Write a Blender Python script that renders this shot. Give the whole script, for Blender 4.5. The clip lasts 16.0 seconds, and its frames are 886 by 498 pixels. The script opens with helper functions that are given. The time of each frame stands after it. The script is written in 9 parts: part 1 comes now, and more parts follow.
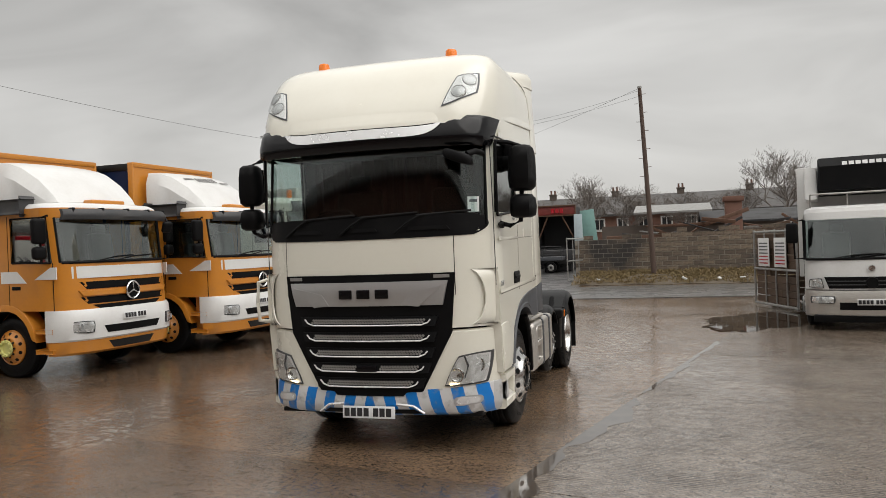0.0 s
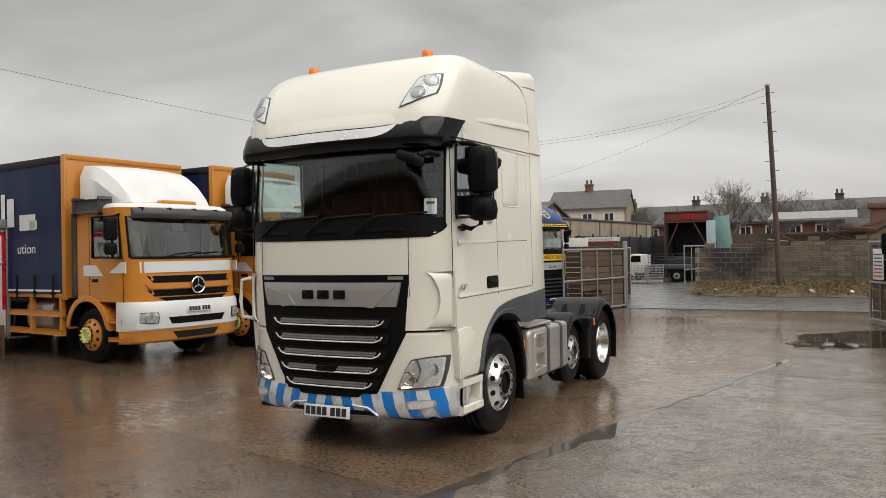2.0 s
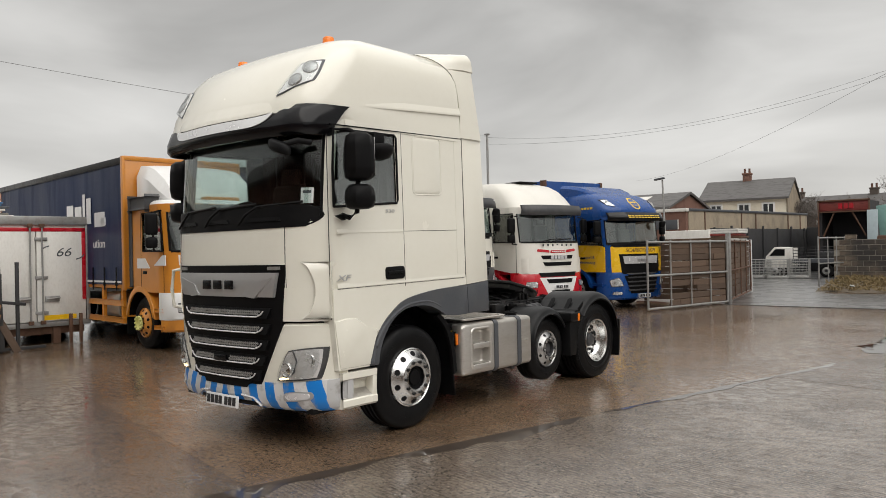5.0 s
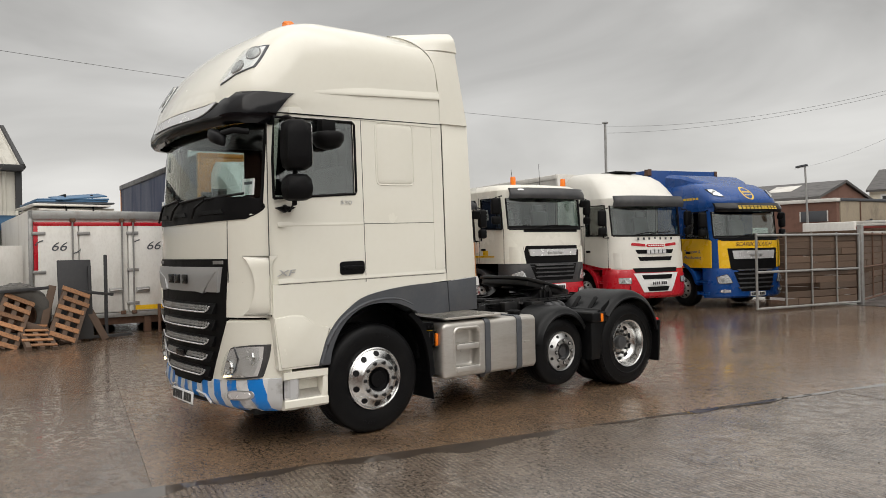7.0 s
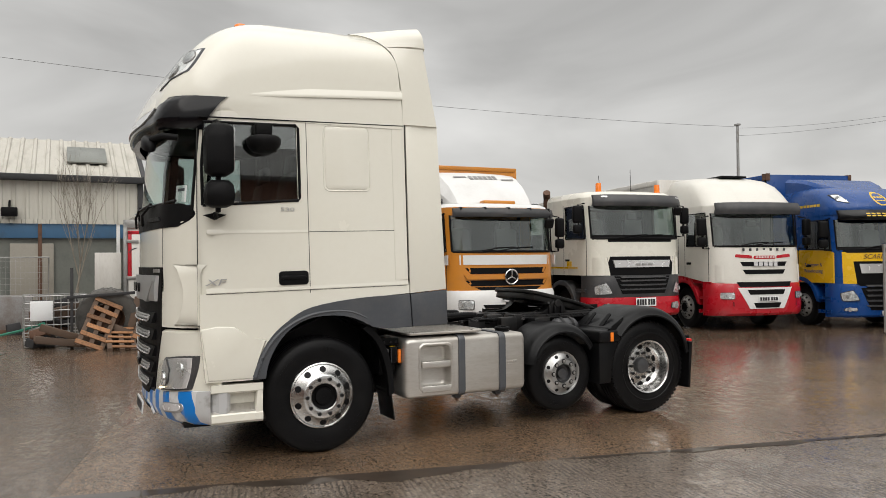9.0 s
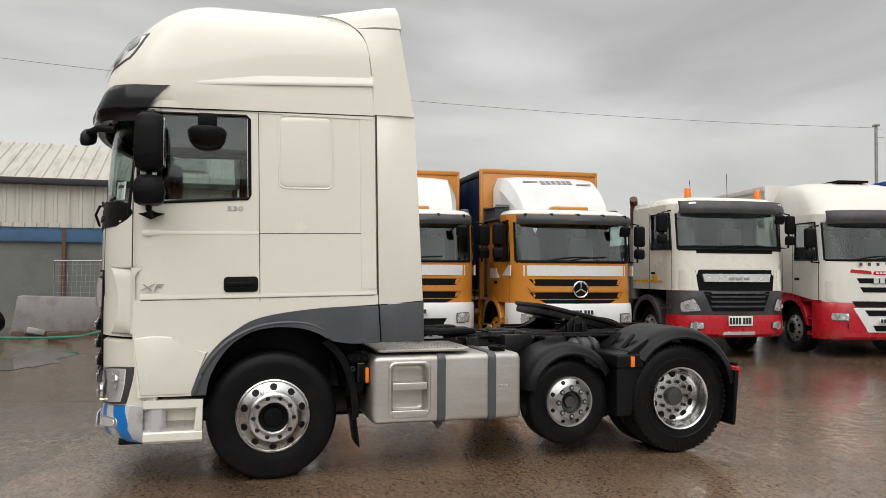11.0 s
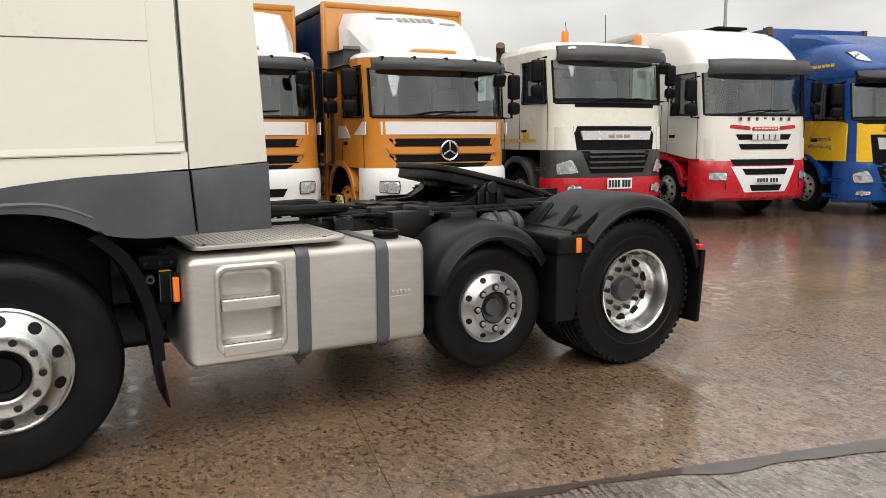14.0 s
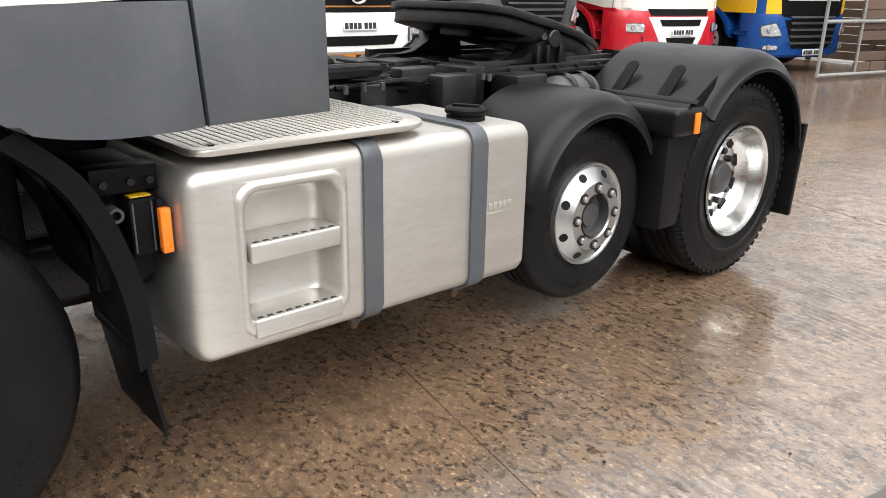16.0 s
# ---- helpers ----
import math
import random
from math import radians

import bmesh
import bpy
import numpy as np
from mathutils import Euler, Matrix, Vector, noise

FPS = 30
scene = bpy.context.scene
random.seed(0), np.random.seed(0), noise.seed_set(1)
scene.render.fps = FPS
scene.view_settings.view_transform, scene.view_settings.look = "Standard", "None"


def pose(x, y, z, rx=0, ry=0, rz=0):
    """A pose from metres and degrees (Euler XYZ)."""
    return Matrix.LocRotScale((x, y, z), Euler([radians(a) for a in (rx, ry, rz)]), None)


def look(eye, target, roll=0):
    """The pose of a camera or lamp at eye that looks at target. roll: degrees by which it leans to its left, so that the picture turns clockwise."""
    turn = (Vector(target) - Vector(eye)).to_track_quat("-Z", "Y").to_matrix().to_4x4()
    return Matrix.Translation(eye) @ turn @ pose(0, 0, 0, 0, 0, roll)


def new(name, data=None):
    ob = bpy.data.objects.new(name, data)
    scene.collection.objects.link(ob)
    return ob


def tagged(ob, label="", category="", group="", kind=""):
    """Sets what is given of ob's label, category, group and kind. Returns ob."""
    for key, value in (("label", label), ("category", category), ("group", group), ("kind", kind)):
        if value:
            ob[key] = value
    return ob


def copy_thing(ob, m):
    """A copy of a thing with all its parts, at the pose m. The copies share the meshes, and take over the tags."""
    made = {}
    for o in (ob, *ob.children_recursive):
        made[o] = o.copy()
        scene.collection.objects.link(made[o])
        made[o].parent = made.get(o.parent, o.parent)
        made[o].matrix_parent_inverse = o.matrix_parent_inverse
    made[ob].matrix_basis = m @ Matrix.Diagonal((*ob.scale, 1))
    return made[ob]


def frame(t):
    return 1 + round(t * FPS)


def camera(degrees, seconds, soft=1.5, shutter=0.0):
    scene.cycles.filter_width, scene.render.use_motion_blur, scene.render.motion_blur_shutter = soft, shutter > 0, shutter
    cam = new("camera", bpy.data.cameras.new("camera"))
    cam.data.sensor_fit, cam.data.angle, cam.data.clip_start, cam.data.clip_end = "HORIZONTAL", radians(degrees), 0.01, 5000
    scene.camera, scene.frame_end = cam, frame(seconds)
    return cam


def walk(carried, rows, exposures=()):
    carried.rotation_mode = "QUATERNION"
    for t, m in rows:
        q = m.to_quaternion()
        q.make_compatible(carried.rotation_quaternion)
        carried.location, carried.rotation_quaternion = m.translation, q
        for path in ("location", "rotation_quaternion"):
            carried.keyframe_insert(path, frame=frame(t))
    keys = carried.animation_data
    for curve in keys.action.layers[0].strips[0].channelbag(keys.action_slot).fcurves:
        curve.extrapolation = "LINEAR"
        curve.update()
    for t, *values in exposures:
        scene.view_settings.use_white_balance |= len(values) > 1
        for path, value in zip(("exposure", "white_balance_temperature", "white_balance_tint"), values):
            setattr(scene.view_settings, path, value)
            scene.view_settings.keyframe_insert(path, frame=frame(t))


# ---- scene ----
cam = camera(59.8, 16.0, 0.85)
PATH = [
    (0, (2.797, -7.992, 1.895), (2.211, -6.08, 1.887), -2.2),
    (0.5, (3.2, -7.825, 1.878), (2.511, -5.947, 1.874), -2.3),
    (1, (3.628, -7.643, 1.851), (2.82, -5.813, 1.854), -2.2),
    (1.5, (4.013, -7.476, 1.829), (3.13, -5.681, 1.839), -1.3),
    (2, (4.368, -7.245, 1.834), (3.428, -5.479, 1.847), -1.0),
    (2.5, (4.727, -6.993, 1.822), (3.736, -5.256, 1.816), -0.8),
    (3, (5.058, -6.727, 1.79), (4.02, -5.018, 1.77), -0.7),
    (3.5, (5.403, -6.492, 1.777), (4.278, -4.839, 1.771), -1.3),
    (4, (5.743, -6.233, 1.767), (4.536, -4.638, 1.796), -1.3),
    (4.5, (6.002, -5.887, 1.769), (4.75, -4.327, 1.796), -1.3),
    (4.7, (6.147, -5.771, 1.754), (4.876, -4.227, 1.771), -1.3),
    (6.8, (7.144, -4.096, 1.707), (5.614, -2.809, 1.717), -0.8),
    (7, (7.212, -3.916, 1.705), (5.637, -2.684, 1.705), -1.1),
    (7.5, (7.414, -3.443, 1.685), (5.755, -2.327, 1.668), -1.8),
    (8, (7.543, -2.957, 1.633), (5.85, -1.893, 1.617), -1.9),
    (8.5, (7.648, -2.465, 1.661), (5.9, -1.494, 1.68), -1.3),
    (9, (7.737, -2.042, 1.684), (5.943, -1.159, 1.715), -0.6),
    (9.2, (7.707, -1.849, 1.692), (5.898, -0.997, 1.733), -0.4),
    (11.3, (7.291, -0.266, 1.656), (5.36, 0.253, 1.696), 0.9),
    (11.5, (7.186, -0.165, 1.66), (5.248, 0.33, 1.68), 1.3),
    (12, (6.802, 0.016, 1.601), (4.854, 0.462, 1.546), 1.0),
    (12.5, (6.347, 0.146, 1.575), (4.399, 0.59, 1.469), 0.3),
    (13, (5.879, 0.151, 1.568), (3.977, 0.758, 1.451), -0.6),
    (13.5, (5.403, 0.138, 1.543), (3.59, 0.963, 1.359), -1.1),
    (14, (4.971, 0.123, 1.52), (3.235, 1.075, 1.239), -0.3),
    (14.5, (4.489, 0.087, 1.494), (2.861, 1.173, 1.084), -0.1),
    (15, (3.978, 0.086, 1.45), (2.437, 1.241, 0.912), 0.9),
    (15.5, (3.489, 0.018, 1.435), (2.027, 1.233, 0.815), 1.8),
    (16, (3.035, 0.032, 1.419), (1.612, 1.282, 0.776), 1.0),
]
walk(cam, [(t, look(eye, target, roll)) for t, eye, target, roll in PATH], [(0, 0.10, 6500, 10), (8.0, 0.11, 6500, 10), (9.2, 0.14, 6450, 10), (11.5, 0.17, 6350, 10), (13.0, 0.33, 6300, 10), (14.0, 0.5, 6500, 10), (14.5, 0.66, 6750, 10), (15.0, 0.82, 6900, 10), (15.5, 1.02, 6530, 10), (16.0, 1.16, 6220, 10)])

# ---- world and light: a wet, overcast winter day ----
world = bpy.data.worlds.new("overcast")
scene.world = world
world.use_nodes = True
wn, wl = world.node_tree.nodes, world.node_tree.links
wn.clear()
w_out = wn.new("ShaderNodeOutputWorld")
w_bg = wn.new("ShaderNodeBackground")
w_sky = wn.new("ShaderNodeTexSky")
w_sky.sky_type = "NISHITA"
w_sky.sun_disc = False
w_sky.sun_elevation = radians(38)
w_sky.sun_rotation = radians(150)
w_sky.dust_density = 4.0
w_co = wn.new("ShaderNodeTexCoord")
w_map = wn.new("ShaderNodeMapping")
w_map.inputs["Scale"].default_value = (1.0, 1.0, 3.2)
w_noise = wn.new("ShaderNodeTexNoise")
w_noise.inputs["Scale"].default_value = 2.1
w_noise.inputs["Detail"].default_value = 5.0
w_noise.inputs["Roughness"].default_value = 0.48
w_noise.inputs["Distortion"].default_value = 0.5
w_ramp = wn.new("ShaderNodeValToRGB")
w_ramp.color_ramp.elements[0].position = 0.33
w_ramp.color_ramp.elements[0].color = (0.40, 0.392, 0.375, 1)
w_ramp.color_ramp.elements[1].position = 0.68
w_ramp.color_ramp.elements[1].color = (0.66, 0.65, 0.625, 1)
# brighter towards the horizon
w_sep = wn.new("ShaderNodeSeparateXYZ")
w_hr = wn.new("ShaderNodeMapRange")
w_hr.inputs["From Min"].default_value = 0.0
w_hr.inputs["From Max"].default_value = 0.42
w_hr.inputs["To Min"].default_value = 1.34
w_hr.inputs["To Max"].default_value = 0.92
# an overcast dome is brightest overhead
w_zr = wn.new("ShaderNodeMapRange")
w_zr.interpolation_type = "SMOOTHSTEP"
w_zr.inputs["From Min"].default_value = 0.30
w_zr.inputs["From Max"].default_value = 1.0
w_zr.inputs["To Min"].default_value = 1.0
w_zr.inputs["To Max"].default_value = 3.1
w_dome = wn.new("ShaderNodeMath")
w_dome.operation = "MULTIPLY"
w_mul = wn.new("ShaderNodeMix")
w_mul.data_type, w_mul.blend_type = "RGBA", "MULTIPLY"
w_mul.inputs["Factor"].default_value = 1.0
w_str = wn.new("ShaderNodeMix")
w_str.data_type, w_str.blend_type = "RGBA", "MIX"
w_str.inputs["Factor"].default_value = 0.06
w_sc = wn.new("ShaderNodeMix")
w_sc.data_type, w_sc.blend_type = "RGBA", "MULTIPLY"
w_sc.inputs["Factor"].default_value = 1.0
w_sc.inputs[7].default_value = (0.09, 0.09, 0.09, 1)
wl.new(w_co.outputs["Generated"], w_map.inputs["Vector"])
wl.new(w_map.outputs[0], w_noise.inputs["Vector"])
wl.new(w_noise.outputs["Fac"], w_ramp.inputs[0])
wl.new(w_co.outputs["Generated"], w_sep.inputs[0])
wl.new(w_sep.outputs["Z"], w_hr.inputs["Value"])
wl.new(w_ramp.outputs[0], w_mul.inputs[6])
wl.new(w_sep.outputs["Z"], w_zr.inputs["Value"])
wl.new(w_hr.outputs[0], w_dome.inputs[0])
wl.new(w_zr.outputs[0], w_dome.inputs[1])
wl.new(w_dome.outputs[0], w_mul.inputs[7])
wl.new(w_sky.outputs[0], w_sc.inputs[6])
wl.new(w_mul.outputs[2], w_str.inputs[6])
wl.new(w_sc.outputs[2], w_str.inputs[7])
wl.new(w_str.outputs[2], w_bg.inputs["Color"])
w_bg.inputs["Strength"].default_value = 0.94
wl.new(w_bg.outputs[0], w_out.inputs[0])

sun_data = bpy.data.lights.new("sun", "SUN")
sun_data.energy = 1.9
sun_data.angle = radians(70)
sun_data.color = (1.0, 0.97, 0.93)
sun = new("sun", sun_data)
sun.matrix_world = look((8.5, -2.4, 11.5), (0, 0, 0))


# ---- materials ----
def nodes_of(name):
    m = bpy.data.materials.new(name)
    m.use_nodes = True
    nt = m.node_tree
    return m, nt.nodes, nt.links, nt.nodes["Principled BSDF"]


def mix_rgb(n, l, fac, a, b, blend="MIX"):
    x = n.new("ShaderNodeMix")
    x.data_type, x.blend_type = "RGBA", blend
    for sock, v in ((0, fac), (6, a), (7, b)):
        if hasattr(v, "links"):
            l.new(v, x.inputs[sock])
        elif sock == 0:
            x.inputs[0].default_value = v
        else:
            x.inputs[sock].default_value = (*v[:3], 1)
    return x.outputs[2]


def noise_fac(n, l, scale, lo, hi, detail=5.0, stretch=(1, 1, 1), coord="Object", rough=0.55):
    co, mp = n.new("ShaderNodeTexCoord"), n.new("ShaderNodeMapping")
    mp.inputs["Scale"].default_value = stretch
    nz, rg = n.new("ShaderNodeTexNoise"), n.new("ShaderNodeMapRange")
    nz.inputs["Scale"].default_value = scale
    nz.inputs["Detail"].default_value = detail
    nz.inputs["Roughness"].default_value = rough
    rg.inputs["From Min"].default_value, rg.inputs["From Max"].default_value = lo, hi
    l.new(co.outputs[coord], mp.inputs[0])
    l.new(mp.outputs[0], nz.inputs["Vector"])
    l.new(nz.outputs["Fac"], rg.inputs["Value"])
    return rg.outputs[0]


def bump(n, l, p, height, strength=0.2, dist=0.01):
    b = n.new("ShaderNodeBump")
    b.inputs["Strength"].default_value, b.inputs["Distance"].default_value = strength, dist
    l.new(height, b.inputs["Height"])
    l.new(b.outputs[0], p.inputs["Normal"])


def mat(name, col, rough=0.5, metal=0.0, dirt=None, dirt_amount=0.35, grain=0.0, coat=0.0, scale=3.0, stretch=(1, 1, 1), spec=0.5):
    """A surface with its base colour, large stains of the dirt colour and a fine grain."""
    m, n, l, p = nodes_of(name)
    dirt = dirt or tuple(c * 0.6 for c in col)
    big = noise_fac(n, l, scale, 0.48, 0.78, 6.0, stretch)
    sm = noise_fac(n, l, scale * 14, 0.45, 0.75, 3.0, stretch)
    f = n.new("ShaderNodeMath")
    f.operation = "MULTIPLY"
    l.new(big, f.inputs[0])
    f.inputs[1].default_value = dirt_amount
    c = mix_rgb(n, l, f.outputs[0], col, dirt)
    f2 = n.new("ShaderNodeMath")
    f2.operation = "MULTIPLY"
    l.new(sm, f2.inputs[0])
    f2.inputs[1].default_value = dirt_amount * 0.35
    c = mix_rgb(n, l, f2.outputs[0], c, dirt)
    l.new(c, p.inputs["Base Color"])
    r = n.new("ShaderNodeMapRange")
    r.inputs["To Min"].default_value, r.inputs["To Max"].default_value = rough * 0.9, min(1, rough * 1.25 + 0.03)
    l.new(big, r.inputs["Value"])
    l.new(r.outputs[0], p.inputs["Roughness"])
    p.inputs["Metallic"].default_value = metal
    p.inputs["Specular IOR Level"].default_value = spec
    p.inputs["Coat Weight"].default_value = coat
    p.inputs["Coat Roughness"].default_value = 0.06
    if grain:
        bump(n, l, p, noise_fac(n, l, 60, 0.2, 0.8, 4.0), grain, 0.006)
    return m


def glass(name, tint=(0.75, 0.85, 0.82), rough=0.02, ior=1.5):
    m, n, l, p = nodes_of(name)
    n_out = n["Material Output"]
    n.remove(p)
    tr, gl, mx = n.new("ShaderNodeBsdfTransparent"), n.new("ShaderNodeBsdfGlossy"), n.new("ShaderNodeMixShader")
    # gloss that grows towards grazing, alike on both faces of the pane
    lw, pw, fr = n.new("ShaderNodeLayerWeight"), n.new("ShaderNodeMath"), n.new("ShaderNodeMath")
    lw.inputs["Blend"].default_value = 0.5
    pw.operation, fr.operation = "POWER", "MULTIPLY_ADD"
    f0 = ((ior - 1) / (ior + 1)) ** 2
    pw.inputs[1].default_value, fr.inputs[1].default_value, fr.inputs[2].default_value = 5.0, 1 - f0, f0
    l.new(lw.outputs["Facing"], pw.inputs[0])
    l.new(pw.outputs[0], fr.inputs[0])
    tr.inputs[0].default_value = (*tint, 1)
    gl.inputs["Roughness"].default_value = rough
    l.new(fr.outputs[0], mx.inputs[0])
    l.new(tr.outputs[0], mx.inputs[1])
    l.new(gl.outputs[0], mx.inputs[2])
    l.new(mx.outputs[0], n_out.inputs[0])
    return m


CREAM = mat("cream_paint", (0.735, 0.715, 0.63), 0.24, 0, (0.62, 0.58, 0.47), 0.22, 0, 0.6, 1.3)
CREAM_B = mat("ivory_paint", (0.70, 0.68, 0.60), 0.3, 0, (0.45, 0.42, 0.36), 0.3, 0, 0.3, 1.3)
SLATE = mat("slate_grey_plastic_paint", (0.058, 0.063, 0.072), 0.42, 0, (0.12, 0.115, 0.11), 0.4, 0.05, 0, 2.5)
BLACK = mat("black_plastic", (0.0045, 0.0045, 0.005), 0.5, 0, (0.010, 0.0095, 0.009), 0.5, 0.1, 0, 4, (1, 1, 1), 0.10)
GLOSSBLK = mat("gloss_black_visor", (0.004, 0.004, 0.005), 0.14, 0, (0.008, 0.008, 0.008), 0.3, 0, 0.0, 2, (1, 1, 1), 0.3)
MUDPL = mat("wet_mudguard_plastic", (0.0045, 0.0047, 0.0053), 0.36, 0, (0.010, 0.0095, 0.009), 0.4, 0.08, 0, 4, (1, 1, 1), 0.19)
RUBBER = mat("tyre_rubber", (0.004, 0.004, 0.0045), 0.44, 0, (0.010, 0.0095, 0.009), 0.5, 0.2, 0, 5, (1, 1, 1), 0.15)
CHASSIS = mat("greasy_chassis_steel", (0.006, 0.006, 0.0065), 0.4, 0.1, (0.025, 0.021, 0.018), 0.6, 0.2, 0, 6, (1, 1, 1), 0.4)
CHROME = mat("polished_alloy", (0.60, 0.60, 0.59), 0.25, 1.0, (0.35, 0.34, 0.32), 0.35, 0, 0, 9)
WHEELSIL = mat("dull_silver_wheel", (0.40, 0.40, 0.395), 0.34, 0.9, (0.22, 0.21, 0.20), 0.4, 0, 0, 9)
ALLOY = mat("brushed_aluminium", (0.57, 0.55, 0.515), 0.42, 0.8, (0.36, 0.32, 0.27), 0.6, 0.05, 0, 2.2, (0.6, 0.6, 3))
SILVER = mat("silver_badge_panel", (0.47, 0.47, 0.47), 0.34, 0.6, (0.33, 0.33, 0.33), 0.3, 0, 0.1, 4)
BRIGHT = mat("bright_trim", (0.72, 0.72, 0.72), 0.25, 0.5, (0.4, 0.4, 0.4), 0.3, 0, 0, 9)
GLASS = glass("windscreen_glass", (0.82, 0.88, 0.865), 0.015, 1.62)
DARKGLASS = glass("tinted_side_glass", (0.84, 0.90, 0.885), 0.015, 2.5)
BGGLASS = glass("sky_lit_glass", (0.82, 0.89, 0.87), 0.03, 2.2)
LAMPREF = mat("lamp_reflector", (0.86, 0.86, 0.86), 0.25, 0.55, (0.5, 0.5, 0.5), 0.4, 0, 0.3, 14)
LAMPWHITE = mat("bright_lamp_housing", (0.85, 0.85, 0.84), 0.25, 0.0, (0.6, 0.6, 0.6), 0.3, 0, 0.4, 14)
CLEAR = glass("clear_lamp_lens", (0.93, 0.94, 0.94))
# near-black colours carry the shade inside the cabs
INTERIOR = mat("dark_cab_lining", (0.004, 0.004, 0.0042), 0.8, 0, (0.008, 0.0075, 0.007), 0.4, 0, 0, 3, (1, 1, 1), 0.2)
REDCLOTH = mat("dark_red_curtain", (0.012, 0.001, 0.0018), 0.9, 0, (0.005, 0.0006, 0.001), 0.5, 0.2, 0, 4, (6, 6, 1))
AMBER = mat("amber_lens", (0.85, 0.20, 0.012), 0.25, 0, (0.6, 0.12, 0.01), 0.3)
REDLENS = mat("red_lens", (0.55, 0.015, 0.012), 0.25)
PLATE_W = mat("white_plate", (0.72, 0.73, 0.73), 0.4, 0, (0.5, 0.48, 0.45), 0.3)
PLATE_INK = mat("plate_ink", (0.02, 0.02, 0.022), 0.5)
WHITE = mat("white_paint", (0.66, 0.66, 0.65), 0.32, 0, (0.45, 0.43, 0.4), 0.35, 0, 0.2, 1.6)
DIRTYWHITE = mat("weathered_white_panel", (0.62, 0.60, 0.56), 0.5, 0, (0.33, 0.29, 0.25), 0.55, 0, 0, 1.6, (1, 1, 0.35))
BOXWHITE = mat("scuffed_white_door", (0.66, 0.645, 0.605), 0.45, 0, (0.34, 0.30, 0.26), 0.5, 0, 0, 1.8, (1, 1, 0.5))
IVORYW = mat("aged_white_paint", (0.66, 0.64, 0.585), 0.32, 0, (0.42, 0.40, 0.36), 0.3, 0, 0.2, 1.6)
ORANGE = mat("amber_orange_paint", (0.52, 0.20, 0.022), 0.34, 0, (0.30, 0.13, 0.04), 0.4, 0, 0.25, 1.8)
RED = mat("red_paint", (0.43, 0.008, 0.018), 0.3, 0, (0.25, 0.02, 0.02), 0.4, 0, 0.25, 2)
BLUE = mat("royal_blue_paint", (0.006, 0.052, 0.215), 0.3, 0, (0.006, 0.03, 0.11), 0.4, 0, 0.12, 2, (1, 1, 1), 0.35)
YELLOW = mat("yellow_paint", (0.72, 0.43, 0.012), 0.3, 0, (0.45, 0.25, 0.03), 0.35, 0, 0.3, 2)
GREYPL = mat("grey_bumper_plastic", (0.034, 0.035, 0.038), 0.5, 0, (0.13, 0.12, 0.11), 0.4, 0.1)
NAVY = mat("navy_curtain", (0.009, 0.019, 0.060), 0.42, 0, (0.014, 0.024, 0.060), 0.6, 0.1, 0, 1.4, (3, 3, 0.5), 0.22)
GALV = mat("galvanised_steel", (0.34, 0.34, 0.33), 0.45, 0.6, (0.17, 0.13, 0.10), 0.5, 0.1, 0, 6)
RUST = mat("rusty_steel", (0.11, 0.055, 0.032), 0.8, 0.1, (0.05, 0.03, 0.022), 0.6, 0.3, 0, 8)
PALLETW = mat("new_pallet_timber", (0.33, 0.155, 0.065), 0.75, 0, (0.10, 0.055, 0.032), 0.8, 0.2, 0, 3, (1, 8, 8))
OLDWOOD = mat("weathered_board", (0.085, 0.052, 0.033), 0.8, 0, (0.08, 0.06, 0.045), 0.6, 0.3, 0, 3, (1, 1, 9))


def vary_by_piece(m, low, high):
    """Every board of one material is a little lighter or darker than the next."""
    n, l = m.node_tree.nodes, m.node_tree.links
    p = [q for q in n if q.type == "BSDF_PRINCIPLED"][0]
    src = p.inputs["Base Color"].links[0].from_socket
    info, rng, mul = n.new("ShaderNodeObjectInfo"), n.new("ShaderNodeMapRange"), n.new("ShaderNodeVectorMath")
    rng.inputs["To Min"].default_value, rng.inputs["To Max"].default_value = low, high
    mul.operation = "SCALE"
    l.new(info.outputs["Random"], rng.inputs["Value"])
    l.new(src, mul.inputs[0])
    l.new(rng.outputs[0], mul.inputs["Scale"])
    l.new(mul.outputs[0], p.inputs["Base Color"])


vary_by_piece(OLDWOOD, 0.8, 1.3)
vary_by_piece(PALLETW, 0.45, 1.15)
POLEWOOD = mat("creosoted_pole", (0.085, 0.055, 0.042), 0.85, 0, (0.04, 0.03, 0.025), 0.6, 0.3, 0, 5, (6, 6, 0.4))
GOLD = mat("gold_lettering", (0.70, 0.45, 0.03), 0.4)
DUSTY = mat("dusty_worn_rubber", (0.085, 0.08, 0.072), 0.75, 0, (0.03, 0.028, 0.025), 0.6, 0.3, 0, 5)
SEAM = mat("shadowed_panel_seam", (0.035, 0.033, 0.03), 0.7)
CABLEGREY = mat("weathered_cable", (0.10, 0.10, 0.10), 0.7)
DARKBRICK = mat("sooty_brick", (0.095, 0.075, 0.062), 0.9, 0, (0.05, 0.042, 0.037), 0.6, 0.2, 0, 1.5)
SIDELIGHT, sn_, sl2_, sp_ = nodes_of("lit_side_light")
sp_.inputs["Base Color"].default_value = (0.9, 0.75, 0.5, 1)
sp_.inputs["Emission Color"].default_value = (1.0, 0.78, 0.45, 1)
sp_.inputs["Emission Strength"].default_value = 2.2
PALEINK = mat("pale_lettering", (0.66, 0.66, 0.66), 0.5)


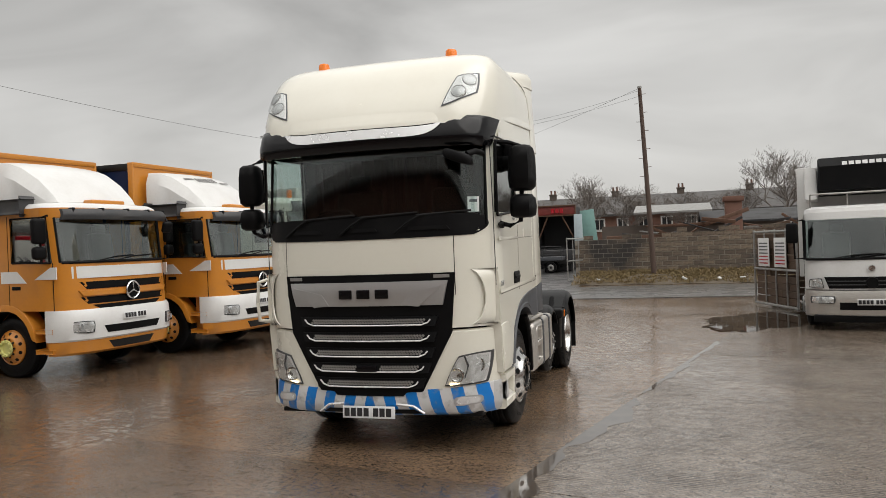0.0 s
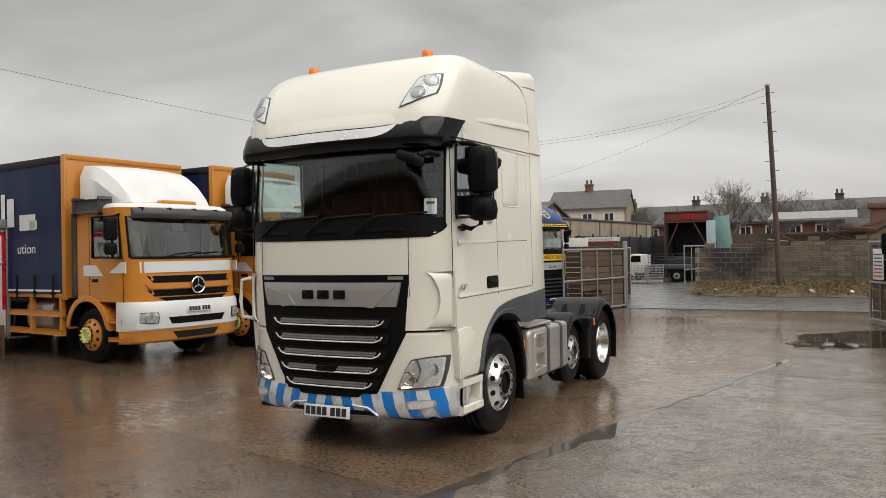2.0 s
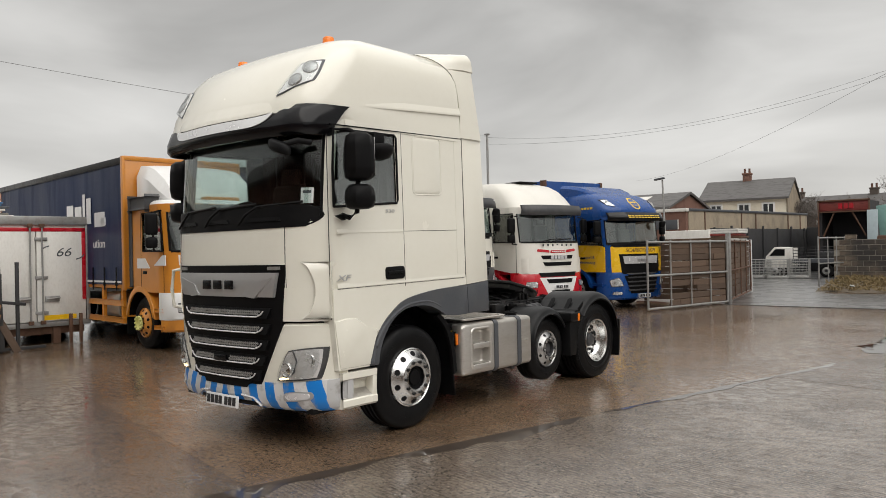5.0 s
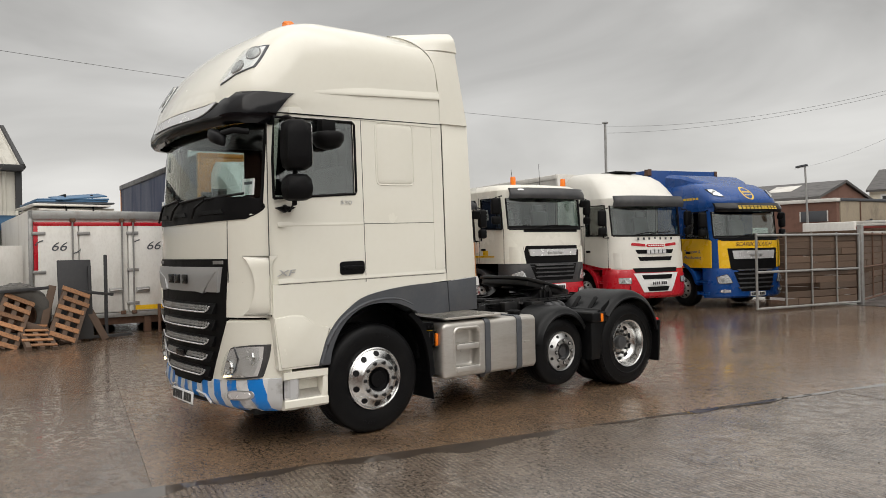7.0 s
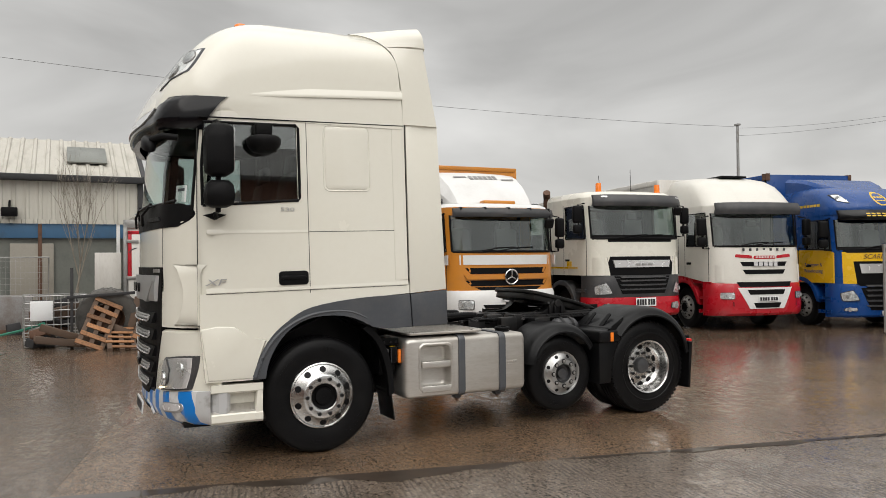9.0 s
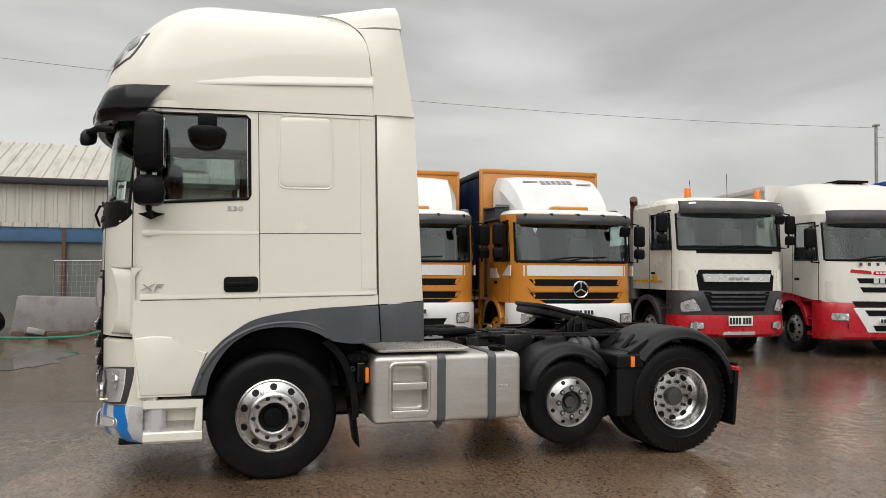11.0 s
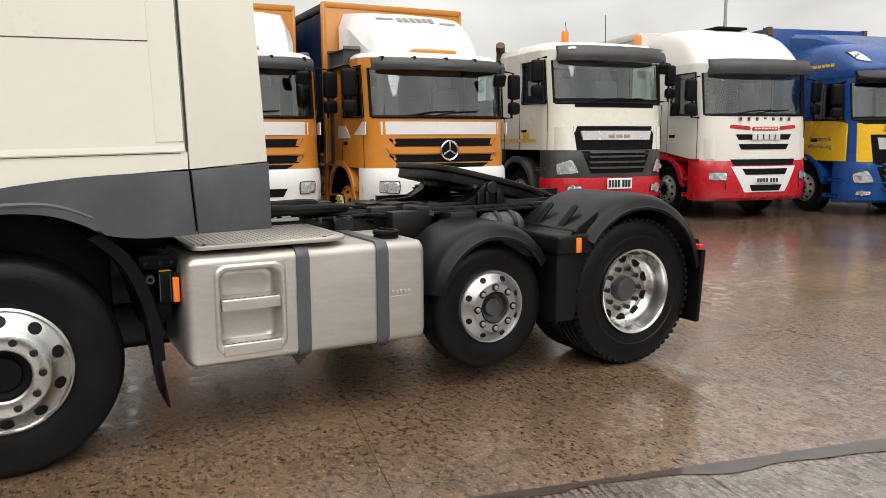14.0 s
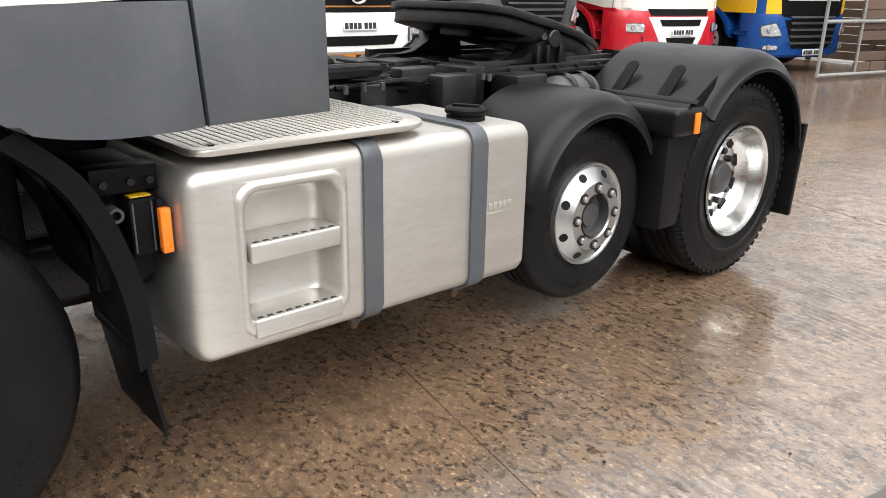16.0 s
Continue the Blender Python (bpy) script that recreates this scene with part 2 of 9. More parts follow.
# ---- building helpers ----
def mesh_of(bm, name, material, smooth=35):
    bmesh.ops.recalc_face_normals(bm, faces=bm.faces[:])
    me = bpy.data.meshes.new(name)
    bm.to_mesh(me)
    bm.free()
    if smooth:
        me.shade_smooth()
        me.set_sharp_from_angle(angle=radians(smooth))
    me.materials.append(material)
    return me


def part(name, bm, material, parent, label="", smooth=35):
    ob = new(name, mesh_of(bm, name, material, smooth))
    ob.parent = parent
    if label:
        tagged(ob, label)
    return ob


def thing(name, label, category, m=None, group="", kind=""):
    ob = new(name)
    ob.empty_display_size = 0.2
    ob.matrix_basis = m or Matrix()
    return tagged(ob, label, category, group, kind)


def solo(name, bm, material, label, category, m=None, group="", kind="", smooth=35):
    ob = new(name, mesh_of(bm, name, material, smooth))
    ob.matrix_basis = m or Matrix()
    return tagged(ob, label, category, group, kind)


def structure(name, bm, material, label="", category="", smooth=35):
    ob = new(name, mesh_of(bm, name, material, smooth))
    return tagged(ob, label or name.replace("_", " "), category or name.split("_")[0], "", "structure")


def add(bm, other, m=None):
    """Joins the bmesh other into bm, and frees it."""
    vs = [bm.verts.new((m @ v.co) if m else v.co) for v in other.verts]
    other.verts.index_update()
    for f in other.faces:
        bm.faces.new([vs[v.index] for v in f.verts])
    other.free()
    return bm


def joined(*bms):
    out = bmesh.new()
    for b in bms:
        add(out, b)
    return out


def box(x0, x1, y0, y1, z0, z1, bev=0.01, seg=2):
    bm = bmesh.new()
    bmesh.ops.create_cube(bm, size=1)
    for v in bm.verts:
        v.co = ((x0 + x1) / 2 + v.co.x * (x1 - x0), (y0 + y1) / 2 + v.co.y * (y1 - y0), (z0 + z1) / 2 + v.co.z * (z1 - z0))
    if bev:
        bmesh.ops.bevel(bm, geom=bm.edges[:], offset=min(bev, abs(x1 - x0) * 0.45, abs(y1 - y0) * 0.45, abs(z1 - z0) * 0.45), segments=seg, affect="EDGES", profile=0.5)
    return bm


def boxm(sx, sy, sz, m, bev=0.01, seg=2):
    bm = box(-sx / 2, sx / 2, -sy / 2, sy / 2, -sz / 2, sz / 2, bev, seg)
    bm.transform(m)
    return bm


def prism(poly, axis, a, b, bev=0.0, seg=2):
    """A polygon pushed from a to b along an axis; its points are (y, z), (x, z) or (x, y)."""
    bm = bmesh.new()

    def place(p, h):
        return {"x": (h, p[0], p[1]), "y": (p[0], h, p[1]), "z": (p[0], p[1], h)}[axis]

    lo, hi = [bm.verts.new(place(p, a)) for p in poly], [bm.verts.new(place(p, b)) for p in poly]
    n = len(poly)
    caps = [bm.faces.new(lo), bm.faces.new(hi)]
    for i in range(n):
        bm.faces.new((lo[i], lo[(i + 1) % n], hi[(i + 1) % n], hi[i]))
    if bev:
        rim = [e for f in caps for e in f.edges]
        bmesh.ops.bevel(bm, geom=rim, offset=bev, segments=seg, affect="EDGES", profile=0.5)
    caps = [f for f in bm.faces if len(f.verts) > 4]
    if caps:
        bmesh.ops.triangulate(bm, faces=caps)
    return bm


def loft(rows, closed=True, cap=True, skip=None):
    """Faces between rows of points. skip(row, column) leaves holes."""
    bm = bmesh.new()
    vs = [[bm.verts.new(p) for p in r] for r in rows]
    n = len(rows[0])
    for i in range(len(rows) - 1):
        for j in range(n if closed else n - 1):
            if skip and skip(i, j):
                continue
            q = (vs[i][j], vs[i][(j + 1) % n], vs[i + 1][(j + 1) % n], vs[i + 1][j])
            bm.faces.new(q)
    if cap and closed:
        bm.faces.new(vs[0])
        bm.faces.new(vs[-1])
    return bm


def lathe(profile, n=40, axis="x", centre=(0, 0, 0), cap=True):
    """Turns points (radius, height along the axis) round the axis."""
    rows = []
    for r, h in profile:
        ring = []
        for k in range(n):
            a = 2 * math.pi * k / n
            c, s = r * math.cos(a), r * math.sin(a)
            p = {"x": (h, c, s), "y": (c, h, s), "z": (c, s, h)}[axis]
            ring.append((p[0] + centre[0], p[1] + centre[1], p[2] + centre[2]))
        rows.append(ring)
    return loft(rows, True, cap)


def cyl(r, a, b, axis="z", centre=(0, 0, 0), n=16, bev=0.0):
    if bev:
        return lathe([(r - bev, a), (r, a + bev), (r, b - bev), (r - bev, b)], n, axis, centre)
    return lathe([(r, a), (r, b)], n, axis, centre)


def tube(points, r, n=8, r_end=None):
    """A round bar along points."""
    pts = [Vector(p) for p in points]
    rows = []
    for i, p in enumerate(pts):
        d = (pts[min(i + 1, len(pts) - 1)] - pts[max(i - 1, 0)]).normalized()
        side = d.cross(Vector((0, 0, 1)) if abs(d.z) < 0.9 else Vector((1, 0, 0))).normalized()
        up = side.cross(d)
        rr = r if r_end is None else r + (r_end - r) * i / (len(pts) - 1)
        rows.append([p + rr * (math.cos(2 * math.pi * k / n) * side + math.sin(2 * math.pi * k / n) * up) for k in range(n)])
    return loft(rows, True, True)


def rrect(x0, x1, z0, z1, r, n=4):
    out = []
    for cx, cz, a0 in ((x1 - r, z1 - r, 0), (x0 + r, z1 - r, 90), (x0 + r, z0 + r, 180), (x1 - r, z0 + r, 270)):
        for k in range(n + 1):
            a = radians(a0 + 90 * k / n)
            out.append((cx + r * math.cos(a), cz + r * math.sin(a)))
    return out


def patch(surf, quad, out=0.004, thick=0.02, nx=12, nz=6, push=None, rnd=0.0):
    """A plate that follows the front surface surf(x, z) = y, over the quad (bottom left, bottom right, top right, top left) of (x, z)."""
    bl, br, tr, tl = quad
    front, back = [], []
    for j in range(nz + 1):
        v = j / nz
        f, b = [], []
        for i in range(nx + 1):
            u, v = i / nx, j / nz
            if rnd:   # draws the corners in
                a_, b_ = 2 * u - 1, 2 * v - 1
                u, v = 0.5 + 0.5 * a_ * math.sqrt(1 - rnd * b_ * b_ / 2), 0.5 + 0.5 * b_ * math.sqrt(1 - rnd * a_ * a_ / 2)
            x = (bl[0] * (1 - u) + br[0] * u) * (1 - v) + (tl[0] * (1 - u) + tr[0] * u) * v
            z = (bl[1] * (1 - u) + br[1] * u) * (1 - v) + (tl[1] * (1 - u) + tr[1] * u) * v
            o = out + (push(u, v) if push else 0)
            y = surf(x, z)
            f.append((x, y - o, z))
            b.append((x, y - out + thick, z))
        front.append(f)
        back.append(b)
    bm = loft(front, False)
    add(bm, loft(back, False))
    ring = lambda g: g[0] + [r[-1] for r in g[1:]] + g[-1][-2::-1] + [r[0] for r in g[-2:0:-1]]
    add(bm, loft([ring(front), ring(back)], True, False))
    bmesh.ops.remove_doubles(bm, verts=bm.verts[:], dist=0.0002)
    return bm


def rounded(points, n=4):
    """A smooth open line through the points."""
    p = [points[0]] + list(points) + [points[-1]]
    out = []
    for a, b, c, d in zip(p, p[1:], p[2:], p[3:]):
        for k in range(n):
            t = k / n
            out.append(tuple(0.5 * (2 * b[i] + (c[i] - a[i]) * t + (2 * a[i] - 5 * b[i] + 4 * c[i] - d[i]) * t * t + (3 * b[i] - a[i] - 3 * c[i] + d[i]) * t ** 3) for i in range(len(b))))
    return out + [tuple(points[-1])]


def lettering(text, size, depth, m, material, parent, name="lettering", label="", width=None, shear=0.0):
    cu = bpy.data.curves.new(name, "FONT")
    cu.body, cu.size, cu.extrude, cu.align_x, cu.align_y, cu.shear = text, size, depth, "CENTER", "CENTER", shear
    tmp = bpy.data.objects.new(name, cu)
    scene.collection.objects.link(tmp)
    me = bpy.data.meshes.new_from_object(tmp.evaluated_get(bpy.context.evaluated_depsgraph_get()))
    bpy.data.objects.remove(tmp)
    if width:
        xs = [v.co.x for v in me.vertices]
        k = width / (max(xs) - min(xs))
        me.transform(Matrix.Diagonal((k, 1, 1, 1)))
    me.transform(m)
    me.materials.clear()
    me.materials.append(material)
    ob = new(name, me)
    ob.parent = parent
    if label:
        tagged(ob, label)
    return ob


FRONT = Matrix.Rotation(radians(90), 4, "X")      # lettering that faces -y
SIDE = Matrix.Rotation(radians(90), 4, "Z") @ FRONT   # lettering that faces +x
SIDE_R = Matrix.Rotation(radians(-90), 4, "Z") @ FRONT   # lettering that faces -x


def bars(widths, h, gap, depth, m):
    """Plain bars that stand for writing: a row of little plates."""
    total = sum(widths) + gap * (len(widths) - 1)
    x, bm = -total / 2, bmesh.new()
    for w in widths:
        add(bm, box(x, x + w, -h / 2, h / 2, 0, depth, 0))
        x += w + gap
    bm.transform(m)
    return bm


def each(name, bms, material, parent, label=""):
    """One part for each bmesh."""
    obs = [part(name, b, material, parent) for b in bms]
    if label:
        for o in obs:
            tagged(o, label)
    return obs


def tyre_bm(r, w, x):
    """A tyre round the x axis; its outer wall at x, going inwards."""
    rim = r * 0.56
    prof = [(rim, x - 0.012), (rim + 0.03, x), (r * 0.8, x + 0.012), (r * 0.93, x - 0.004), (r * 0.985, x - 0.03)]
    for k in range(4):
        a = x - 0.05 - k * (w - 0.1) / 3.4
        prof += [(r, a), (r, a - 0.035), (r - 0.014, a - 0.037), (r - 0.014, a - 0.047)]
    prof += [(r * 0.985, x - w + 0.03), (r * 0.93, x - w + 0.004), (r * 0.8, x - w - 0.01), (rim, x - w + 0.012)]
    return lathe(prof, 56, "x", (0, 0, 0), False)


def wheel(parent, x, y, z, r, w, style, side=1, rim_mat=None, steer=0.0, detail=True):
    """A road wheel. style: front (bulging, ringed with holes), deep (dished), small. side -1 mirrors it."""
    rim_mat = rim_mat or CHROME
    root = new("wheel")
    root.parent = parent
    root.matrix_basis = Matrix.Translation((x, y, z)) @ Matrix.Diagonal((side, 1, 1, 1)) @ Matrix.Rotation(radians(steer), 4, "Z")
    R = r * 0.575
    ty_ = part("tyre", tyre_bm(r, w, 0.0), RUBBER, root)
    if detail and style == "deep":
        lugs = bmesh.new()
        for k in range(60):
            add(lugs, boxm(0.045, 0.030, 0.022, Matrix.Rotation(2 * math.pi * k / 60, 4, "X") @ pose(-0.027, 0, r * 0.965, 0, 20), 0.003, 1))
        tagged(part("tread_edge", lugs, RUBBER, ty_), "", "", "", "stuff")
        part("sidewall_ring", lathe([(r * 0.70, 0.006), (r * 0.715, 0.013), (r * 0.73, 0.013), (r * 0.745, 0.010)], 56, "x", (0, 0, 0), False), RUBBER, ty_)
    if detail:   # raised marks round the tyre wall
        marks = bmesh.new()
        for a0, count in ((35, 8), (155, 6), (215, 8), (335, 6)):
            for k in range(count):
                add(marks, boxm(0.006, 0.020 - 0.008 * (k % 3 == 1), 0.030, Matrix.Rotation(radians(a0 + k * 4.2), 4, "X") @ pose(0.0095, 0, r * 0.80), 0.001, 1))
        tagged(part("sidewall_relief", marks, RUBBER, ty_), "", "", "", "stuff")
    if style == "deep":
        prof = [(R, 0.0), (R * 0.985, 0.012), (R * 0.94, 0.004), (R * 0.91, -0.02), (R * 0.88, -0.07), (R * 0.82, -0.115), (R * 0.72, -0.135), (R * 0.60, -0.13), (R * 0.45, -0.125), (R * 0.30, -0.125)]
        hub = [(R * 0.31, -0.13), (R * 0.30, -0.095), (R * 0.26, -0.078), (R * 0.12, -0.066), (0.002, -0.065)]
        hole_r, hole_h, nut_r, nut_h = R * 0.72, -0.134, R * 0.48, -0.125
    elif style == "front":
        prof = [(R, -0.01), (R * 0.985, 0.012), (R * 0.95, 0.020), (R * 0.92, 0.012), (R * 0.68, 0.062), (R * 0.65, 0.078), (R * 0.61, 0.085), (R * 0.43, 0.086), (R * 0.39, 0.08)]
        hub = [(R * 0.40, 0.084), (R * 0.37, 0.05), (R * 0.27, 0.04), (R * 0.25, 0.062), (R * 0.12, 0.066), (0.002, 0.066)]
        hole_r, hole_h, nut_r, nut_h = R * 0.80, 0.037, R * 0.53, 0.086
    else:
        prof = [(R, -0.01), (R * 0.985, 0.012), (R * 0.95, 0.010), (R * 0.92, 0.002), (R * 0.70, 0.036), (R * 0.66, 0.048), (R * 0.45, 0.05), (R * 0.40, 0.03)]
        hub = [(R * 0.40, 0.046), (R * 0.37, 0.0), (R * 0.25, -0.01), (R * 0.22, 0.02), (0.002, 0.022)]
        hole_r, hole_h, nut_r, nut_h = R * 0.81, 0.019, R * 0.56, 0.05
    rim = part("rim", lathe(prof, 56, "x", (0, 0, 0), False), rim_mat, root)
    part("hub", lathe(hub, 24, "x", (0, 0, 0), False), BLACK if style == "front" else GREYPL, rim)
    nn = 10 if style != "small" else 8
    if detail:
        for k in range(nn):
            a = 2 * math.pi * (k + 0.5) / nn
            c = (hole_h, hole_r * math.cos(a), hole_r * math.sin(a))
            if style != "deep":   # holes through the sloping part of the disc
                hh = cyl(R * (0.085 if style == "small" else 0.10), -0.012, 0.002, "x", (0, 0, 0), 16)
                hh.transform(Matrix.Rotation(a, 4, "X") @ Matrix.Translation((hole_h, hole_r, 0)) @ Matrix.Rotation(math.atan2(0.034 if style == "small" else 0.050, R * (0.22 if style == "small" else 0.24)), 4, "Z"))
            else:
                hh = cyl(R * 0.115, -0.03, 0.007, "x", c, 14)
            part("hand_hole", hh, RUBBER, rim)
            if style == "small":   # dark dished seats round the nuts
                a = 2 * math.pi * k / nn
                part("nut_seat", cyl(R * 0.105, -0.02, 0.0035, "x", (nut_h, nut_r * math.cos(a), nut_r * math.sin(a)), 14), CHASSIS, rim)
            b = 2 * math.pi * k / nn
            c = (nut_h, nut_r * math.cos(b), nut_r * math.sin(b))
            part("wheel_nut", cyl(R * 0.062, -0.005, 0.016 if style != "deep" else 0.022, "x", c, 8, 0.003), CHASSIS if style == "deep" else (GALV if style == "small" else CHASSIS), rim)
    return root


def truck_front(f, bow=0.09, corner=((0.95, 0.15), (1.05, 0.225), (1.115, 0.30), (1.165, 0.385), (1.195, 0.49)), at=0.82):
    """Half of a cab's plan, from the middle of the front to the flank."""
    xs = [0, 0.2, 0.4, 0.6, 0.72, at]
    return [(x, f + bow * (x / at) ** 2) for x in xs] + [(x, f + d) for x, d in corner]


def surf_of(rows):
    """rows: (z, f). Gives y of the front at (x, z)."""
    def s(x, z):
        f = rows[0][1]
        for (z0, f0), (z1, f1) in zip(rows, rows[1:]):
            if z >= z0:
                f = f0 + (f1 - f0) * min(1, (z - z0) / (z1 - z0))
        pts = truck_front(f)
        x = abs(x)
        for (xa, ya), (xb, yb) in zip(pts, pts[1:]):
            if x <= xb:
                return ya + (yb - ya) * (x - xa) / (xb - xa)
        return pts[-1][1] + (x - 1.195) * 4
    return s


def ring_surf(rows):
    """y of the front of a loft whose rings begin at the middle of the front, at (x, z)."""
    def on(r, x):
        for a, b in zip(r, r[1:]):
            if a[0] <= x <= b[0]:
                return a[1] + (b[1] - a[1]) * (x - a[0]) / max(1e-6, b[0] - a[0])
        return max(p[1] for p in r[:11])

    def s(x, z):
        x = abs(x)
        for lo, hi in zip(rows, rows[1:]):
            z0, z1 = lo[0][2], hi[0][2]
            if z0 <= z <= z1:
                k = (z - z0) / (z1 - z0)
                return on(lo, x) * (1 - k) + on(hi, x) * k
        return on(rows[-1], x)
    return s


def ring_of(f, z, w=1.2, flank=(), rear=0.8):
    """A closed plan ring at height z: front, flank and rear wall."""
    k = w / 1.2
    half = [(x * k, y, z) for x, y in truck_front(f)] + [(w, y, z) for y in flank] + [(w, rear - 0.03, z), (w - 0.03, rear, z)]
    return half + [(-x, y, z) for x, y, z in reversed(half[1:])]


# ---- the cream tractor unit: front axle at y = 0, nose towards -y ----
tractor = thing("tractor_unit", "cream high-roof tractor unit with blue-striped bumper on wet concrete", "truck")
CAB_ROWS = [(0.3, -1.34), (0.62, -1.36), (1.16, -1.385), (1.66, -1.395), (2.02, -1.385), (2.86, -1.30), (3.0, -1.29)]
face = surf_of(CAB_ROWS)


def f_at(z):
    return face(0, z)


# cab shell, with the openings of windscreen and door windows
flank = (-0.84, -0.5, -0.21, -0.125, 0.3)
shell_z = (1.42, 1.66, 1.9, 2.06, 2.19, 2.5, 2.84, 2.95)
rows = [ring_of(f_at(z), z, 1.2, flank, 0.82) for z in shell_z]
NF = len(truck_front(0))
nring = len(rows[0])


def cab_hole(i, j):
    half_j = j if j < nring / 2 else nring - 1 - j
    ws = 3 <= i <= 5 and half_j < 8
    sw = 4 <= i <= 5 and 9 <= half_j < NF + 2
    return ws or sw


cab = part("cab_shell", loft(rows, True, True, cab_hole), CREAM, tractor, "cream painted cab shell")
# lining, fittings and curtain have the cab's inner shade in their colour
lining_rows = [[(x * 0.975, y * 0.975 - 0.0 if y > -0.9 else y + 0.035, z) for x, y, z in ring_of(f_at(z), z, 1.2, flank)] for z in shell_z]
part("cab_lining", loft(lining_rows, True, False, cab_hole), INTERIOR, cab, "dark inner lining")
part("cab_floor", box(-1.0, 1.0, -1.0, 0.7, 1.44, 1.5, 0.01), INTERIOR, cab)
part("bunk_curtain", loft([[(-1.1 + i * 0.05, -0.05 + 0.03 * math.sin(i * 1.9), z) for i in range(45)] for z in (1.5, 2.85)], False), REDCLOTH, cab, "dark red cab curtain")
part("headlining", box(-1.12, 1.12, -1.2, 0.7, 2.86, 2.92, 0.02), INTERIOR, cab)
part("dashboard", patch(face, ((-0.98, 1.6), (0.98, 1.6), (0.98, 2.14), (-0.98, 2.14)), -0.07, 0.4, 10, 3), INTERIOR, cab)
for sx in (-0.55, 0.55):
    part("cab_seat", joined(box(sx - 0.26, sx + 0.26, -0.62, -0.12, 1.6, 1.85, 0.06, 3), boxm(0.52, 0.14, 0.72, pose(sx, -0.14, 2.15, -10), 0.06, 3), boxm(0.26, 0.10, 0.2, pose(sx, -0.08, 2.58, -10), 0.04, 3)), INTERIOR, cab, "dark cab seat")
part("steering_wheel", lathe([(0.215, -0.014), (0.225, 0), (0.215, 0.014), (0.2, 0)], 28, "z"), BLACK, cab).matrix_basis = pose(-0.55, -0.86, 2.2, 28)
ws = part("windscreen", patch(face, ((-1.105, 2.07), (1.105, 2.07), (1.10, 2.84), (-1.10, 2.84)), -0.006, 0.004, 24, 4), GLASS, cab, "dark reflective windscreen")
part("wiper_cowl", patch(face, ((-1.11, 2.06), (1.11, 2.06), (1.11, 2.17), (-1.11, 2.17)), 0.004, 0.02, 24, 3), BLACK, cab)
low = patch(lambda x, z: face(x, z), ((-1.12, 1.985), (1.12, 1.985), (1.135, 2.2), (-1.135, 2.2)), 0.006, 0.02, 32, 8, None, 0.36)
part("windscreen_lower_trim", low, BLACK, cab)
for s in (1, -1):
    part("screen_pillar_trim", tube([(s * (1.112 - 0.004 * k), face(1.112, z) - 0.004, z) for k, z in enumerate((2.08, 2.3, 2.55, 2.85))], 0.014, 6), BLACK, cab)
    gl = prism([(-1.0, 2.17), (-0.215, 2.215), (-0.205, 2.24), (-0.205, 2.82), (-0.225, 2.84), (-0.985, 2.84)], "x", s * 1.184, s * 1.19)
    part("door_window", gl, DARKGLASS, cab)
    fr = [(-1.01, 2.16), (-0.205, 2.205), (-0.193, 2.23), (-0.193, 2.83), (-0.215, 2.852), (-0.985, 2.852), (-1.01, 2.5), (-1.01, 2.16)]
    part("window_seal", tube([(s * 1.2, y, z) for y, z in fr], 0.013, 6), BLACK, cab)
# wipers and the grab recesses under the glass
for cx in (-0.82, -0.22, 0.32):
    pts = [(cx, face(cx, 2.04) - 0.03, 2.035), (cx + 0.12, face(cx, 2.1) - 0.05, 2.12), (cx + 0.23, face(cx + 0.2, 2.19) - 0.035, 2.185)]
    part("wiper_arm", tube(pts, 0.011, 6), BLACK, cab)
    part("wiper_blade", tube([(cx + 0.2, face(cx + 0.2, 2.19) - 0.02, 2.19), (min(1.0, cx + 0.75), face(min(1.0, cx + 0.75), 2.23) - 0.02, 2.215)], 0.012, 6), RUBBER, cab)
for cx in (-0.62, -0.05, 0.62):
    part("cowl_step", patch(face, ((cx - 0.2, 2.055), (cx + 0.2, 2.055), (cx + 0.17, 2.09), (cx - 0.17, 2.09)), 0.02, 0.02, 5, 2), RUBBER, cab)

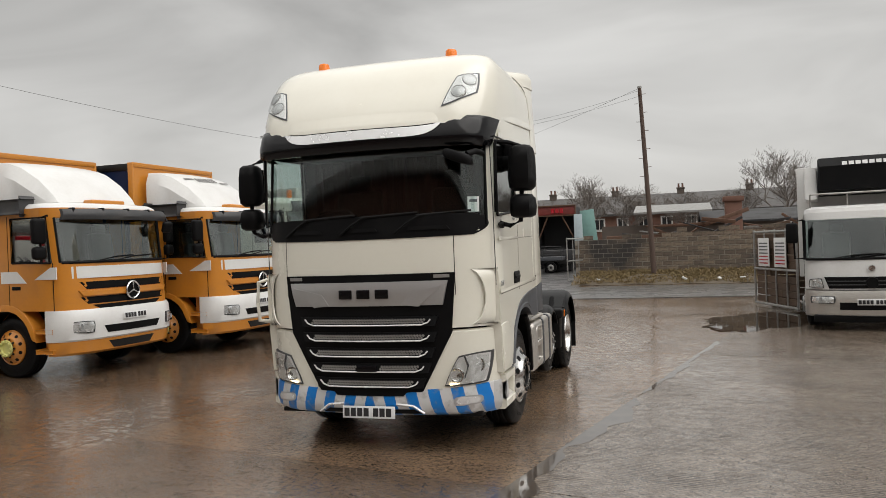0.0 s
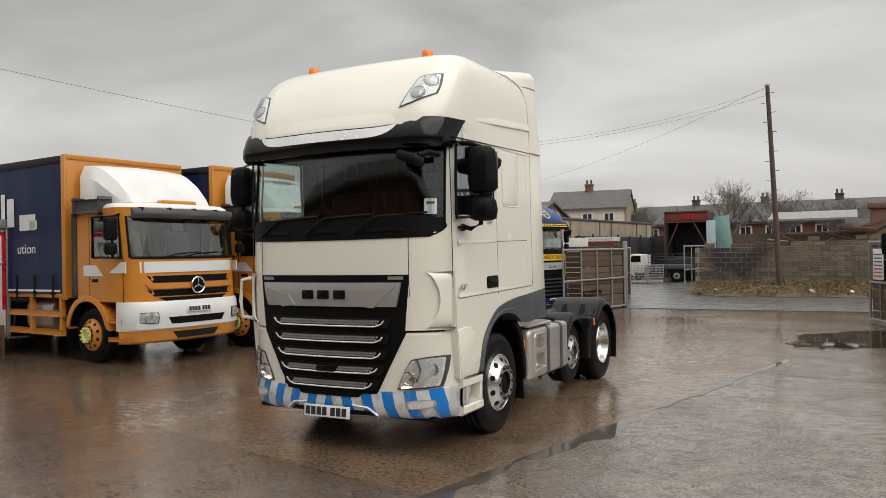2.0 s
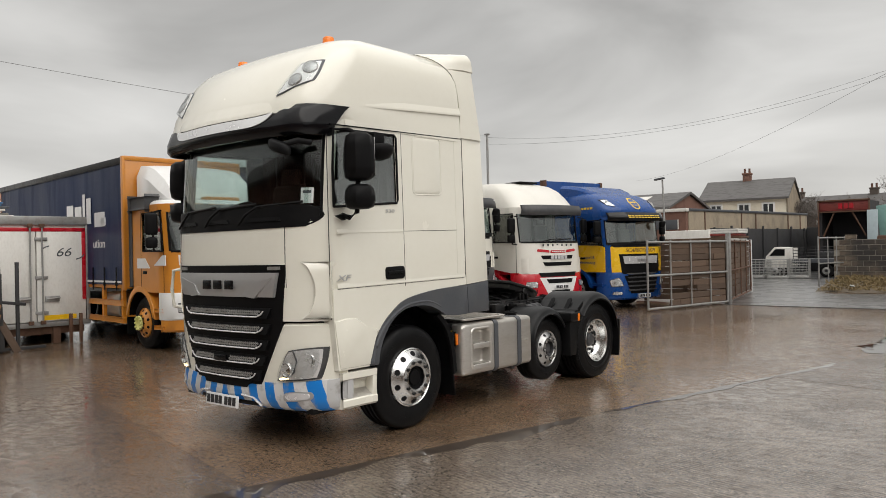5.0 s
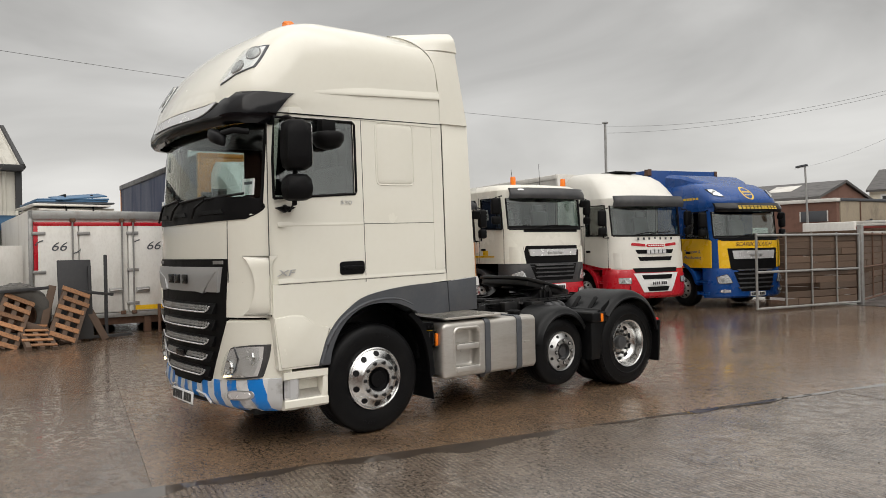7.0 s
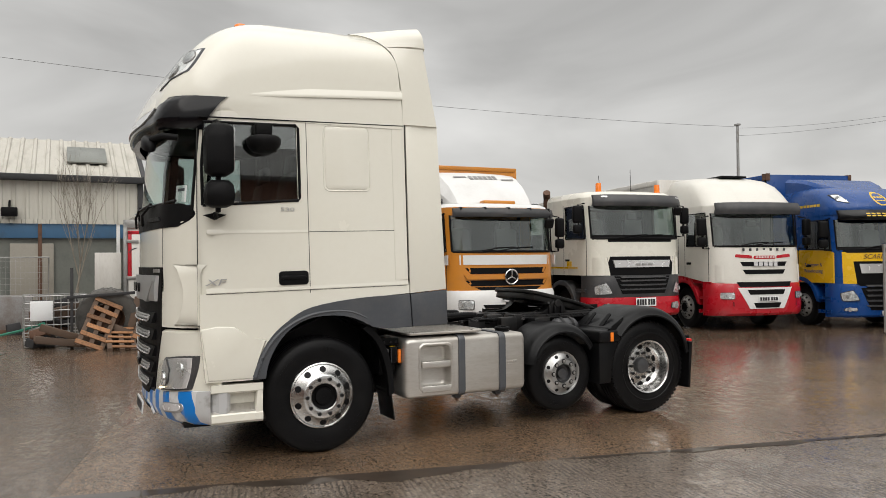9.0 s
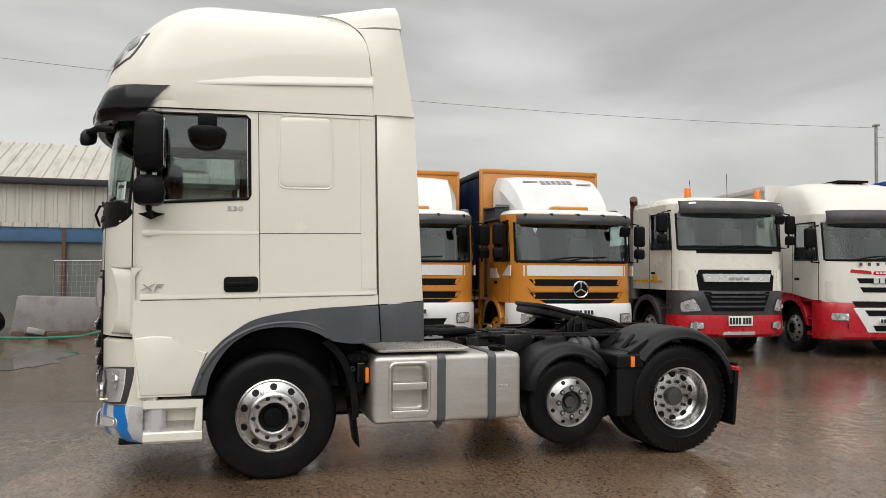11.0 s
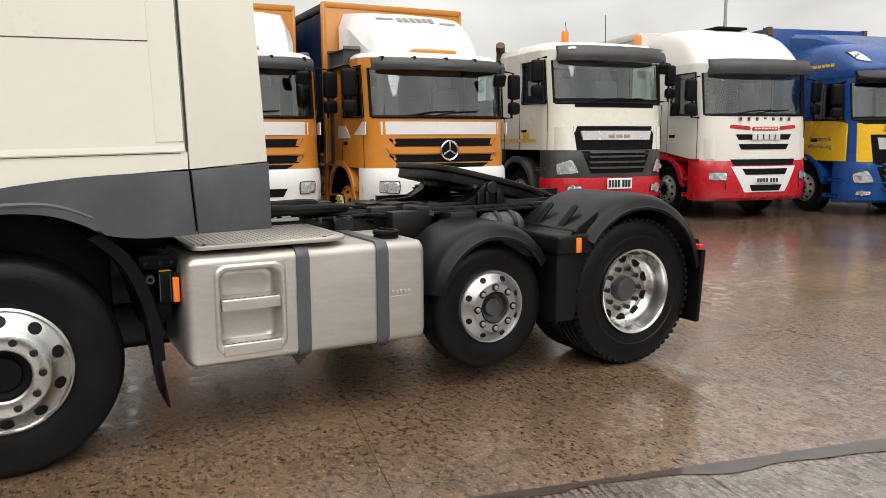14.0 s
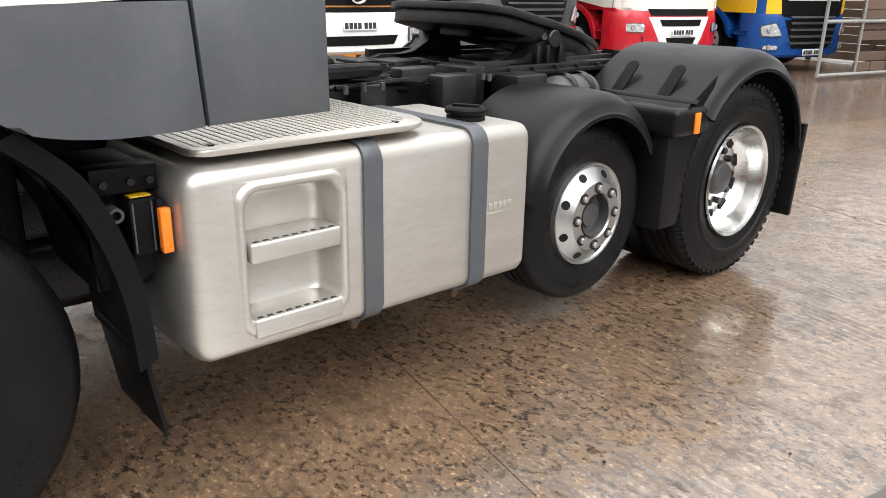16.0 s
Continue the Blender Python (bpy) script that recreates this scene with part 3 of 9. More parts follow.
# bonnet panel seams, lines of the doors and sleeper
for s in (1, -1):
    part("panel_gap", tube([(s * 0.845, face(0.845, z) + 0.0005, z) for z in (1.16, 1.4, 1.7, 2.02)], 0.0042, 5), SEAM, cab)
    for y, z0, z1 in ((-0.122, 1.40, 2.93), (0.8165, 1.43, 2.97)):
        part("panel_gap", box(s * 1.196, s * 1.2012, y - 0.0028, y + 0.0028, z0, z1, 0), SEAM, cab)
    part("panel_gap", tube([(s * 1.172, -1.06, 1.16), (s * 1.172, -1.06, 1.6), (s * 1.168, -1.05, 2.2), (s * 1.155, -1.03, 2.9)], 0.0045, 5), SEAM, cab)
    part("panel_gap", box(s * 1.2 - 0.003, s * 1.2 + 0.001, -0.122, 0.798, 1.929, 1.934, 0), SEAM, cab)
    part("panel_gap", box(s * 1.2 - 0.003, s * 1.2 + 0.0012, -1.0, 0.79, 1.424, 1.428, 0), SEAM, cab)
    part("body_crease", prism([(1.198 * s, 1.915), (1.2035 * s, 1.926), (1.2035 * s, 1.932), (1.198 * s, 1.96)], "y", -0.985, -0.126, 0.003), CREAM, cab)
    part("body_crease", prism([(1.198 * s, 1.428), (1.2035 * s, 1.433), (1.2035 * s, 1.44), (1.198 * s, 1.475)], "y", -1.0, 0.81, 0.002), CREAM, cab)
    part("side_locker_panel", joined(tube([(s * 1.2, y, z) for y, z in rrect(0.03, 0.46, 2.29, 2.87, 0.05) + [(0.46, 2.82)]], 0.005, 8), prism(rrect(0.045, 0.445, 2.305, 2.855, 0.04), "x", s * 1.195, s * 1.2035, 0.003)), CREAM, cab, "", 60)
    part("sleeper_rib", prism([(s * 1.19, 0.672), (s * 1.2035, 0.684), (s * 1.2035, 0.806), (s * 1.19, 0.81)], "z", 1.48, 2.94), CREAM, cab)
    hd = part("door_handle", prism(rrect(-0.395, -0.135, 1.475, 1.595, 0.03), "x", s * 1.19, s * 1.213, 0.008), BLACK, cab, "black plastic door handle")
    part("handle_lever", box(s * 1.211, s * 1.224, -0.375, -0.16, 1.525, 1.555, 0.006), RUBBER, hd)

# door sill panel, wheel-arch trim and rear skirt
for s in (1, -1):
    low_side = [(-1.045, 1.43), (-1.045, 1.17), (-1.0, 0.70), (-0.6, 0.70), (-0.57, 0.85), (-0.48, 1.02), (-0.34, 1.16), (-0.1, 1.29), (0.35, 1.36), (0.826, 1.39), (0.826, 1.48)]
    part("lower_side_panel", prism(low_side, "x", s * 1.0, s * 1.1985), CREAM, tractor)
    part("sill_panel", prism([(-1.04, 1.14), (-0.98, 0.715), (-0.61, 0.715), (-0.58, 0.88), (-0.50, 1.03), (-0.66, 1.06), (-0.76, 1.15), (-0.9, 1.16)], "x", s * 1.185, s * 1.209, 0.01), CREAM, tractor)
    trim = [(-0.62, 0.70), (-0.57, 0.87), (-0.47, 1.04), (-0.33, 1.17), (-0.11, 1.292), (0.35, 1.362), (0.828, 1.38), (0.848, 1.08), (0.62, 1.075), (0.45, 1.10), (0.36, 1.15), (0.22, 1.2), (0.03, 1.215), (-0.15, 1.19), (-0.31, 1.10), (-0.42, 0.97), (-0.49, 0.82), (-0.51, 0.70)]
    trim = rounded(trim[:7], 4) + rounded(trim[7:], 4)
    part("wheel_arch_trim", prism(trim, "x", s * 0.98, s * 1.212, 0.012), SLATE, tractor, "slate grey wheel arch trim")
    lip = [(-0.60, 0.74), (-0.54, 0.9), (-0.44, 1.05), (-0.3, 1.165), (-0.1, 1.25), (0.12, 1.272), (0.27, 1.255), (0.40, 1.20)]
    part("arch_lip", tube([(s * 1.205, y, z - 0.02) for y, z in rounded(lip, 4)], 0.024, 8, 0.010), SLATE, tractor)
    part("inner_arch", loft([[(s * x, 0.62 * math.cos(radians(a)), 0.55 + 0.68 * math.sin(radians(a))) for a in range(5, 180, 14)] for x in (0.55, 0.99)], False), RUBBER, tractor)
    part("seam_backing", box(s * 1.12, s * 1.158, 0.76, 0.92, 1.09, 2.94, 0.004), RUBBER, tractor)
    skirt = part("side_fairing", prism([(0.834, 1.388), (1.206, 1.418), (1.122, 2.96), (0.80, 2.96)], "x", s * 1.165, s * 1.2, 0.006), CREAM, tractor, "cream rear side fairing")
    part("fairing_skirt", prism([(0.858, 1.08), (1.216, 1.085), (1.211, 1.412), (0.838, 1.382)], "x", s * 1.165, s * 1.204, 0.008), SLATE, skirt)
    gd = [(0.40, 1.09), (0.52, 0.975), (0.595, 0.82), (0.638, 0.64), (0.652, 0.46)]
    gd = rounded(gd, 4)
    gd_out = [(y + 0.022, z + 0.012) for y, z in gd]
    wing_ = part("arch_rear_wing", loft([[(s * x, y, z) for y, z in gd + gd_out[::-1]] for x in (0.74, 1.135)]), BLACK, tractor, "", 50)
    part("wing_lip", loft([[(s * 1.135, y - 0.028, z - 0.012), (s * 1.165, y - 0.022, z - 0.008), (s * 1.165, y + 0.03, z + 0.016), (s * 1.13, y + 0.03, z + 0.016)] for y, z in gd]), BLACK, wing_, "", 50)
    part("wheel_mudflap", prism([(0.648, 0.50), (0.664, 0.50), (0.70, 0.22), (0.688, 0.22)], "x", s * 0.78, s * 1.13, 0.004), RUBBER, wing_)
    st = part("entry_step_housing", joined(prism([(s * x, z) for x, z in ((0.8, 0.35), (1.188, 0.35), (1.209, 0.37), (1.209, 0.425), (1.199, 0.437), (1.10, 0.50), (1.104, 0.585), (1.185, 0.60), (1.207, 0.615), (1.207, 0.675), (0.8, 0.675))], "y", -0.96, -0.535), prism([(-0.60, 0.425), (-0.535, 0.40), (-0.53, 0.675), (-0.575, 0.675)], "x", s * 1.1, s * 1.2035, 0.012)), CREAM, tractor)
    each("step_tread", [boxm(0.09, 0.024, 0.006, Matrix.Translation((s * 1.15, y, 0.4715)) @ Matrix.Rotation(s * radians(32), 4, "Y"), 0.002, 1) for y in [-0.92 + 0.042 * k for k in range(8)]], ALLOY, st, "grey ribbed tread")
    part("tread_plate", boxm(0.112, 0.40, 0.006, Matrix.Translation((s * 1.15, -0.75, 0.4695)) @ Matrix.Rotation(s * radians(32), 4, "Y"), 0.001, 1), ALLOY, st, "bare alloy tread plate")

# roof: high fairing that leans back, over a recessed band
roof_rows = []
for z, f, w, r, cr in ((2.90, -1.20, 1.2065, 0.765, 1.0), (3.00, -1.428, 1.207, 0.765, 1.2), (3.08, -1.402, 1.205, 0.765, 1.12), (3.16, -1.368, 1.202, 0.76, 1.0), (3.30, -1.282, 1.205, 0.74, 0.95), (3.44, -1.185, 1.20, 0.73, 0.9), (3.53, -1.115, 1.19, 0.71, 0.85), (3.60, -1.04, 1.172, 0.67, 0.75), (3.66, -0.965, 1.145, 0.62, 0.65), (3.71, -0.88, 1.11, 0.56, 0.55), (3.748, -0.79, 1.065, 0.46, 0.5), (3.778, -0.68, 1.0, 0.36, 0.45), (3.80, -0.54, 0.92, 0.34, 0.4), (3.815, -0.34, 0.80, 0.34, 0.4), (3.826, 0.0, 0.55, 0.34, 0.4)):
    c = [(x, d * cr) for x, d in ((0.95, 0.10), (1.05, 0.17), (1.115, 0.25), (1.165, 0.36), (1.195, 0.52))]
    half = [(x * w / 1.2, y, z) for x, y in truck_front(f, 0.08 * cr, c)] + [(w, (r + f + 0.52) / 2, z), (w, r, z)]
    roof_rows.append(half + [(-x, y, zz) for x, y, zz in reversed(half[1:])])
roof = part("roof_fairing", loft(roof_rows), CREAM, tractor, "cream high-roof fairing", 60)


def blended(pts, t):
    """A point of a line of points, at t from 0 to 1."""
    q = t * (len(pts) - 1)
    i = min(int(q), len(pts) - 2)
    return Vector(pts[i]).lerp(Vector(pts[i + 1]), q - i)


SEAM_LINE = rounded([(1.207, 0.765, 2.945), (1.208, 0.768, 3.19), (1.204, 0.735, 3.42), (1.188, 0.70, 3.56), (1.155, 0.63, 3.655), (1.10, 0.53, 3.73), (1.03, 0.43, 3.775), (0.95, 0.335, 3.80)], 3)
REAR_LINE = [(1.212, 1.115, 2.945), (1.205, 1.05, 3.3), (1.198, 0.985, 3.668)]
TAIL_LINE = [(1.208, 1.0, 3.676), (1.205, 0.975, 3.80), (1.16, 0.95, 3.87), (1.0, 0.93, 3.885)]
for s in (1, -1):
    # the collar behind the dome, then the small wing that rises from it
    for nm, ta, tb, rear in (("rear_roof_collar", 0.0, 0.58, REAR_LINE), ("rear_roof_wing", 0.58, 1.0, TAIL_LINE)):
        o_, i_ = [], []
        for k in range(11):
            sp, rp = blended(SEAM_LINE, ta + (tb - ta) * k / 10), blended(rear, k / 10)
            row = [sp.lerp(rp, u) + Vector((0.010 * math.sin(math.pi * u), 0, 0.012 * math.sin(math.pi * u) if nm == "rear_roof_wing" else 0)) for u in (0, 0.12, 0.35, 0.65, 0.9, 1)]
            o_.append([(s * p.x, p.y, p.z) for p in row])
            i_.append([(s * (p.x - 0.035), p.y, p.z - (0.03 if p.z > 3.6 else 0)) for p in row])
        bm = joined(loft(o_, False), loft(i_, False))
        edge = lambda g: g[0] + [r[-1] for r in g[1:]] + g[-1][-2::-1] + [r[0] for r in g[-2:0:-1]]
        add(bm, loft([edge(o_), edge(i_)], True, False))
        bmesh.ops.remove_doubles(bm, verts=bm.verts[:], dist=0.0002)
        part(nm, bm, CREAM, roof, "", 40)
    part("roof_seam", tube([(s * (x + 0.0005), y - 0.001, z + 0.001) for x, y, z in SEAM_LINE[10:]], 0.002, 5), SEAM, roof)
    part("roof_gap", prism([(-1.05, 2.886), (0.778, 2.93), (0.778, 2.937), (-1.05, 2.896)], "x", s * 1.19, s * 1.2085), RUBBER, roof)
    lip = []
    for k in range(20):
        y = -0.86 + 1.625 * k / 19
        t = min(1, k / 9)
        z, x, h = 3.068 + 0.060 * (y + 1.0), 1.2045 - 0.012 * (1 - t), 0.04 + 0.05 * t
        lip.append([(s * (x - 0.03), y, z), (s * (x + 0.010 * t), y, z + 0.003), (s * (x + 0.014 * t), y, z + 0.012), (s * (x + 0.010 * t), y, z + 0.03), (s * (x - 0.004), y, z + h), (s * (x - 0.03), y, z + h)])
    part("side_lip", loft(lip), CREAM, roof, "", 40)
part("rear_roof_wing_bridge", box(-1.0, 1.0, 0.34, 0.7, 3.5, 3.76, 0.03), CREAM, roof)
roof_s = ring_surf(roof_rows)
for s in (1, -1):
    q = [(0.765, 3.145), (1.085, 3.285), (1.075, 3.505), (0.88, 3.475)]
    q = q if s == 1 else [(-q[1][0], q[1][1]), (-q[0][0], q[0][1]), (-q[3][0], q[3][1]), (-q[2][0], q[2][1])]
    lamp = part("roof_lamp", patch(roof_s, q, 0.010, 0.05, 12, 10, None, 0.25), SLATE, roof, "clear roof spot lamp")
    ctr = [((q[0][0] + q[1][0]) / 2 + (q[2][0] + q[3][0] - q[0][0] - q[1][0]) / 2 * v, (q[0][1] + q[1][1]) / 2 + (q[2][1] + q[3][1] - q[0][1] - q[1][1]) / 2 * v) for v in (0.3, 0.7)]
    ctr = [(ctr[0][0] - s * 0.02, ctr[0][1]), (ctr[1][0] + s * 0.035, ctr[1][1] + 0.01)]
    inset = [(q[k][0] * 0.9 + (ctr[0][0] + ctr[1][0]) / 2 * 0.1, q[k][1] * 0.9 + (ctr[0][1] + ctr[1][1]) / 2 * 0.1) for k in range(4)]
    part("lamp_reflector", patch(roof_s, inset, 0.015, 0.02, 12, 10, None, 0.25), LAMPWHITE, lamp)
    for cx, cz in ctr:
        bl = part("lamp_bulb", lathe([(0.072, 0.06), (0.072, 0.0), (0.067, -0.004), (0.058, 0.0)], 24, "y", (0, -0.018, 0), False), GALV, lamp)
        glass_ = part("bulb_glass", lathe([(0.060, 0.0), (0.042, -0.007), (0.001, -0.010)], 20, "y", (0, -0.018, 0), False), SILVER, bl)
        tilt = Vector((roof_s(cx + 0.03, cz) - roof_s(cx - 0.03, cz), -0.06, roof_s(cx, cz + 0.03) - roof_s(cx, cz - 0.03)))
        facing = Matrix.Translation((cx, roof_s(cx, cz), cz)) @ Vector((0, -1, 0)).rotation_difference(tilt).to_matrix().to_4x4()
        for ob in (bl, glass_):
            ob.data.transform(facing)
    part("lamp_lens", patch(roof_s, inset, 0.042, 0.003, 10, 8, None, 0.25), CLEAR, lamp)
    bc = part("roof_beacon", lathe([(0.065, 0), (0.065, 0.025), (0.058, 0.03), (0.055, 0.085), (0.045, 0.098), (0.001, 0.10)], 20, "z", (s * 0.695, -0.60, 3.745)), AMBER, roof, "orange rotating beacon")
    part("beacon_base", lathe([(0.075, -0.06), (0.072, 0.02), (0.001, 0.02)], 20, "z", (s * 0.695, -0.60, 3.745)), BLACK, bc)

# sun visor
vis_rows = []
for z, f, xe in ((2.795, -1.44, 1.13), (2.83, -1.475, 1.17), (2.9, -1.475, 1.19), (3.02, -1.425, 1.205), (3.07, -1.385, 1.21)):
    pts = [(x, f + 0.10 * (x / 0.82) ** 2) for x in (0, 0.25, 0.5, 0.7, 0.82)] + [(0.9, f + 0.105), (1.0, f + 0.130), (1.07, f + 0.170), (1.12, f + 0.228), (1.165, f + 0.32), (xe, f + 0.46 + (z - 2.76) * 0.35)]
    row = [(x, y, z) for x, y in pts]
    vis_rows.append([(-x, y, zz) for x, y, zz in reversed(row[1:])] + row)
inner = [[(x * 0.97, y + 0.05, z) for x, y, z in r] for r in reversed(vis_rows)]
visor = part("sun_visor", loft(vis_rows + inner + [vis_rows[0]], False), GLOSSBLK, tractor, "gloss black sun visor", 70)
vs = surf_of([(2.76, -1.44), (2.80, -1.475), (2.9, -1.475), (3.02, -1.425), (3.07, -1.385)])
vsf = lambda x, z: vs(x, z) + 0.01 * (x / 0.82) ** 2
def strip_low(x):
    return 2.890 + 0.115 * (abs(x) / 0.785) ** 9


def strip_top(x):
    return strip_low(x) + 0.092 * (1 - 0.93 * (abs(x) / 0.785) ** 10)


sx_ = [-0.785 + 1.57 * k / 40 for k in range(41)]
part("visor_bright_strip", loft([[(x, vsf(x, strip_low(x)) + o, strip_low(x)) for x in sx_] if k in (0, 3) else [(x, vsf(x, strip_top(x)) + o, strip_top(x)) for x in sx_] for k, o in ((0, -0.012), (1, -0.014), (2, 0.02), (3, 0.02), (0, -0.012))], False), BRIGHT, visor, "bright curved visor strip")
edge_rows = []
for k in range(13):
    u = k / 12
    row = []
    for x in sx_:
        zt = strip_top(x) + 0.010
        z = zt + (3.20 - zt) * u
        proud = (vsf(x, zt) - 0.010 - roof_s(x, 3.02)) * (1 - (abs(x) / 0.785) ** 20) * (1 - u) ** 2
        row.append((x, roof_s(x, max(z, 3.02)) + proud + 0.004 * u + 0.006 * (abs(x) / 0.785) ** 20, z))
    edge_rows.append(row)
part("roof_front_edge", loft([[(x, y + 0.05, z) for x, y, z in edge_rows[0]]] + edge_rows, False), CREAM, roof, "", 60)

# bonnet front below the glass: black grille surround, silver band, five slats
lower_rows = [ring_of(f_at(z), z, 1.196, (-0.92,), -0.9) for z in (1.15, 1.3, 1.45)]
part("front_upper_panel", loft([[p for p in r] for r in lower_rows]), CREAM, tractor)
hl_rows = []
for z in (0.55, 0.62, 0.8, 1.0, 1.11, 1.13):
    k = 0.03 if z == 1.13 else 0.0
    hl_rows.append(ring_of(f_at(z) + k, z, 1.185, (-0.88,), -0.86))
part("lower_front_panel", loft(hl_rows), CREAM, tractor)
part("front_gap", loft([ring_of(f_at(1.14) + 0.05, z, 1.15, (-0.86,), -0.8) for z in (1.12, 1.16)]), RUBBER, tractor)
gr = part("grille", patch(face, ((-0.80, 1.1), (0.80, 1.1), (0.85, 1.655), (-0.85, 1.655)), 0.008, 0.05, 16, 4), BLACK, tractor, "black front grille surround")
part("grille_lower", patch(face, ((-0.50, 0.545), (0.50, 0.545), (0.80, 1.105), (-0.80, 1.105)), 0.008, 0.05, 16, 5), BLACK, gr)
band = part("badge_band", patch(face, ((-0.735, 1.365), (0.735, 1.365), (0.785, 1.585), (-0.785, 1.585)), 0.03, 0.05, 20, 4, lambda u, v: 0.012 * math.sin(math.pi * v)), SILVER, gr, "satin silver badge band")
for s in (1, -1):
    q = [(0.36, 1.372), (0.52, 1.355), (0.735, 1.54), (0.43, 1.475)]
    q = q if s == 1 else [(-q[1][0], q[1][1]), (-q[0][0], q[0][1]), (-q[3][0], q[3][1]), (-q[2][0], q[2][1])]
    part("band_facet", patch(face, q, 0.046, 0.03, 6, 4), SILVER, band)
    part("grille_lamp_bar", patch(face, ((s * 0.73 - 0.07, 1.61), (s * 0.73 + 0.07, 1.61), (s * 0.73 + 0.07, 1.64), (s * 0.73 - 0.07, 1.64)), 0.016, 0.02, 3, 2), GALV, gr)
for cx in (-0.18, 0, 0.18):
    part("badge_block", joined(*[boxm(0.13, 0.016, 0.085, pose(cx, face(cx, 1.48) - 0.045, 1.475), 0.012, 2)]), GLOSSBLK, band, "plain dark badge block")
for k, (z, hw) in enumerate(((1.21, 0.60), (1.065, 0.585), (0.92, 0.56), (0.78, 0.52), (0.64, 0.46))):
    louvre = [(-hw - 0.06, z - 0.035), (hw + 0.06, z - 0.035), (hw + 0.09, z + 0.055), (-hw - 0.09, z + 0.055)]
    sl = part("grille_slat", patch(face, louvre, 0.014, 0.05, 16, 3, lambda u, v: 0.024 * (1 - v) + 0.006), BLACK, gr)
    pts = [(-hw - 0.03, z + 0.035), (-hw, z), (-hw + 0.06, z - 0.022), (hw - 0.06, z - 0.022), (hw, z), (hw + 0.03, z + 0.035)]
    dense = []
    for a, b in zip(pts, pts[1:]):
        for i in range(6):
            dense.append((a[0] + (b[0] - a[0]) * i / 6, a[1] + (b[1] - a[1]) * i / 6))
    part("slat_trim", tube([(x, face(x, zz) - 0.047, zz) for x, zz in dense], 0.0075, 6), BRIGHT, sl, "bright slat trim")
    mesh_bm = bmesh.new()
    nn = int(hw * 2 / 0.028)
    for i in range(nn):
        x = -hw + 0.05 + (2 * hw - 0.1) * i / (nn - 1)
        if k == 3 and abs(x) < 0.11:
            continue
        for r_, zz in enumerate((z + 0.002, z + 0.024)):
            xx = x + (0.014 if r_ else 0)
            add(mesh_bm, boxm(0.022, 0.006, 0.018, pose(xx, face(xx, zz) - 0.040 + 0.006 * r_, zz, 0, 45), 0))
    tagged(part("slat_mesh", mesh_bm, GALV, sl), "", "", "", "stuff")
part("radar_cover", boxm(0.2, 0.02, 0.06, pose(0, face(0, 0.79) - 0.05, 0.79), 0.008), GLOSSBLK, gr)

# corner air deflectors: a leading edge that stands proud, smooth towards the door
for s in (1, -1):
    rings = []
    for k in range(15):
        t = k / 14
        z = 1.175 + 0.50 * t
        b = max(0.0, math.sin(math.pi * t)) ** 0.55
        o = min(1.0, 9.0 * t, 9.0 * (1 - t))
        o = o * o * (3 - 2 * o)
        lx = 0.975 + 0.11 * b
        plan = [(lx + 0.05, face(lx + 0.05, z) + 0.03), (lx + 0.012, face(lx, z) - 0.004), (lx, face(lx, z) - 0.026 * b), (lx + 0.012, face(lx, z) - 0.036 * b)]
        for x, d in ((1.125, 0.036), (1.15, 0.044), (1.175, 0.058)):
            plan.append((x, face(x, z) - 0.004 - d * o))
        plan += [(1.198 * o + 1.18 * (1 - o), -1.062), (1.12, -1.055)]
        rings.append([(s * x, y, z) for x, y in plan])
    part("corner_deflector", loft(rings), CREAM, tractor, "", 50)
    # headlamp
    q = [(0.70, 0.608), (1.085, 0.632), (1.135, 0.93), (0.845, 0.895)]
    q = q if s == 1 else [(-q[1][0], q[1][1]), (-q[0][0], q[0][1]), (-q[3][0], q[3][1]), (-q[2][0], q[2][1])]
    hl = part("headlamp", patch(face, q, 0.012, 0.04, 14, 10, None, 0.22), GREYPL, tractor, "clear wraparound headlamp")
    cx, cz = sum(p[0] for p in q) / 4, sum(p[1] for p in q) / 4
    q2 = [(p[0] * 0.92 + (cx - s * 0.05) * 0.08, p[1] * 0.9 + cz * 0.1) for p in q]
    part("reflector", patch(face, q2, 0.018, 0.02, 16, 12, lambda u, v: 0.005 * math.sin(22 * u) * math.sin(11 * v), 0.22), LAMPREF, hl)
    part("lamp_divider", tube([(s * x_, face(x_, z_) - 0.026, z_) for x_, z_ in ((0.80, 0.62), (0.90, 0.70), (0.93, 0.80), (0.90, 0.90))], 0.008, 6), SLATE, hl)
    for px, pz, r, dp in ((0.83, 0.715, 0.07, 0.0), (0.985, 0.80, 0.08, 0.045)):
        part("lamp_projector", lathe([(r, 0), (r * 0.95, -0.02), (r * 0.8, -0.02), (r * 0.5, 0.0), (0.001, -0.012)], 20, "y", (s * px, face(px, pz) - 0.010 + dp, pz)), CHROME, hl)
    part("side_light", tube([(s * x_, face(x_, z_) - 0.03, z_) for x_, z_ in ((0.765, 0.635), (0.80, 0.64), (0.85, 0.648))], 0.010, 8), SIDELIGHT, hl, "lit warm side light")
    part("lens", patch(face, q2, 0.046, 0.003, 12, 8, None, 0.45), CLEAR, hl)

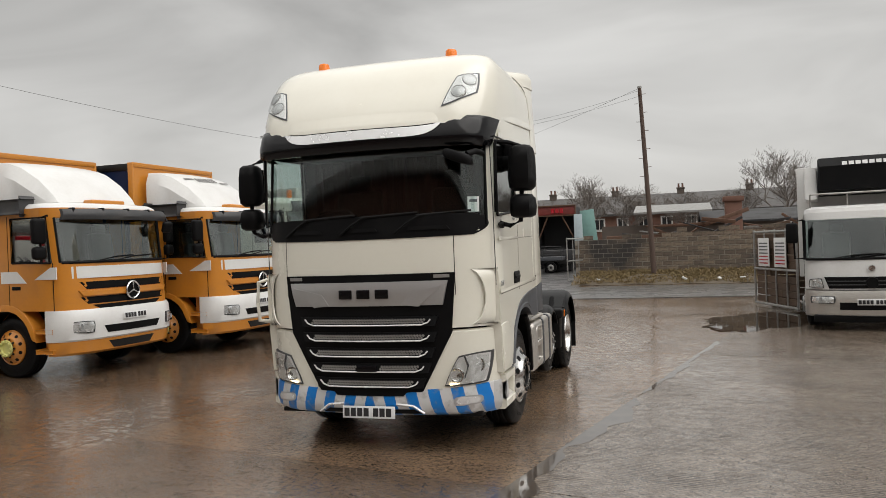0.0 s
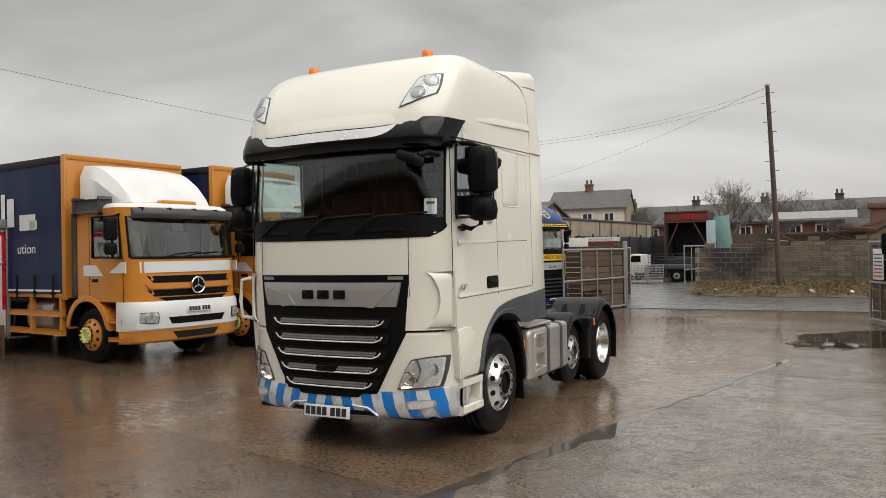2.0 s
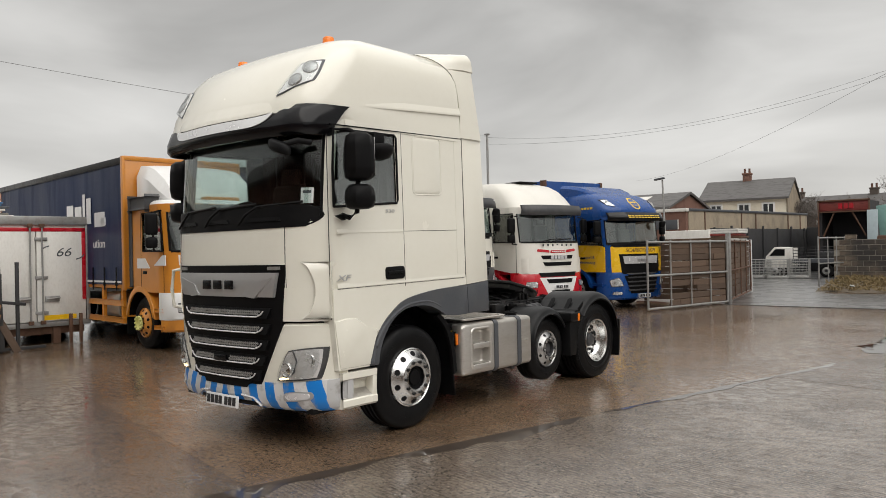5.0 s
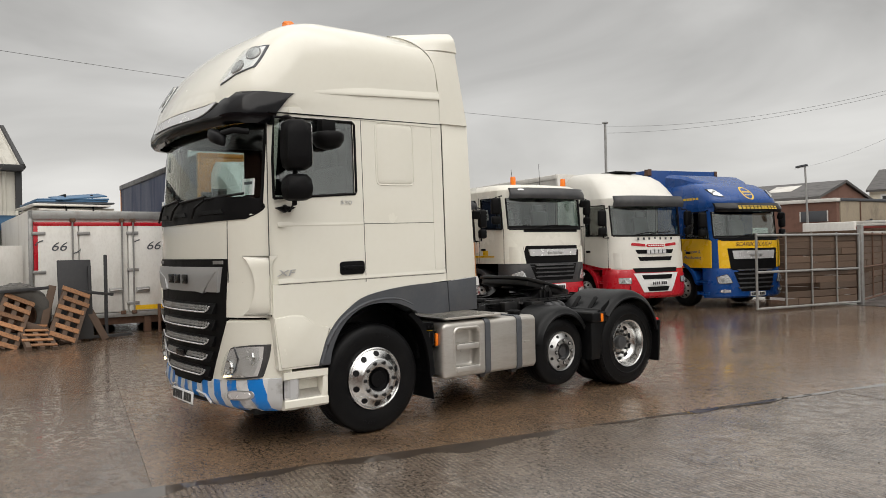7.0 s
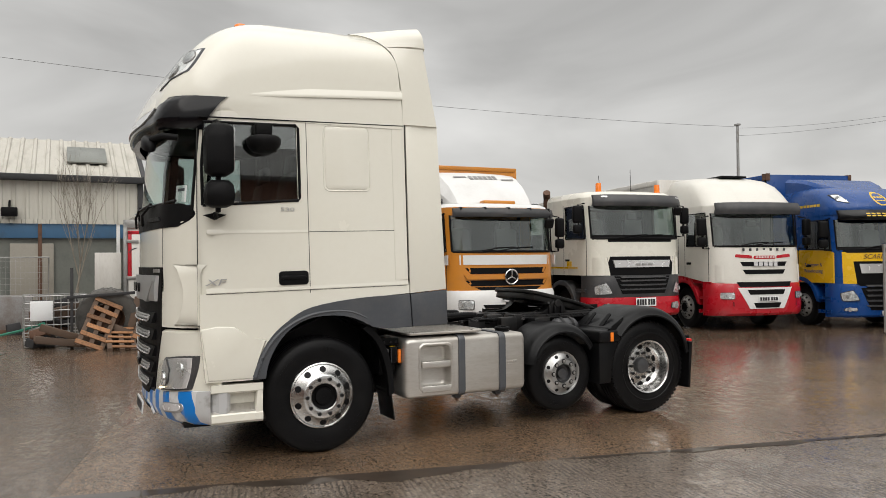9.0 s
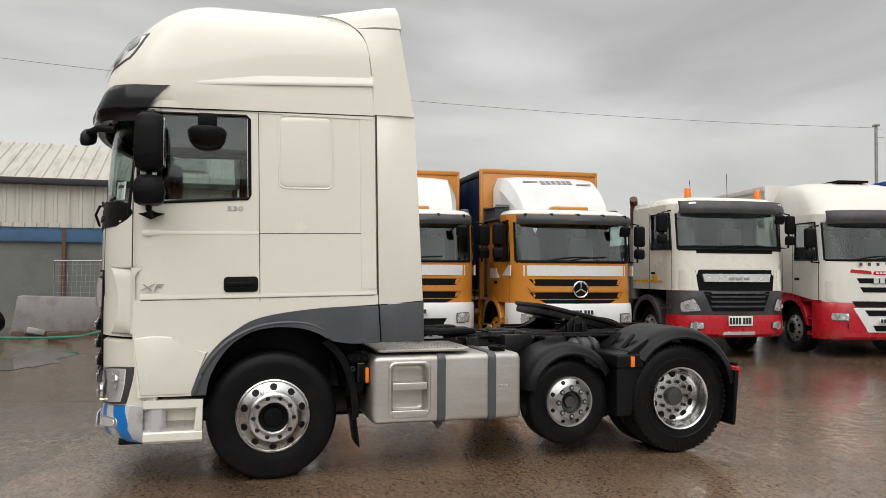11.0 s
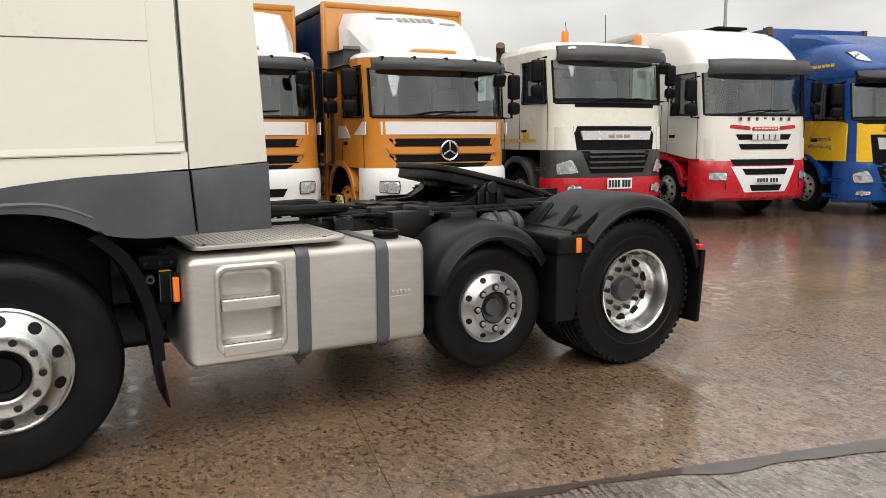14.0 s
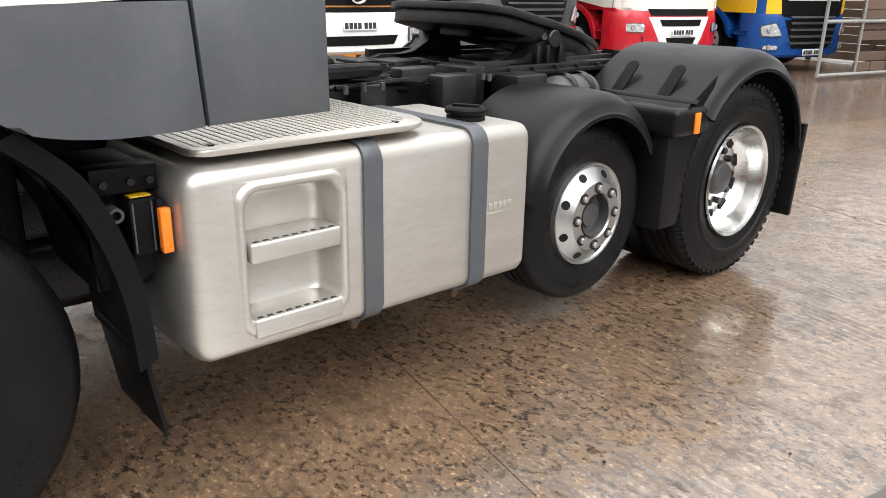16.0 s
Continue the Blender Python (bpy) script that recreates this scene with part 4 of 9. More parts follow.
# striped front bumper
STRIPES, n_, l_, p_ = nodes_of("blue_and_white_striped_bumper")
co_ = n_.new("ShaderNodeTexCoord")
sep_ = n_.new("ShaderNodeSeparateXYZ")
l_.new(co_.outputs["Object"], sep_.inputs[0])
ab_ = n_.new("ShaderNodeMath"); ab_.operation = "ABSOLUTE"
l_.new(sep_.outputs["X"], ab_.inputs[0])
sl_ = n_.new("ShaderNodeMath"); sl_.operation = "MULTIPLY_ADD"
l_.new(sep_.outputs["Z"], sl_.inputs[0]); sl_.inputs[1].default_value = 0.25
l_.new(ab_.outputs[0], sl_.inputs[2])
fr_ = n_.new("ShaderNodeMath"); fr_.operation = "PINGPONG"
l_.new(sl_.outputs[0], fr_.inputs[0]); fr_.inputs[1].default_value = 0.1075
gt_ = n_.new("ShaderNodeMath"); gt_.operation = "GREATER_THAN"
l_.new(fr_.outputs[0], gt_.inputs[0]); gt_.inputs[1].default_value = 0.053
c_ = mix_rgb(n_, l_, gt_.outputs[0], (0.62, 0.62, 0.62), (0.006, 0.19, 0.60))
wing_ = n_.new("ShaderNodeMath"); wing_.operation = "GREATER_THAN"; wing_.inputs[1].default_value = 1.115
l_.new(ab_.outputs[0], wing_.inputs[0])
c_ = mix_rgb(n_, l_, wing_.outputs[0], c_, (0.50, 0.50, 0.50))
c_ = mix_rgb(n_, l_, noise_fac(n_, l_, 9, 0.55, 0.75), c_, (0.30, 0.29, 0.27))
l_.new(c_, p_.inputs["Base Color"])
p_.inputs["Roughness"].default_value = 0.32
p_.inputs["Metallic"].default_value = 0.15

bump_rows = []
for z, f, k in ((0.345, -1.30, 0.985), (0.375, -1.345, 0.995), (0.45, -1.375, 1.0), (0.53, -1.37, 1.0), (0.575, -1.36, 1.0), (0.585, -1.34, 0.99)):
    r = ring_of(f, z, 1.2 * k, (-0.9,), -0.8)
    bump_rows.append([(x, y, zz + (0.05 * min(1, abs(x) / 1.1) ** 2 if zz > 0.5 else 0.0)) for x, y, zz in r])
bumper = part("front_bumper", loft(bump_rows), STRIPES, tractor, "silver bumper with blue diagonal stripes")
bs = surf_of([(0.345, -1.30), (0.375, -1.345), (0.45, -1.375), (0.585, -1.36)])
part("bumper_centre_gap", patch(bs, ((-0.33, 0.53), (0.33, 0.53), (0.40, 0.60), (-0.40, 0.60)), 0.012, 0.04, 10, 2), BLACK, bumper)
part("bumper_lower_slot", patch(bs, ((-0.5, 0.36), (0.5, 0.36), (0.42, 0.405), (-0.42, 0.405)), 0.008, 0.03, 10, 2), BLACK, bumper)
for s in (1, -1):
    fq = ((s * 0.92 - 0.13, 0.43), (s * 0.92 + 0.12, 0.45), (s * 0.92 + 0.12, 0.53), (s * 0.92 - 0.13, 0.52))
    fg = part("fog_lamp", patch(bs, fq, 0.010, 0.02, 8, 6, None, 0.6), SILVER, bumper, "clear oval fog lamp")
    part("fog_reflector", patch(bs, [(s * 0.92 + (p_x - s * 0.92) * 0.8, 0.4825 + (p_z - 0.4825) * 0.7) for p_x, p_z in fq], 0.016, 0.01, 8, 6, None, 0.6), LAMPREF, fg)
    part("slot_lip", tube([(s * 0.26, bs(0.26, 0.41) - 0.015, 0.455), (s * 0.42, bs(0.42, 0.41) - 0.015, 0.44), (s * 0.52, bs(0.5, 0.4) - 0.01, 0.37)], 0.012, 6), BRIGHT, bumper)


def number_plate(parent, m, w=0.52, h=0.112):
    """A plate with plain bars in place of its characters. It faces -y."""
    pl = part("number_plate", boxm(w, 0.012, h, m, 0.005), PLATE_W, parent, "white number plate with plain dark bars")
    each("plate_bar", [boxm(0.05, 0.004, 0.076, m @ Matrix.Translation((-0.215 + 0.064 * k + (0.03 if k > 3 else 0), -0.008, 0)), 0) for k in range(7)], PLATE_INK, pl)
    return pl


number_plate(bumper, pose(0.0, -1.405, 0.385, -4))
# unseen tray and dark panel, added to block light under the bumper
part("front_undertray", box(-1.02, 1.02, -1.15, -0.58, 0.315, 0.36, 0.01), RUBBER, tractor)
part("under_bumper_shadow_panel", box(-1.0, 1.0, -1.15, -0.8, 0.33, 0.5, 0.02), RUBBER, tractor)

# mirrors
for s in (1, -1):
    main = loft([[(s * (1.43 + a * dx), -0.93 + b * dy, z) for a, b in ((1, 0.25), (0.75, 1), (-0.6, 1), (-1, 0.5), (-1, -0.55), (-0.4, -1), (0.6, -0.9))] for z, dx, dy in ((2.38, 0.08, 0.06), (2.41, 0.115, 0.10), (2.5, 0.125, 0.115), (2.68, 0.12, 0.11), (2.77, 0.105, 0.10), (2.80, 0.07, 0.06))])
    mirror = part("door_mirror", main, BLACK, tractor, "black ribbed door mirror", 60)
    wide = loft([[(s * (1.43 + a * dx), -0.93 + b * dy, z) for a, b in ((1, 0.25), (0.75, 1), (-0.6, 1), (-1, 0.5), (-1, -0.55), (-0.4, -1), (0.6, -0.9))] for z, dx, dy in ((2.13, 0.075, 0.06), (2.15, 0.11, 0.10), (2.23, 0.12, 0.115), (2.31, 0.11, 0.10), (2.345, 0.08, 0.07))])
    part("wide_angle_mirror", wide, BLACK, mirror, "", 60)
    part("mirror_glass", box(s * 1.33, s * 1.53, -0.828, -0.822, 2.42, 2.76, 0.003), CHROME, mirror)
    part("mirror_arm", tube([(s * 1.2, -0.92, 2.09), (s * 1.3, -0.93, 2.06), (s * 1.4, -0.93, 2.1), (s * 1.42, -0.93, 2.4), (s * 1.42, -0.93, 2.8), (s * 1.3, -0.92, 2.84), (s * 1.2, -0.92, 2.85)], 0.022, 8), BLACK, mirror)
    part("arm_foot", prism([(-1.02, 2.08), (-0.93, 2.04), (-0.83, 2.085), (-0.93, 2.1)], "x", s * 1.195, s * 1.24, 0.006), BLACK, mirror)
part("kerb_mirror", loft([[(1.27 + 0.16 * math.cos(a) * k, -0.53 + 0.145 * math.sin(a) * k, z) for a in [i * math.pi / 8 for i in range(16)]] for z, k in ((2.60, 0.3), (2.62, 0.7), (2.67, 0.95), (2.72, 1.0), (2.745, 0.85), (2.75, 0.5))]), BLACK, tractor, "black kerb mirror above the door window", 60)
part("kerb_mirror_bracket", box(1.19, 1.3, -0.6, -0.46, 2.74, 2.86, 0.015), BLACK, tractor)
part("front_mirror", joined(tube([(1.12, -1.2, 2.72), (1.09, -1.32, 2.73), (1.03, -1.40, 2.70)], 0.028, 8), loft([[(0.95 + 0.145 * math.cos(a) * k, -1.41 - 0.06 * math.sin(a) * k, z - 0.4 * 0.13 * math.cos(a) * k) for a in [i * math.pi / 8 for i in range(16)]] for z, k in ((2.63, 0.5), (2.64, 0.9), (2.67, 1.0), (2.71, 0.92), (2.73, 0.7))])), BLACK, tractor, "black front-view mirror on an arm", 60)
stk = part("windscreen_sticker", patch(face, ((0.965, 2.20), (1.055, 2.20), (1.055, 2.34), (0.965, 2.34)), -0.012, 0.002, 3, 3), PLATE_W, cab, "white paper permit sticker")
part("sticker_bars", patch(face, ((0.98, 2.29), (1.04, 2.29), (1.04, 2.315), (0.98, 2.315)), -0.0105, 0.002, 2, 2), SLATE, stk)
# model letters on the door
for s, mm in ((1, SIDE), (-1, SIDE_R)):
    lettering("XF", 0.075, 0.003, Matrix.Translation((s * 1.203, -0.93, 1.52)) @ mm, SILVER, cab, "model_letters", "chrome model letters", 0.18, 0.25)
    lettering("530", 0.046, 0.002, Matrix.Translation((s * 1.203, -0.305, 2.125)) @ mm, SILVER, cab, "power_figures", "chrome power figures", 0.12)
part("wing_handrail", tube([(-1.19, -1.08, 1.62), (-1.24, -1.16, 1.6), (-1.245, -1.18, 1.4), (-1.24, -1.16, 1.22), (-1.18, -1.06, 1.2)], 0.02, 8), CREAM, tractor)

# the sprung cab leans slightly forward
PIVOT = Matrix.Translation((0, -1.05, 1.7))
cab.matrix_basis = PIVOT @ Matrix.Rotation(radians(1.2), 4, "X") @ PIVOT.inverted()

# wheels
for s in (1, -1):
    wheel(tractor, s * 1.13, 0.0, 0.51, 0.51, 0.30, "front", s)
    wheel(tractor, s * 1.03, 2.62, 0.50, 0.395, 0.26, "small", s, WHEELSIL)
    wheel(tractor, s * 1.13, 3.70, 0.505, 0.505, 0.28, "deep", s)
    wheel(tractor, s * 0.82, 3.70, 0.505, 0.505, 0.27, "deep", s, None, 0, False)
part("front_axle", cyl(0.07, -0.95, 0.95, "x", (0, 0, 0.47), 12), CHASSIS, tractor)
part("mid_axle", cyl(0.07, -0.9, 0.9, "x", (0, 2.62, 0.50), 12), CHASSIS, tractor)
part("drive_axle", joined(cyl(0.09, -0.8, 0.8, "x", (0, 3.7, 0.505), 12), lathe([(0.05, -0.25), (0.22, -0.15), (0.26, 0), (0.22, 0.15), (0.05, 0.25)], 20, "y", (0, 3.7, 0.52))), CHASSIS, tractor)

# chassis
for s in (1, -1):
    part("frame_rail", joined(box(s * 0.38, s * 0.40, -1.0, 4.42, 0.78, 1.03, 0.004), box(s * 0.31, s * 0.40, -1.0, 4.42, 1.018, 1.03, 0.003), box(s * 0.31, s * 0.40, -1.0, 4.42, 0.78, 0.792, 0.003)), CHASSIS, tractor)
    part("air_bellows", lathe([(0.1, 0.66), (0.14, 0.7), (0.12, 0.76), (0.14, 0.82), (0.1, 0.86)], 20, "z", (s * 0.5, 3.25, 0)), RUBBER, tractor)
    part("air_bellows", lathe([(0.1, 0.66), (0.14, 0.7), (0.12, 0.76), (0.14, 0.82), (0.1, 0.86)], 20, "z", (s * 0.5, 4.15, 0)), RUBBER, tractor)
    part("sub_frame_plate", box(s * 0.405, s * 0.43, 2.5, 4.2, 0.98, 1.10, 0.004), CHASSIS, tractor)
for y in (1.15, 2.0, 2.9, 4.38):
    part("cross_member", box(-0.39, 0.39, y - 0.04, y + 0.04, 0.80, 0.98, 0.01), CHASSIS, tractor)
part("gearbox", box(-0.3, 0.3, -0.6, 1.6, 0.45, 0.95, 0.08, 3), CHASSIS, tractor)
part("rear_light_bar", box(-1.0, 1.0, 4.38, 4.43, 0.66, 0.8, 0.01), BLACK, tractor)
# fifth wheel: horseshoe plate on a stand
fw = [(-0.45, -0.30), (-0.475, 0.0), (-0.45, 0.22), (-0.37, 0.44), (-0.25, 0.64), (-0.14, 0.77), (-0.075, 0.76), (-0.06, 0.40), (-0.05, 0.05), (0.05, 0.05), (0.06, 0.40), (0.075, 0.76), (0.14, 0.77), (0.25, 0.64), (0.37, 0.44), (0.45, 0.22), (0.475, 0.0), (0.45, -0.30), (0.30, -0.37), (-0.30, -0.37)]
fifth = part("fifth_wheel_plate", prism(fw, "z", -0.018, 0.02, 0.008), CHASSIS, tractor, "greasy black fifth wheel coupling")
fifth.matrix_basis = pose(0, 2.98, 1.255, -13)
rim_ = [(x * 0.94, y * 0.94) for x, y in fw]
part("fifth_wheel_skirt", prism(rim_[17:] + rim_[:7] + [(-0.12, 0.60), (-0.16, 0.30), (-0.14, 0.0), (0.14, 0.0), (0.16, 0.30), (0.12, 0.60)] + rim_[11:17], "z", -0.085, -0.016, 0.01), CHASSIS, fifth)
part("jaw_block", box(-0.11, 0.11, -0.22, 0.03, -0.12, -0.07, 0.012), CHASSIS, fifth)
part("release_handle", tube([(0.1, -0.1, -0.1), (0.52, -0.16, -0.10), (0.60, -0.2, -0.09)], 0.014, 8), CHASSIS, fifth)
each("grease_groove", [boxm(0.012, 0.30, 0.004, pose(s * 0.27, 0.0, 0.0205, 0, 0, s * -14), 0) for s in (1, -1)], RUBBER, fifth)
for s in (1, -1):
    st = part("fifth_wheel_stand", prism(rounded([(2.64, 1.075), (2.80, 1.10), (2.87, 1.16), (2.92, 1.215), (2.98, 1.235), (3.04, 1.215), (3.08, 1.15), (3.11, 1.075)], 3), "x", s * 0.33, s * 0.45, 0.012), CHASSIS, tractor)
    part("pivot_boss", cyl(0.045, 0.0, 0.03, "x", (s * 0.45 - (0.03 if s < 0 else 0), 2.98, 1.19), 16, 0.006), CHASSIS, st)
    each("stand_web", [box(s * 0.445, s * 0.475, y, y + 0.022, 1.075, 1.165, 0.005) for y in (2.86, 2.93, 3.02)], CHASSIS, st)
    part("slide_rail", box(s * 0.30, s * 0.50, 2.36, 3.95, 1.03, 1.052, 0.004), CHASSIS, tractor)
    part("slide_rail_top", prism([(2.46, 1.05), (3.55, 1.05), (3.45, 1.078), (2.55, 1.078)], "x", s * 0.36, s * 0.48, 0.004), CHASSIS, tractor)
    each("rail_bolt", [cyl(0.013, 1.05, 1.068, "z", (s * 0.495, 2.5 + 0.16 * k, 0), 6) for k in range(8)], CHASSIS, tractor)
part("fifth_wheel_base", box(-0.3, 0.3, 2.68, 3.3, 1.035, 1.06, 0.006), CHASSIS, tractor)
each("ramp_rail", [prism([(3.5, 1.03), (4.3, 0.99), (4.3, 1.03), (3.5, 1.12)], "x", s * 0.36, s * 0.44, 0.004) for s in (1, -1)], CHASSIS, tractor)
# fuel tanks
for s in (1, -1):
    inset_sec = lambda q: [(s * x, z) for x, z in rrect(0.52 + q, 1.165 - q, 0.40 + q, 0.965 - q, 0.05 + 0.2 * q, 6)]
    shell = [[(x, y, z) for x, z in inset_sec(q)] for y, q in ((0.78, 0.075), (0.783, 0.05), (0.793, 0.026), (0.81, 0.009), (0.835, 0.0), (0.922, 0.0), (1.29, 0.0), (2.06, 0.0), (2.08, 0.006), (2.094, 0.02), (2.10, 0.045))]
    tank_bm = loft(shell, True, True, lambda i, j: i == 5 and j == len(shell[0]) - 1)
    bay = []
    for q, r, x in ((0.0, 0.0006, 1.165), (0.003, 0.060, 1.166), (0.008, 0.060, 1.1755), (0.016, 0.058, 1.1785), (0.026, 0.055, 1.174), (0.033, 0.052, 1.160), (0.037, 0.052, 1.10), (0.042, 0.05, 1.072), (0.056, 0.045, 1.058), (0.075, 0.04, 1.054), (0.15, 0.004, 1.052), (0.1838, 0.0001, 1.052)):
        bay.append([(s * x, y, z) for y, z in rrect(0.922 + q, 1.29 - q, 0.45 + q, 0.915 - q, r, 7)])
    add(tank_bm, loft(bay, True, False))
    tk = part("fuel_tank", tank_bm, ALLOY, tractor, "brushed aluminium fuel tank with moulded steps", 50)
    for y in (1.38, 1.83):
        outer = rrect(0.51, 1.176, 0.389, 0.976, 0.06, 6)
        part("tank_strap", prism([(s * x, z) for x, z in outer], "y", y - 0.035, y + 0.035, 0.004), SLATE, tk)
        br = part("strap_bracket", joined(prism([(y - 0.045, 0.392), (y + 0.045, 0.392), (y + 0.03, 0.352), (y - 0.02, 0.352)], "x", s * 1.0, s * 1.075, 0.006), box(s * 0.6, s * 1.07, y - 0.03, y + 0.03, 0.372, 0.39, 0.004)), GREYPL, tk)
        part("strap_bolt", joined(cyl(0.012, 0.325, 0.372, "z", (s * 1.05, y, 0), 8), cyl(0.02, 0.338, 0.35, "z", (s * 1.05, y, 0), 6)), RUST, br)
    for z in (0.452, 0.68):
        sp = part("tank_step", box(s * 1.05, s * 1.183, 0.958, 1.254, z, z + 0.06, 0.008, 3), ALLOY, tk, "perforated alloy step")
        each("step_slot", [box(s * 1.160, s * 1.170, 0.972 + k * 0.031, 0.990 + k * 0.031, z + 0.057, z + 0.061, 0) for k in range(9)], CHASSIS, sp)
    part("tank_filler_cap", joined(cyl(0.072, 0.95, 0.985, "z", (s * 0.97, 1.945, 0), 20, 0.005), cyl(0.078, 0.985, 1.012, "z", (s * 0.97, 1.945, 0), 24, 0.008), boxm(0.10, 0.022, 0.012, pose(s * 0.97, 1.945, 1.015, 0, 0, 30), 0.004)), BLACK, tk, "black filler cap")
    each("tank_badge_bar", [box(s * 1.164, s * 1.168, 1.885 + 0.024 * k, 1.903 + 0.024 * k, 0.672, 0.697, 0.001) for k in range(5)] + [box(s * 1.164, s * 1.167, 1.885, 2.0, 0.657, 0.663, 0.001)], ALLOY, tk)
    # walkway over the tank
    arc = lambda cx, cy, r, a0: [(s * (cx + r * math.cos(radians(a))), cy + r * math.sin(radians(a))) for a in range(a0, a0 + 91, 15)]
    outline = [(s * 0.40, 0.83)] + arc(1.10, 0.88, 0.05, -90) + arc(1.0, 1.52, 0.15, 0) + [(s * 0.40, 1.67)]
    wk = part("catwalk_plate", prism(outline, "z", 0.990, 1.010, 0.007, 3), ALLOY, tractor, "aluminium chequer walkway over the tank", 60)
    tread = bmesh.new()
    for r_ in range(29):
        for k in range(21):
            x, y = 0.425 + 0.033 * k + 0.008 * (r_ % 2), 0.865 + 0.0272 * r_
            if x < 1.125 and (x < 0.97 or y < 1.49 or math.hypot(x - 0.97, y - 1.49) < 0.13):
                add(tread, boxm(0.027, 0.011, 0.004, pose(s * x, y, 1.0105), 0))
    tagged(part("walkway_tread", tread, ALLOY, wk), "", "", "", "stuff")
    each("walkway_bolt", [cyl(0.012, 1.008, 1.014, "z", (s * x, y, 0), 8) for x, y in ((1.10, 0.90), (1.09, 1.53), (0.45, 0.86), (0.45, 1.63))], CHASSIS, wk)
    part("battery_box", box(s * 0.75, s * 0.98, 0.60, 0.76, 0.62, 0.97, 0.015), BLACK, tractor)
    vb = part("valve_box", box(s * 0.97, s * 1.075, 0.68, 0.755, 0.735, 0.89, 0.008), BLACK, tractor, "black valve box with a yellow label")
    part("yellow_tag", box(s * 0.99, s * 1.06, 0.69, 0.745, 0.889, 0.893, 0.001), YELLOW, vb)
    each("box_edge", [box(s * 1.073, s * 1.078, y, y + 0.004, 0.745, 0.88, 0) for y in (0.686, 0.735)], SLATE, vb)
    part("valve_bracket", prism([(0.675, 0.735), (0.74, 0.735), (0.735, 0.67), (0.70, 0.655), (0.672, 0.68)], "x", s * 1.03, s * 1.045, 0.003), BLACK, vb)
    each("bracket_hole", [cyl(0.006, 1.044, 1.048, "x", (0, 0.725, z), 8) if s == 1 else cyl(0.006, -1.048, -1.044, "x", (0, 0.725, z), 8) for z in (0.685, 0.705, 0.725)], RUBBER, vb)
    part("pipe_end", lathe([(0.012, 0), (0.02, 0), (0.02, s * 0.05), (0.012, s * 0.05)], 14, "x", (s * 1.03, 0.645, 0.855), False), GREYPL, tractor)
    part("mount_plate", box(s * 0.96, s * 1.04, 0.60, 0.775, 0.90, 0.97, 0.006), BLACK, tractor)
    each("mount_bolt", [cyl(0.011, 0, 0.012, "x", (s * 1.04 - (0.012 if s < 0 else 0), y, 0.93), 6) for y in (0.63, 0.70, 0.75)], CHASSIS, tractor)
    part("side_marker", box(s * 1.09, s * 1.118, 0.742, 0.772, 0.742, 0.865, 0.006), AMBER, tractor, "amber side marker")
    part("marker_mount", box(s * 1.03, s * 1.092, 0.745, 0.768, 0.73, 0.885, 0.005), BLACK, tractor)
    # mudguards: mid and drive axle
    def guard(yc, zc, r, a0, a1, x0, x1, t, steps=16):
        rr = []
        for k in range(steps + 1):
            a = radians(a0 + (a1 - a0) * k / steps)
            c, d = math.cos(a), math.sin(a)
            P = lambda x, q: (s * x, yc - q * c, zc + q * d)
            rr.append([P(x0, r), P(x1 - 0.16, r + 0.004), P(x1 - 0.09, r), P(x1 - 0.045, r - 0.016), P(x1 - 0.016, r - 0.045), P(x1 - 0.008, r - 0.075), P(x1 + 0.006, r - 0.085), P(x1 + 0.006, r - 0.102), P(x1 - 0.022, r - 0.10), P(x1 - 0.05, r - 0.04 - t), P(x1 - 0.1, r - 0.01 - t), P(x0, r - t)])
        return loft(rr)
    part("mid_mudguard", guard(2.62, 0.56, 0.465, 8, 152, 0.62, 1.10, 0.02, 24), MUDPL, tractor, "black plastic mudguard", 50)
    part("drive_mudguard", guard(3.70, 0.56, 0.60, 36, 172, 0.50, 1.19, 0.02, 26), MUDPL, tractor, "black plastic drive-axle mudguard", 50)
    part("mudguard_front_box", joined(box(s * 0.52, s * 1.17, 3.02, 3.30, 0.80, 0.93, 0.03, 3), prism([(3.05, 0.36), (3.2, 0.36), (3.32, 0.8), (3.05, 0.84)], "x", s * 0.62, s * 1.12, 0.02), prism([(3.08, 0.9), (3.36, 1.07), (3.30, 0.9)], "x", s * 0.52, s * 1.15, 0.01)), MUDPL, tractor)
    part("mudguard_seam", boxm(0.66, 0.03, 0.016, pose(s * 0.845, 3.165, 0.948, 40), 0.006), MUDPL, tractor)
    for x in (0.72, 0.98):
        part("mudguard_clip", prism([(s * x + 0.033 * math.cos(radians(a)), (0.085 if a < 180 else -0.085) + 0.033 * math.sin(radians(a))) for a in range(0, 360, 20)], "z", -0.006, 0.006, 0.003), BLACK, tractor).matrix_basis = pose(0, 3.228, 1.008, 46)
    part("drive_marker", box(s * 1.165, s * 1.18, 3.16, 3.20, 0.81, 0.905, 0.005), AMBER, tractor, "amber marker lamp on the mudguard")
    part("rear_mudflap", prism([(4.23, 0.24), (4.26, 0.24), (4.30, 0.75), (4.26, 0.75)], "x", s * 0.55, s * 1.18, 0.004), RUBBER, tractor)
    part("tail_lamp", box(s * 0.75, s * 1.09, 4.34, 4.385, 0.69, 0.77, 0.012), REDLENS, tractor, "red tail lamp")
